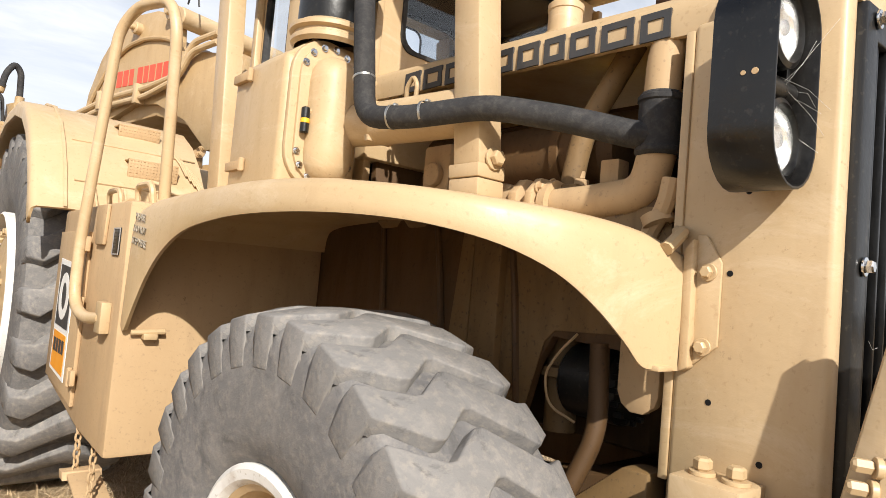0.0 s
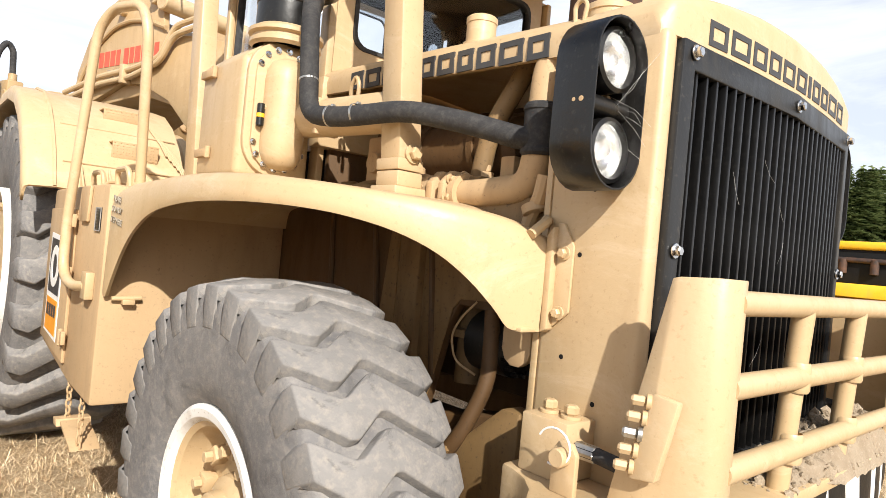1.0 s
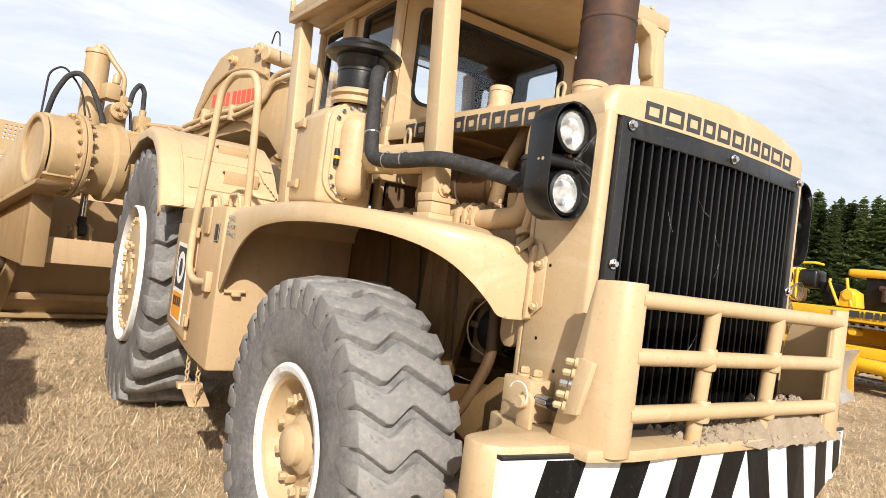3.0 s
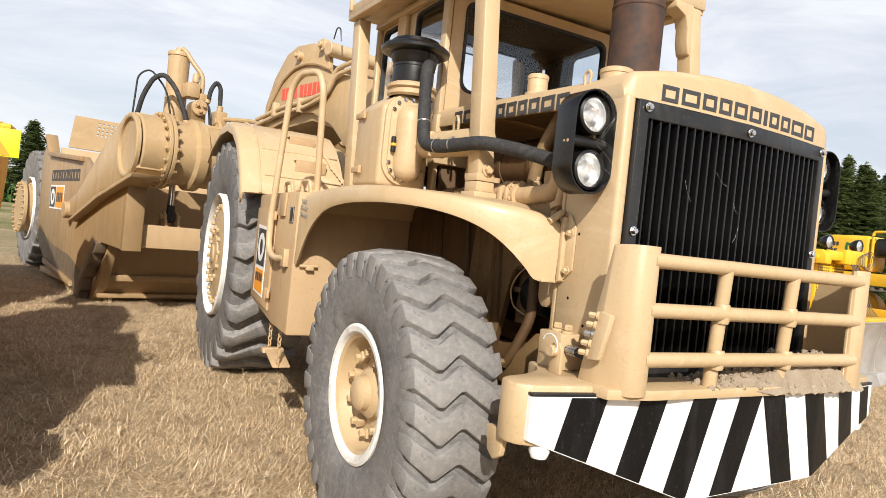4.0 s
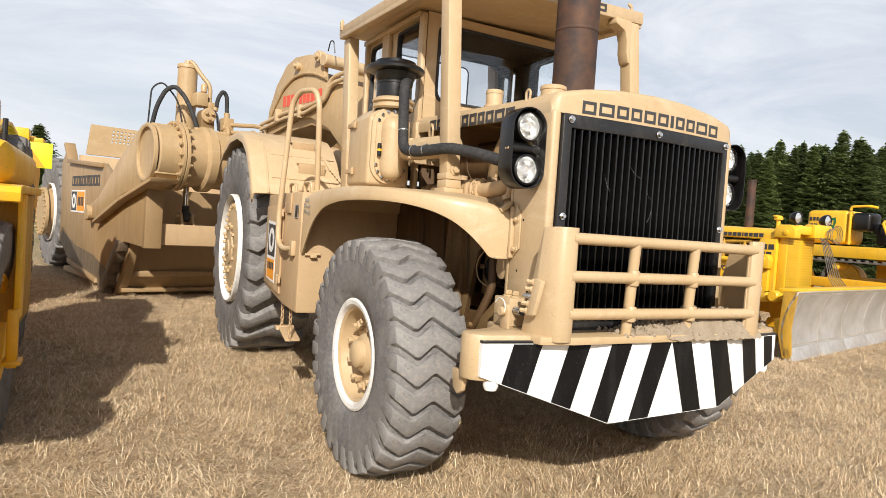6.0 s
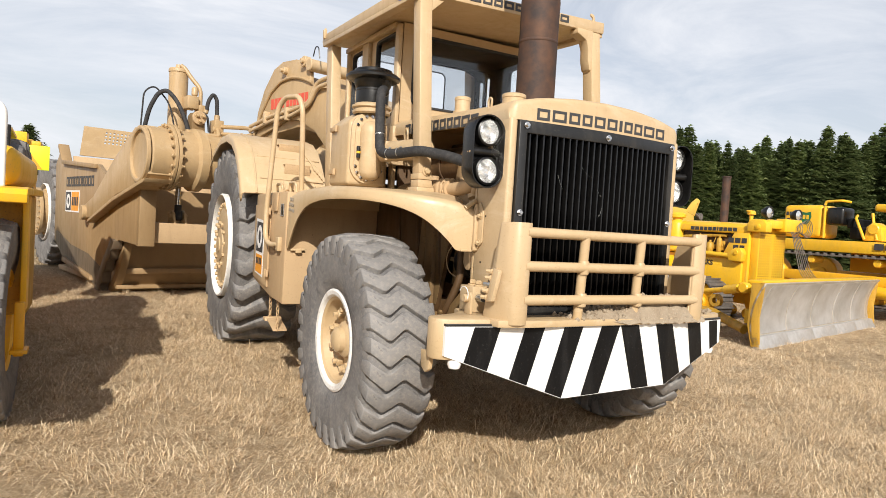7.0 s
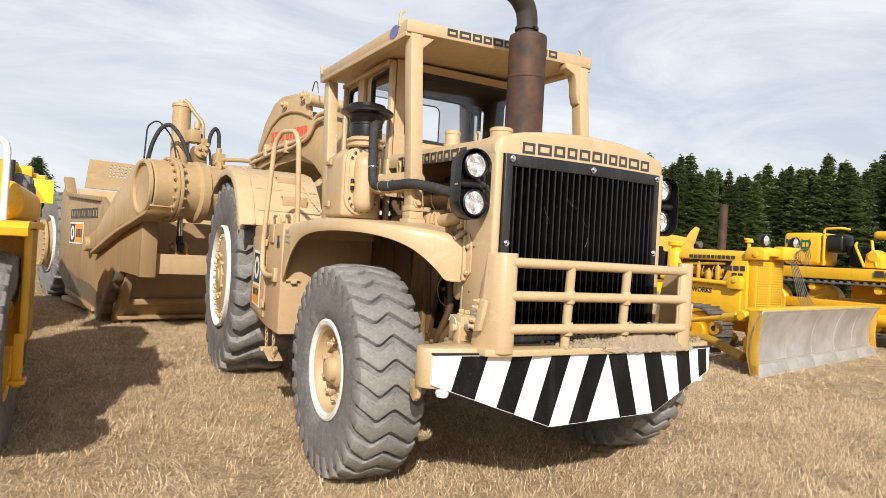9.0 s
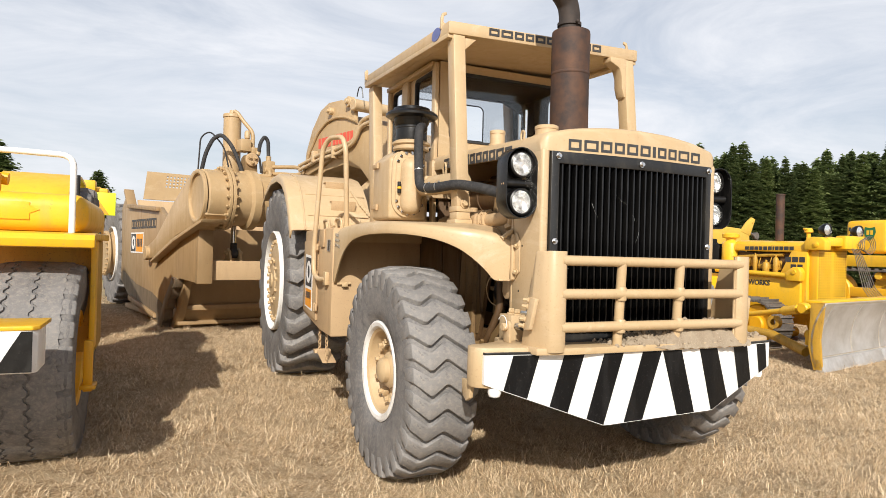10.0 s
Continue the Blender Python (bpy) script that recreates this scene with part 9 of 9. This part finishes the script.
def soil_heap():
    xs, ys = np.linspace(-0.42, 0.90, 110), np.linspace(-0.283, 0.0, 34)
    verts, faces = [], []
    for y in ys:
        for x in xs:
            over = smooth_step(-0.15, 0.12, x)
            front = 0.022 * over * smooth_step(-0.22, -0.283, y)
            verts.append((x, y - front, soil_z(x, y) + 0.012 * over * noise.noise(Vector((x * 34, y * 34, 1.0))) - 0.034 * over * smooth_step(-0.268, -0.283, y)))
    w = len(xs)
    faces = [(j * w + i, j * w + i + 1, (j + 1) * w + i + 1, (j + 1) * w + i) for j in range(len(ys) - 1) for i in range(w - 1)]
    me = bpy.data.meshes.new("soil_heap")
    me.from_pydata(verts, [], faces)
    me.materials.append(SOIL)
    for p in me.polygons:
        p.use_smooth = True
    tagged(new("soil_heap", me), "dry crumbly soil spilled along the bumper deck", "soil", kind="stuff")
    bm = B()
    for k in range(520):
        x, y = rng.uniform(-0.38, 0.88), max(-0.285, min(-0.01, -0.19 + rng.normal() * 0.07))
        s = abs(rng.normal()) * 0.008 + 0.003
        t = B()
        bmesh.ops.create_icosphere(t, subdivisions=1, radius=s)
        for v in t.verts:
            v.co *= 0.75 + 0.5 * rng.random()
        join(bm, t, Matrix.Translation((x, y, soil_z(x, y) + 0.3 * s)))
    for k in range(150):
        x = rng.uniform(0.95, 1.24)
        y = -0.02 + rng.normal() * 0.035
        s = abs(rng.normal()) * 0.009 + 0.004
        t = B()
        bmesh.ops.create_icosphere(t, subdivisions=1, radius=s)
        for v in t.verts:
            v.co *= 0.75 + 0.5 * rng.random()
        join(bm, t, Matrix.Translation((x, y, 1.186 + 0.3 * s)))
    tagged(part("soil_clods", bm, SOIL, None), "small dry clods lying on the soil", "soil", kind="stuff")


soil_heap()


# ---------------------------------------------------------------- conifers along the field
def conifer_meshes(seed, height, spread, layers):
    r = random.Random(seed)
    bm = B()
    tube(bm, [(0, 0, -0.3), (0.05, 0.02, height * 0.5), (0, 0, height * 0.97)], 0.2, 8, radii=[height * 0.020, height * 0.012, 0.03])
    trunk = mesh_of(bm, "trunk", BARK)
    verts, faces = [], []
    for i in range(layers):
        u = (i + r.random() * 0.6) / layers
        z = height * (0.06 + 0.93 * u)
        reach = spread * (1 - u) ** 0.72 * (0.7 + 0.5 * r.random()) + 0.18
        n = int(8 + 8 * (1 - u))
        for k in range(n):
            a = 2 * math.pi * (k + r.random()) / n
            L = reach * (0.6 + 0.55 * r.random())
            droop = -0.20 - 0.25 * r.random() + 0.55 * u
            d = Vector((math.cos(a), math.sin(a), 0))
            s = Vector((-d.y, d.x, 0))
            steps = max(3, int(L / 0.24))
            for q in range(steps):
                f = (q + 0.4) / steps
                w = (0.40 + 0.26 * r.random()) * (1 - 0.5 * f) * (0.5 + 0.5 * min(1, L))
                p = d * (L * f) + Vector((0, 0, z + droop * L * f + 0.12 * L * f * f))
                for side in (-1, 1):
                    tip = p + s * side * w * (0.8 + 0.6 * r.random()) + d * w * (0.35 + 0.3 * r.random()) + Vector((0, 0, -0.16 * w + 0.22 * (r.random() - 0.5)))
                    b0 = p - d * w * 0.25 + Vector((0, 0, 0.10 * (r.random() - 0.5)))
                    b1 = p + d * w * 0.35 + Vector((0, 0, 0.05))
                    j = len(verts)
                    verts += [tuple(b0), tuple(b1), tuple(tip)]
                    faces.append((j, j + 1, j + 2))
                    up = p + Vector((0, 0, w * (0.35 + 0.3 * r.random()))) + s * side * w * 0.4
                    verts += [tuple(b0), tuple(b1), tuple(up)]
                    faces.append((j + 3, j + 4, j + 5))
    for k in range(10):
        z = height * (0.93 + 0.008 * k)
        a = k * 2.4
        j = len(verts)
        verts += [(0, 0, z), (0, 0, z + 0.25), (0.25 * math.cos(a), 0.25 * math.sin(a), z + 0.14)]
        faces.append((j, j + 1, j + 2))
    me = bpy.data.meshes.new("crown")
    me.from_pydata(verts, [], faces)
    me.materials.append(NEEDLE)
    return trunk, me


KINDS = [conifer_meshes(11 + k, h, s, n) for k, (h, s, n) in enumerate(((13.0, 2.3, 56), (13.4, 2.0, 60), (12.6, 2.6, 54), (13.2, 2.2, 58)))]


def conifer(x, y, size, spin, k, group, wide=1.15):
    z = ground_z(x, y)
    tr = thing("conifer_tree", (x, y, z), "dark green conifer in the belt behind the field", "tree", group)
    m = Matrix.Translation((x, y, z)) @ Matrix.Rotation(spin, 4, "Z") @ Matrix.Diagonal((size * wide, size * wide, size, 1))
    part("trunk", KINDS[k][0], None, tr, "", m)
    part("crown", KINDS[k][1], None, tr, "", m)


tr_rng = random.Random(21)
# belt on the right: a curved plantation edge, three trees deep
for row, n in ((0, 66), (1, 60), (2, 50)):
    for i in range(n):
        az = radians(36 + 48 * (i + 0.5 * (row % 2) + tr_rng.uniform(-0.3, 0.3)) / n)
        far = 57 + 3.4 * row + tr_rng.uniform(-1.2, 1.2)
        conifer(-3 + far * math.sin(az), -3 + far * math.cos(az), 0.775 * tr_rng.uniform(0.84, 1.12), tr_rng.uniform(0, 6.28), tr_rng.randrange(4), "trees of the belt", tr_rng.uniform(0.95, 1.5))
# scattered trees far to the left
for az, far, h in ((-4.6, 88, 12.8), (-6.8, 92, 10.0), (-8.2, 95, 8.5), (-9.8, 90, 11.5), (-11.2, 84, 15.5), (-3.0, 97, 7.5), (-12.8, 86, 14.5), (-1.8, 96, 8.0), (0.5, 98, 8.5), (-15.0, 90, 13.0)):
    a = radians(az)
    conifer(-3 + far * math.sin(a), -3 + far * math.cos(a), 0.76 * h / 13.5, tr_rng.uniform(0, 6.28), tr_rng.randrange(4), "scattered field trees", 2.2)


def leaf_mass(name, count, place_fn, size, mat, label, category):
    r = np.random.default_rng(9)
    v = np.zeros((count * 3, 3))
    c = np.array([place_fn(r) for _ in range(count)])
    for k in range(3):
        v[k::3] = c + r.normal(size=(count, 3)) * size
    me = bpy.data.meshes.new(name)
    me.from_pydata(v.tolist(), [], np.arange(count * 3).reshape(-1, 3).tolist())
    me.materials.append(mat)
    tagged(new(name, me), label, category, kind="stuff")


def hedge_pt(r):
    x = r.uniform(-60, 12)
    lump = 1.0 + 0.5 * noise.noise(Vector((x * 0.25, 0, 0)))
    return (x, 80 + r.normal() * 1.0, ground_z(x, 80) + min(abs(r.normal()), 1.6) * 1.1 * lump)


leaf_mass("hedge", 9000, hedge_pt, 0.35, LEAF, "clipped green hedge at the far side of the field", "hedge")


# ---------------------------------------------------------------- straw on the ground
def straw_field(name, count, x0, x1, y0, y1, length, keep, label, thick=1.0):
    r = np.random.default_rng(17 + count)
    xs, ys = r.uniform(x0, x1, count * 2), r.uniform(y0, y1, count * 2)
    pts = [(x, y) for x, y in zip(xs, ys) if keep(x, y, r)][:count]
    n = len(pts)
    zs = np.array([ground_z(x, y) for x, y in pts])
    p = np.c_[np.array(pts), zs]
    # strands lie in swathes, with some spread
    sw = np.array([2.2 * noise.noise(Vector((x * 0.35, y * 0.35, 1.0))) + 1.2 * noise.noise(Vector((x * 1.3, y * 1.3, 5.0))) for x, y in pts])
    a = sw * 2.2 + r.normal(size=n) * 1.5 + 0.6
    L = length * (0.35 + r.random(n) * 0.9)
    w = (0.0006 + 0.0013 * r.random(n)) * thick
    rise = np.abs(r.normal(size=n)) * 0.30
    d = np.c_[np.cos(a), np.sin(a), np.zeros(n)]
    s = np.c_[-np.sin(a), np.cos(a), np.zeros(n)]
    base = p - d * (L / 2)[:, None] + np.c_[np.zeros(n), np.zeros(n), np.full(n, 0.002) + 0.010 * r.random(n)]
    mid = base + d * (L * 0.55)[:, None] + s * ((r.random(n) - 0.5) * 0.12 * L)[:, None]
    mid[:, 2] += rise * L * 0.75 + 0.006
    tip = base + d * L[:, None] + s * ((r.random(n) - 0.5) * 0.26 * L)[:, None]
    tip[:, 2] += rise * L * (0.3 + 0.7 * r.random(n)) + 0.004
    verts = np.empty((n, 5, 3))
    verts[:, 0] = base - s * w[:, None]
    verts[:, 1] = base + s * w[:, None]
    verts[:, 2] = mid + s * w[:, None]
    verts[:, 3] = mid - s * w[:, None]
    verts[:, 4] = tip
    k = np.arange(n)[:, None] * 5
    quads = (k + np.array([[0, 1, 2, 3]])).tolist()
    tris = (k + np.array([[3, 2, 4]])).tolist()
    me = bpy.data.meshes.new(name)
    me.from_pydata(verts.reshape(-1, 3).tolist(), [], quads + tris)
    me.materials.append(STRAW)
    tagged(new(name, me), label, "grass", kind="stuff")


straw_field("straw", 400000, -5.5, 6.5, -2.9, 8.5, 0.10, lambda x, y, r: r.random() < smooth_step(-2.9, -1.9, y) * min(1.0, 1.15 - 0.07 * (y + 2)) * (0.25 + 0.75 * smooth_step(-0.25, 0.25, noise.noise(Vector((x * 1.7, y * 1.7, 2.0))) + 0.6 * noise.noise(Vector((x * 6, y * 6, 9.0))))), "dry cut grass strands lying on the field")
straw_field("straw_far", 170000, -6.0, 15.0, -1.0, 16.0, 0.12, lambda x, y, r: r.random() < 0.3 + 0.7 * smooth_step(-0.1, 0.25, noise.noise(Vector((x * 2.3, y * 2.3, 4.0)))), "thin dry grass further off", 1.3)


def tuft_field():
    r = np.random.default_rng(3)
    verts, faces = [], []
    for k in range(2600):
        x, y = r.uniform(-5.5, 9.0), r.uniform(-2.6, 9.0)
        if r.random() > 0.55 + 0.45 * (x > 1.8):
            continue
        z = ground_z(x, y)
        for b in range(int(r.integers(8, 22))):
            a, lean = r.uniform(0, 6.28), r.uniform(0.2, 1.1)
            h = r.uniform(0.03, 0.11)
            ox, oy = r.normal() * 0.03, r.normal() * 0.03
            dx, dy = math.cos(a), math.sin(a)
            j = len(verts)
            w = 0.0022
            verts += [(x + ox - dy * w, y + oy + dx * w, z - 0.004), (x + ox + dy * w, y + oy - dx * w, z - 0.004), (x + ox + dx * h * lean, y + oy + dy * h * lean, z + h)]
            faces.append((j, j + 1, j + 2))
    me = bpy.data.meshes.new("grass_tufts")
    me.from_pydata(verts, [], faces)
    me.materials.append(STRAW)
    tagged(new("grass_tufts", me), "short dry tufts standing out of the mown field", "grass", kind="stuff")


tuft_field()
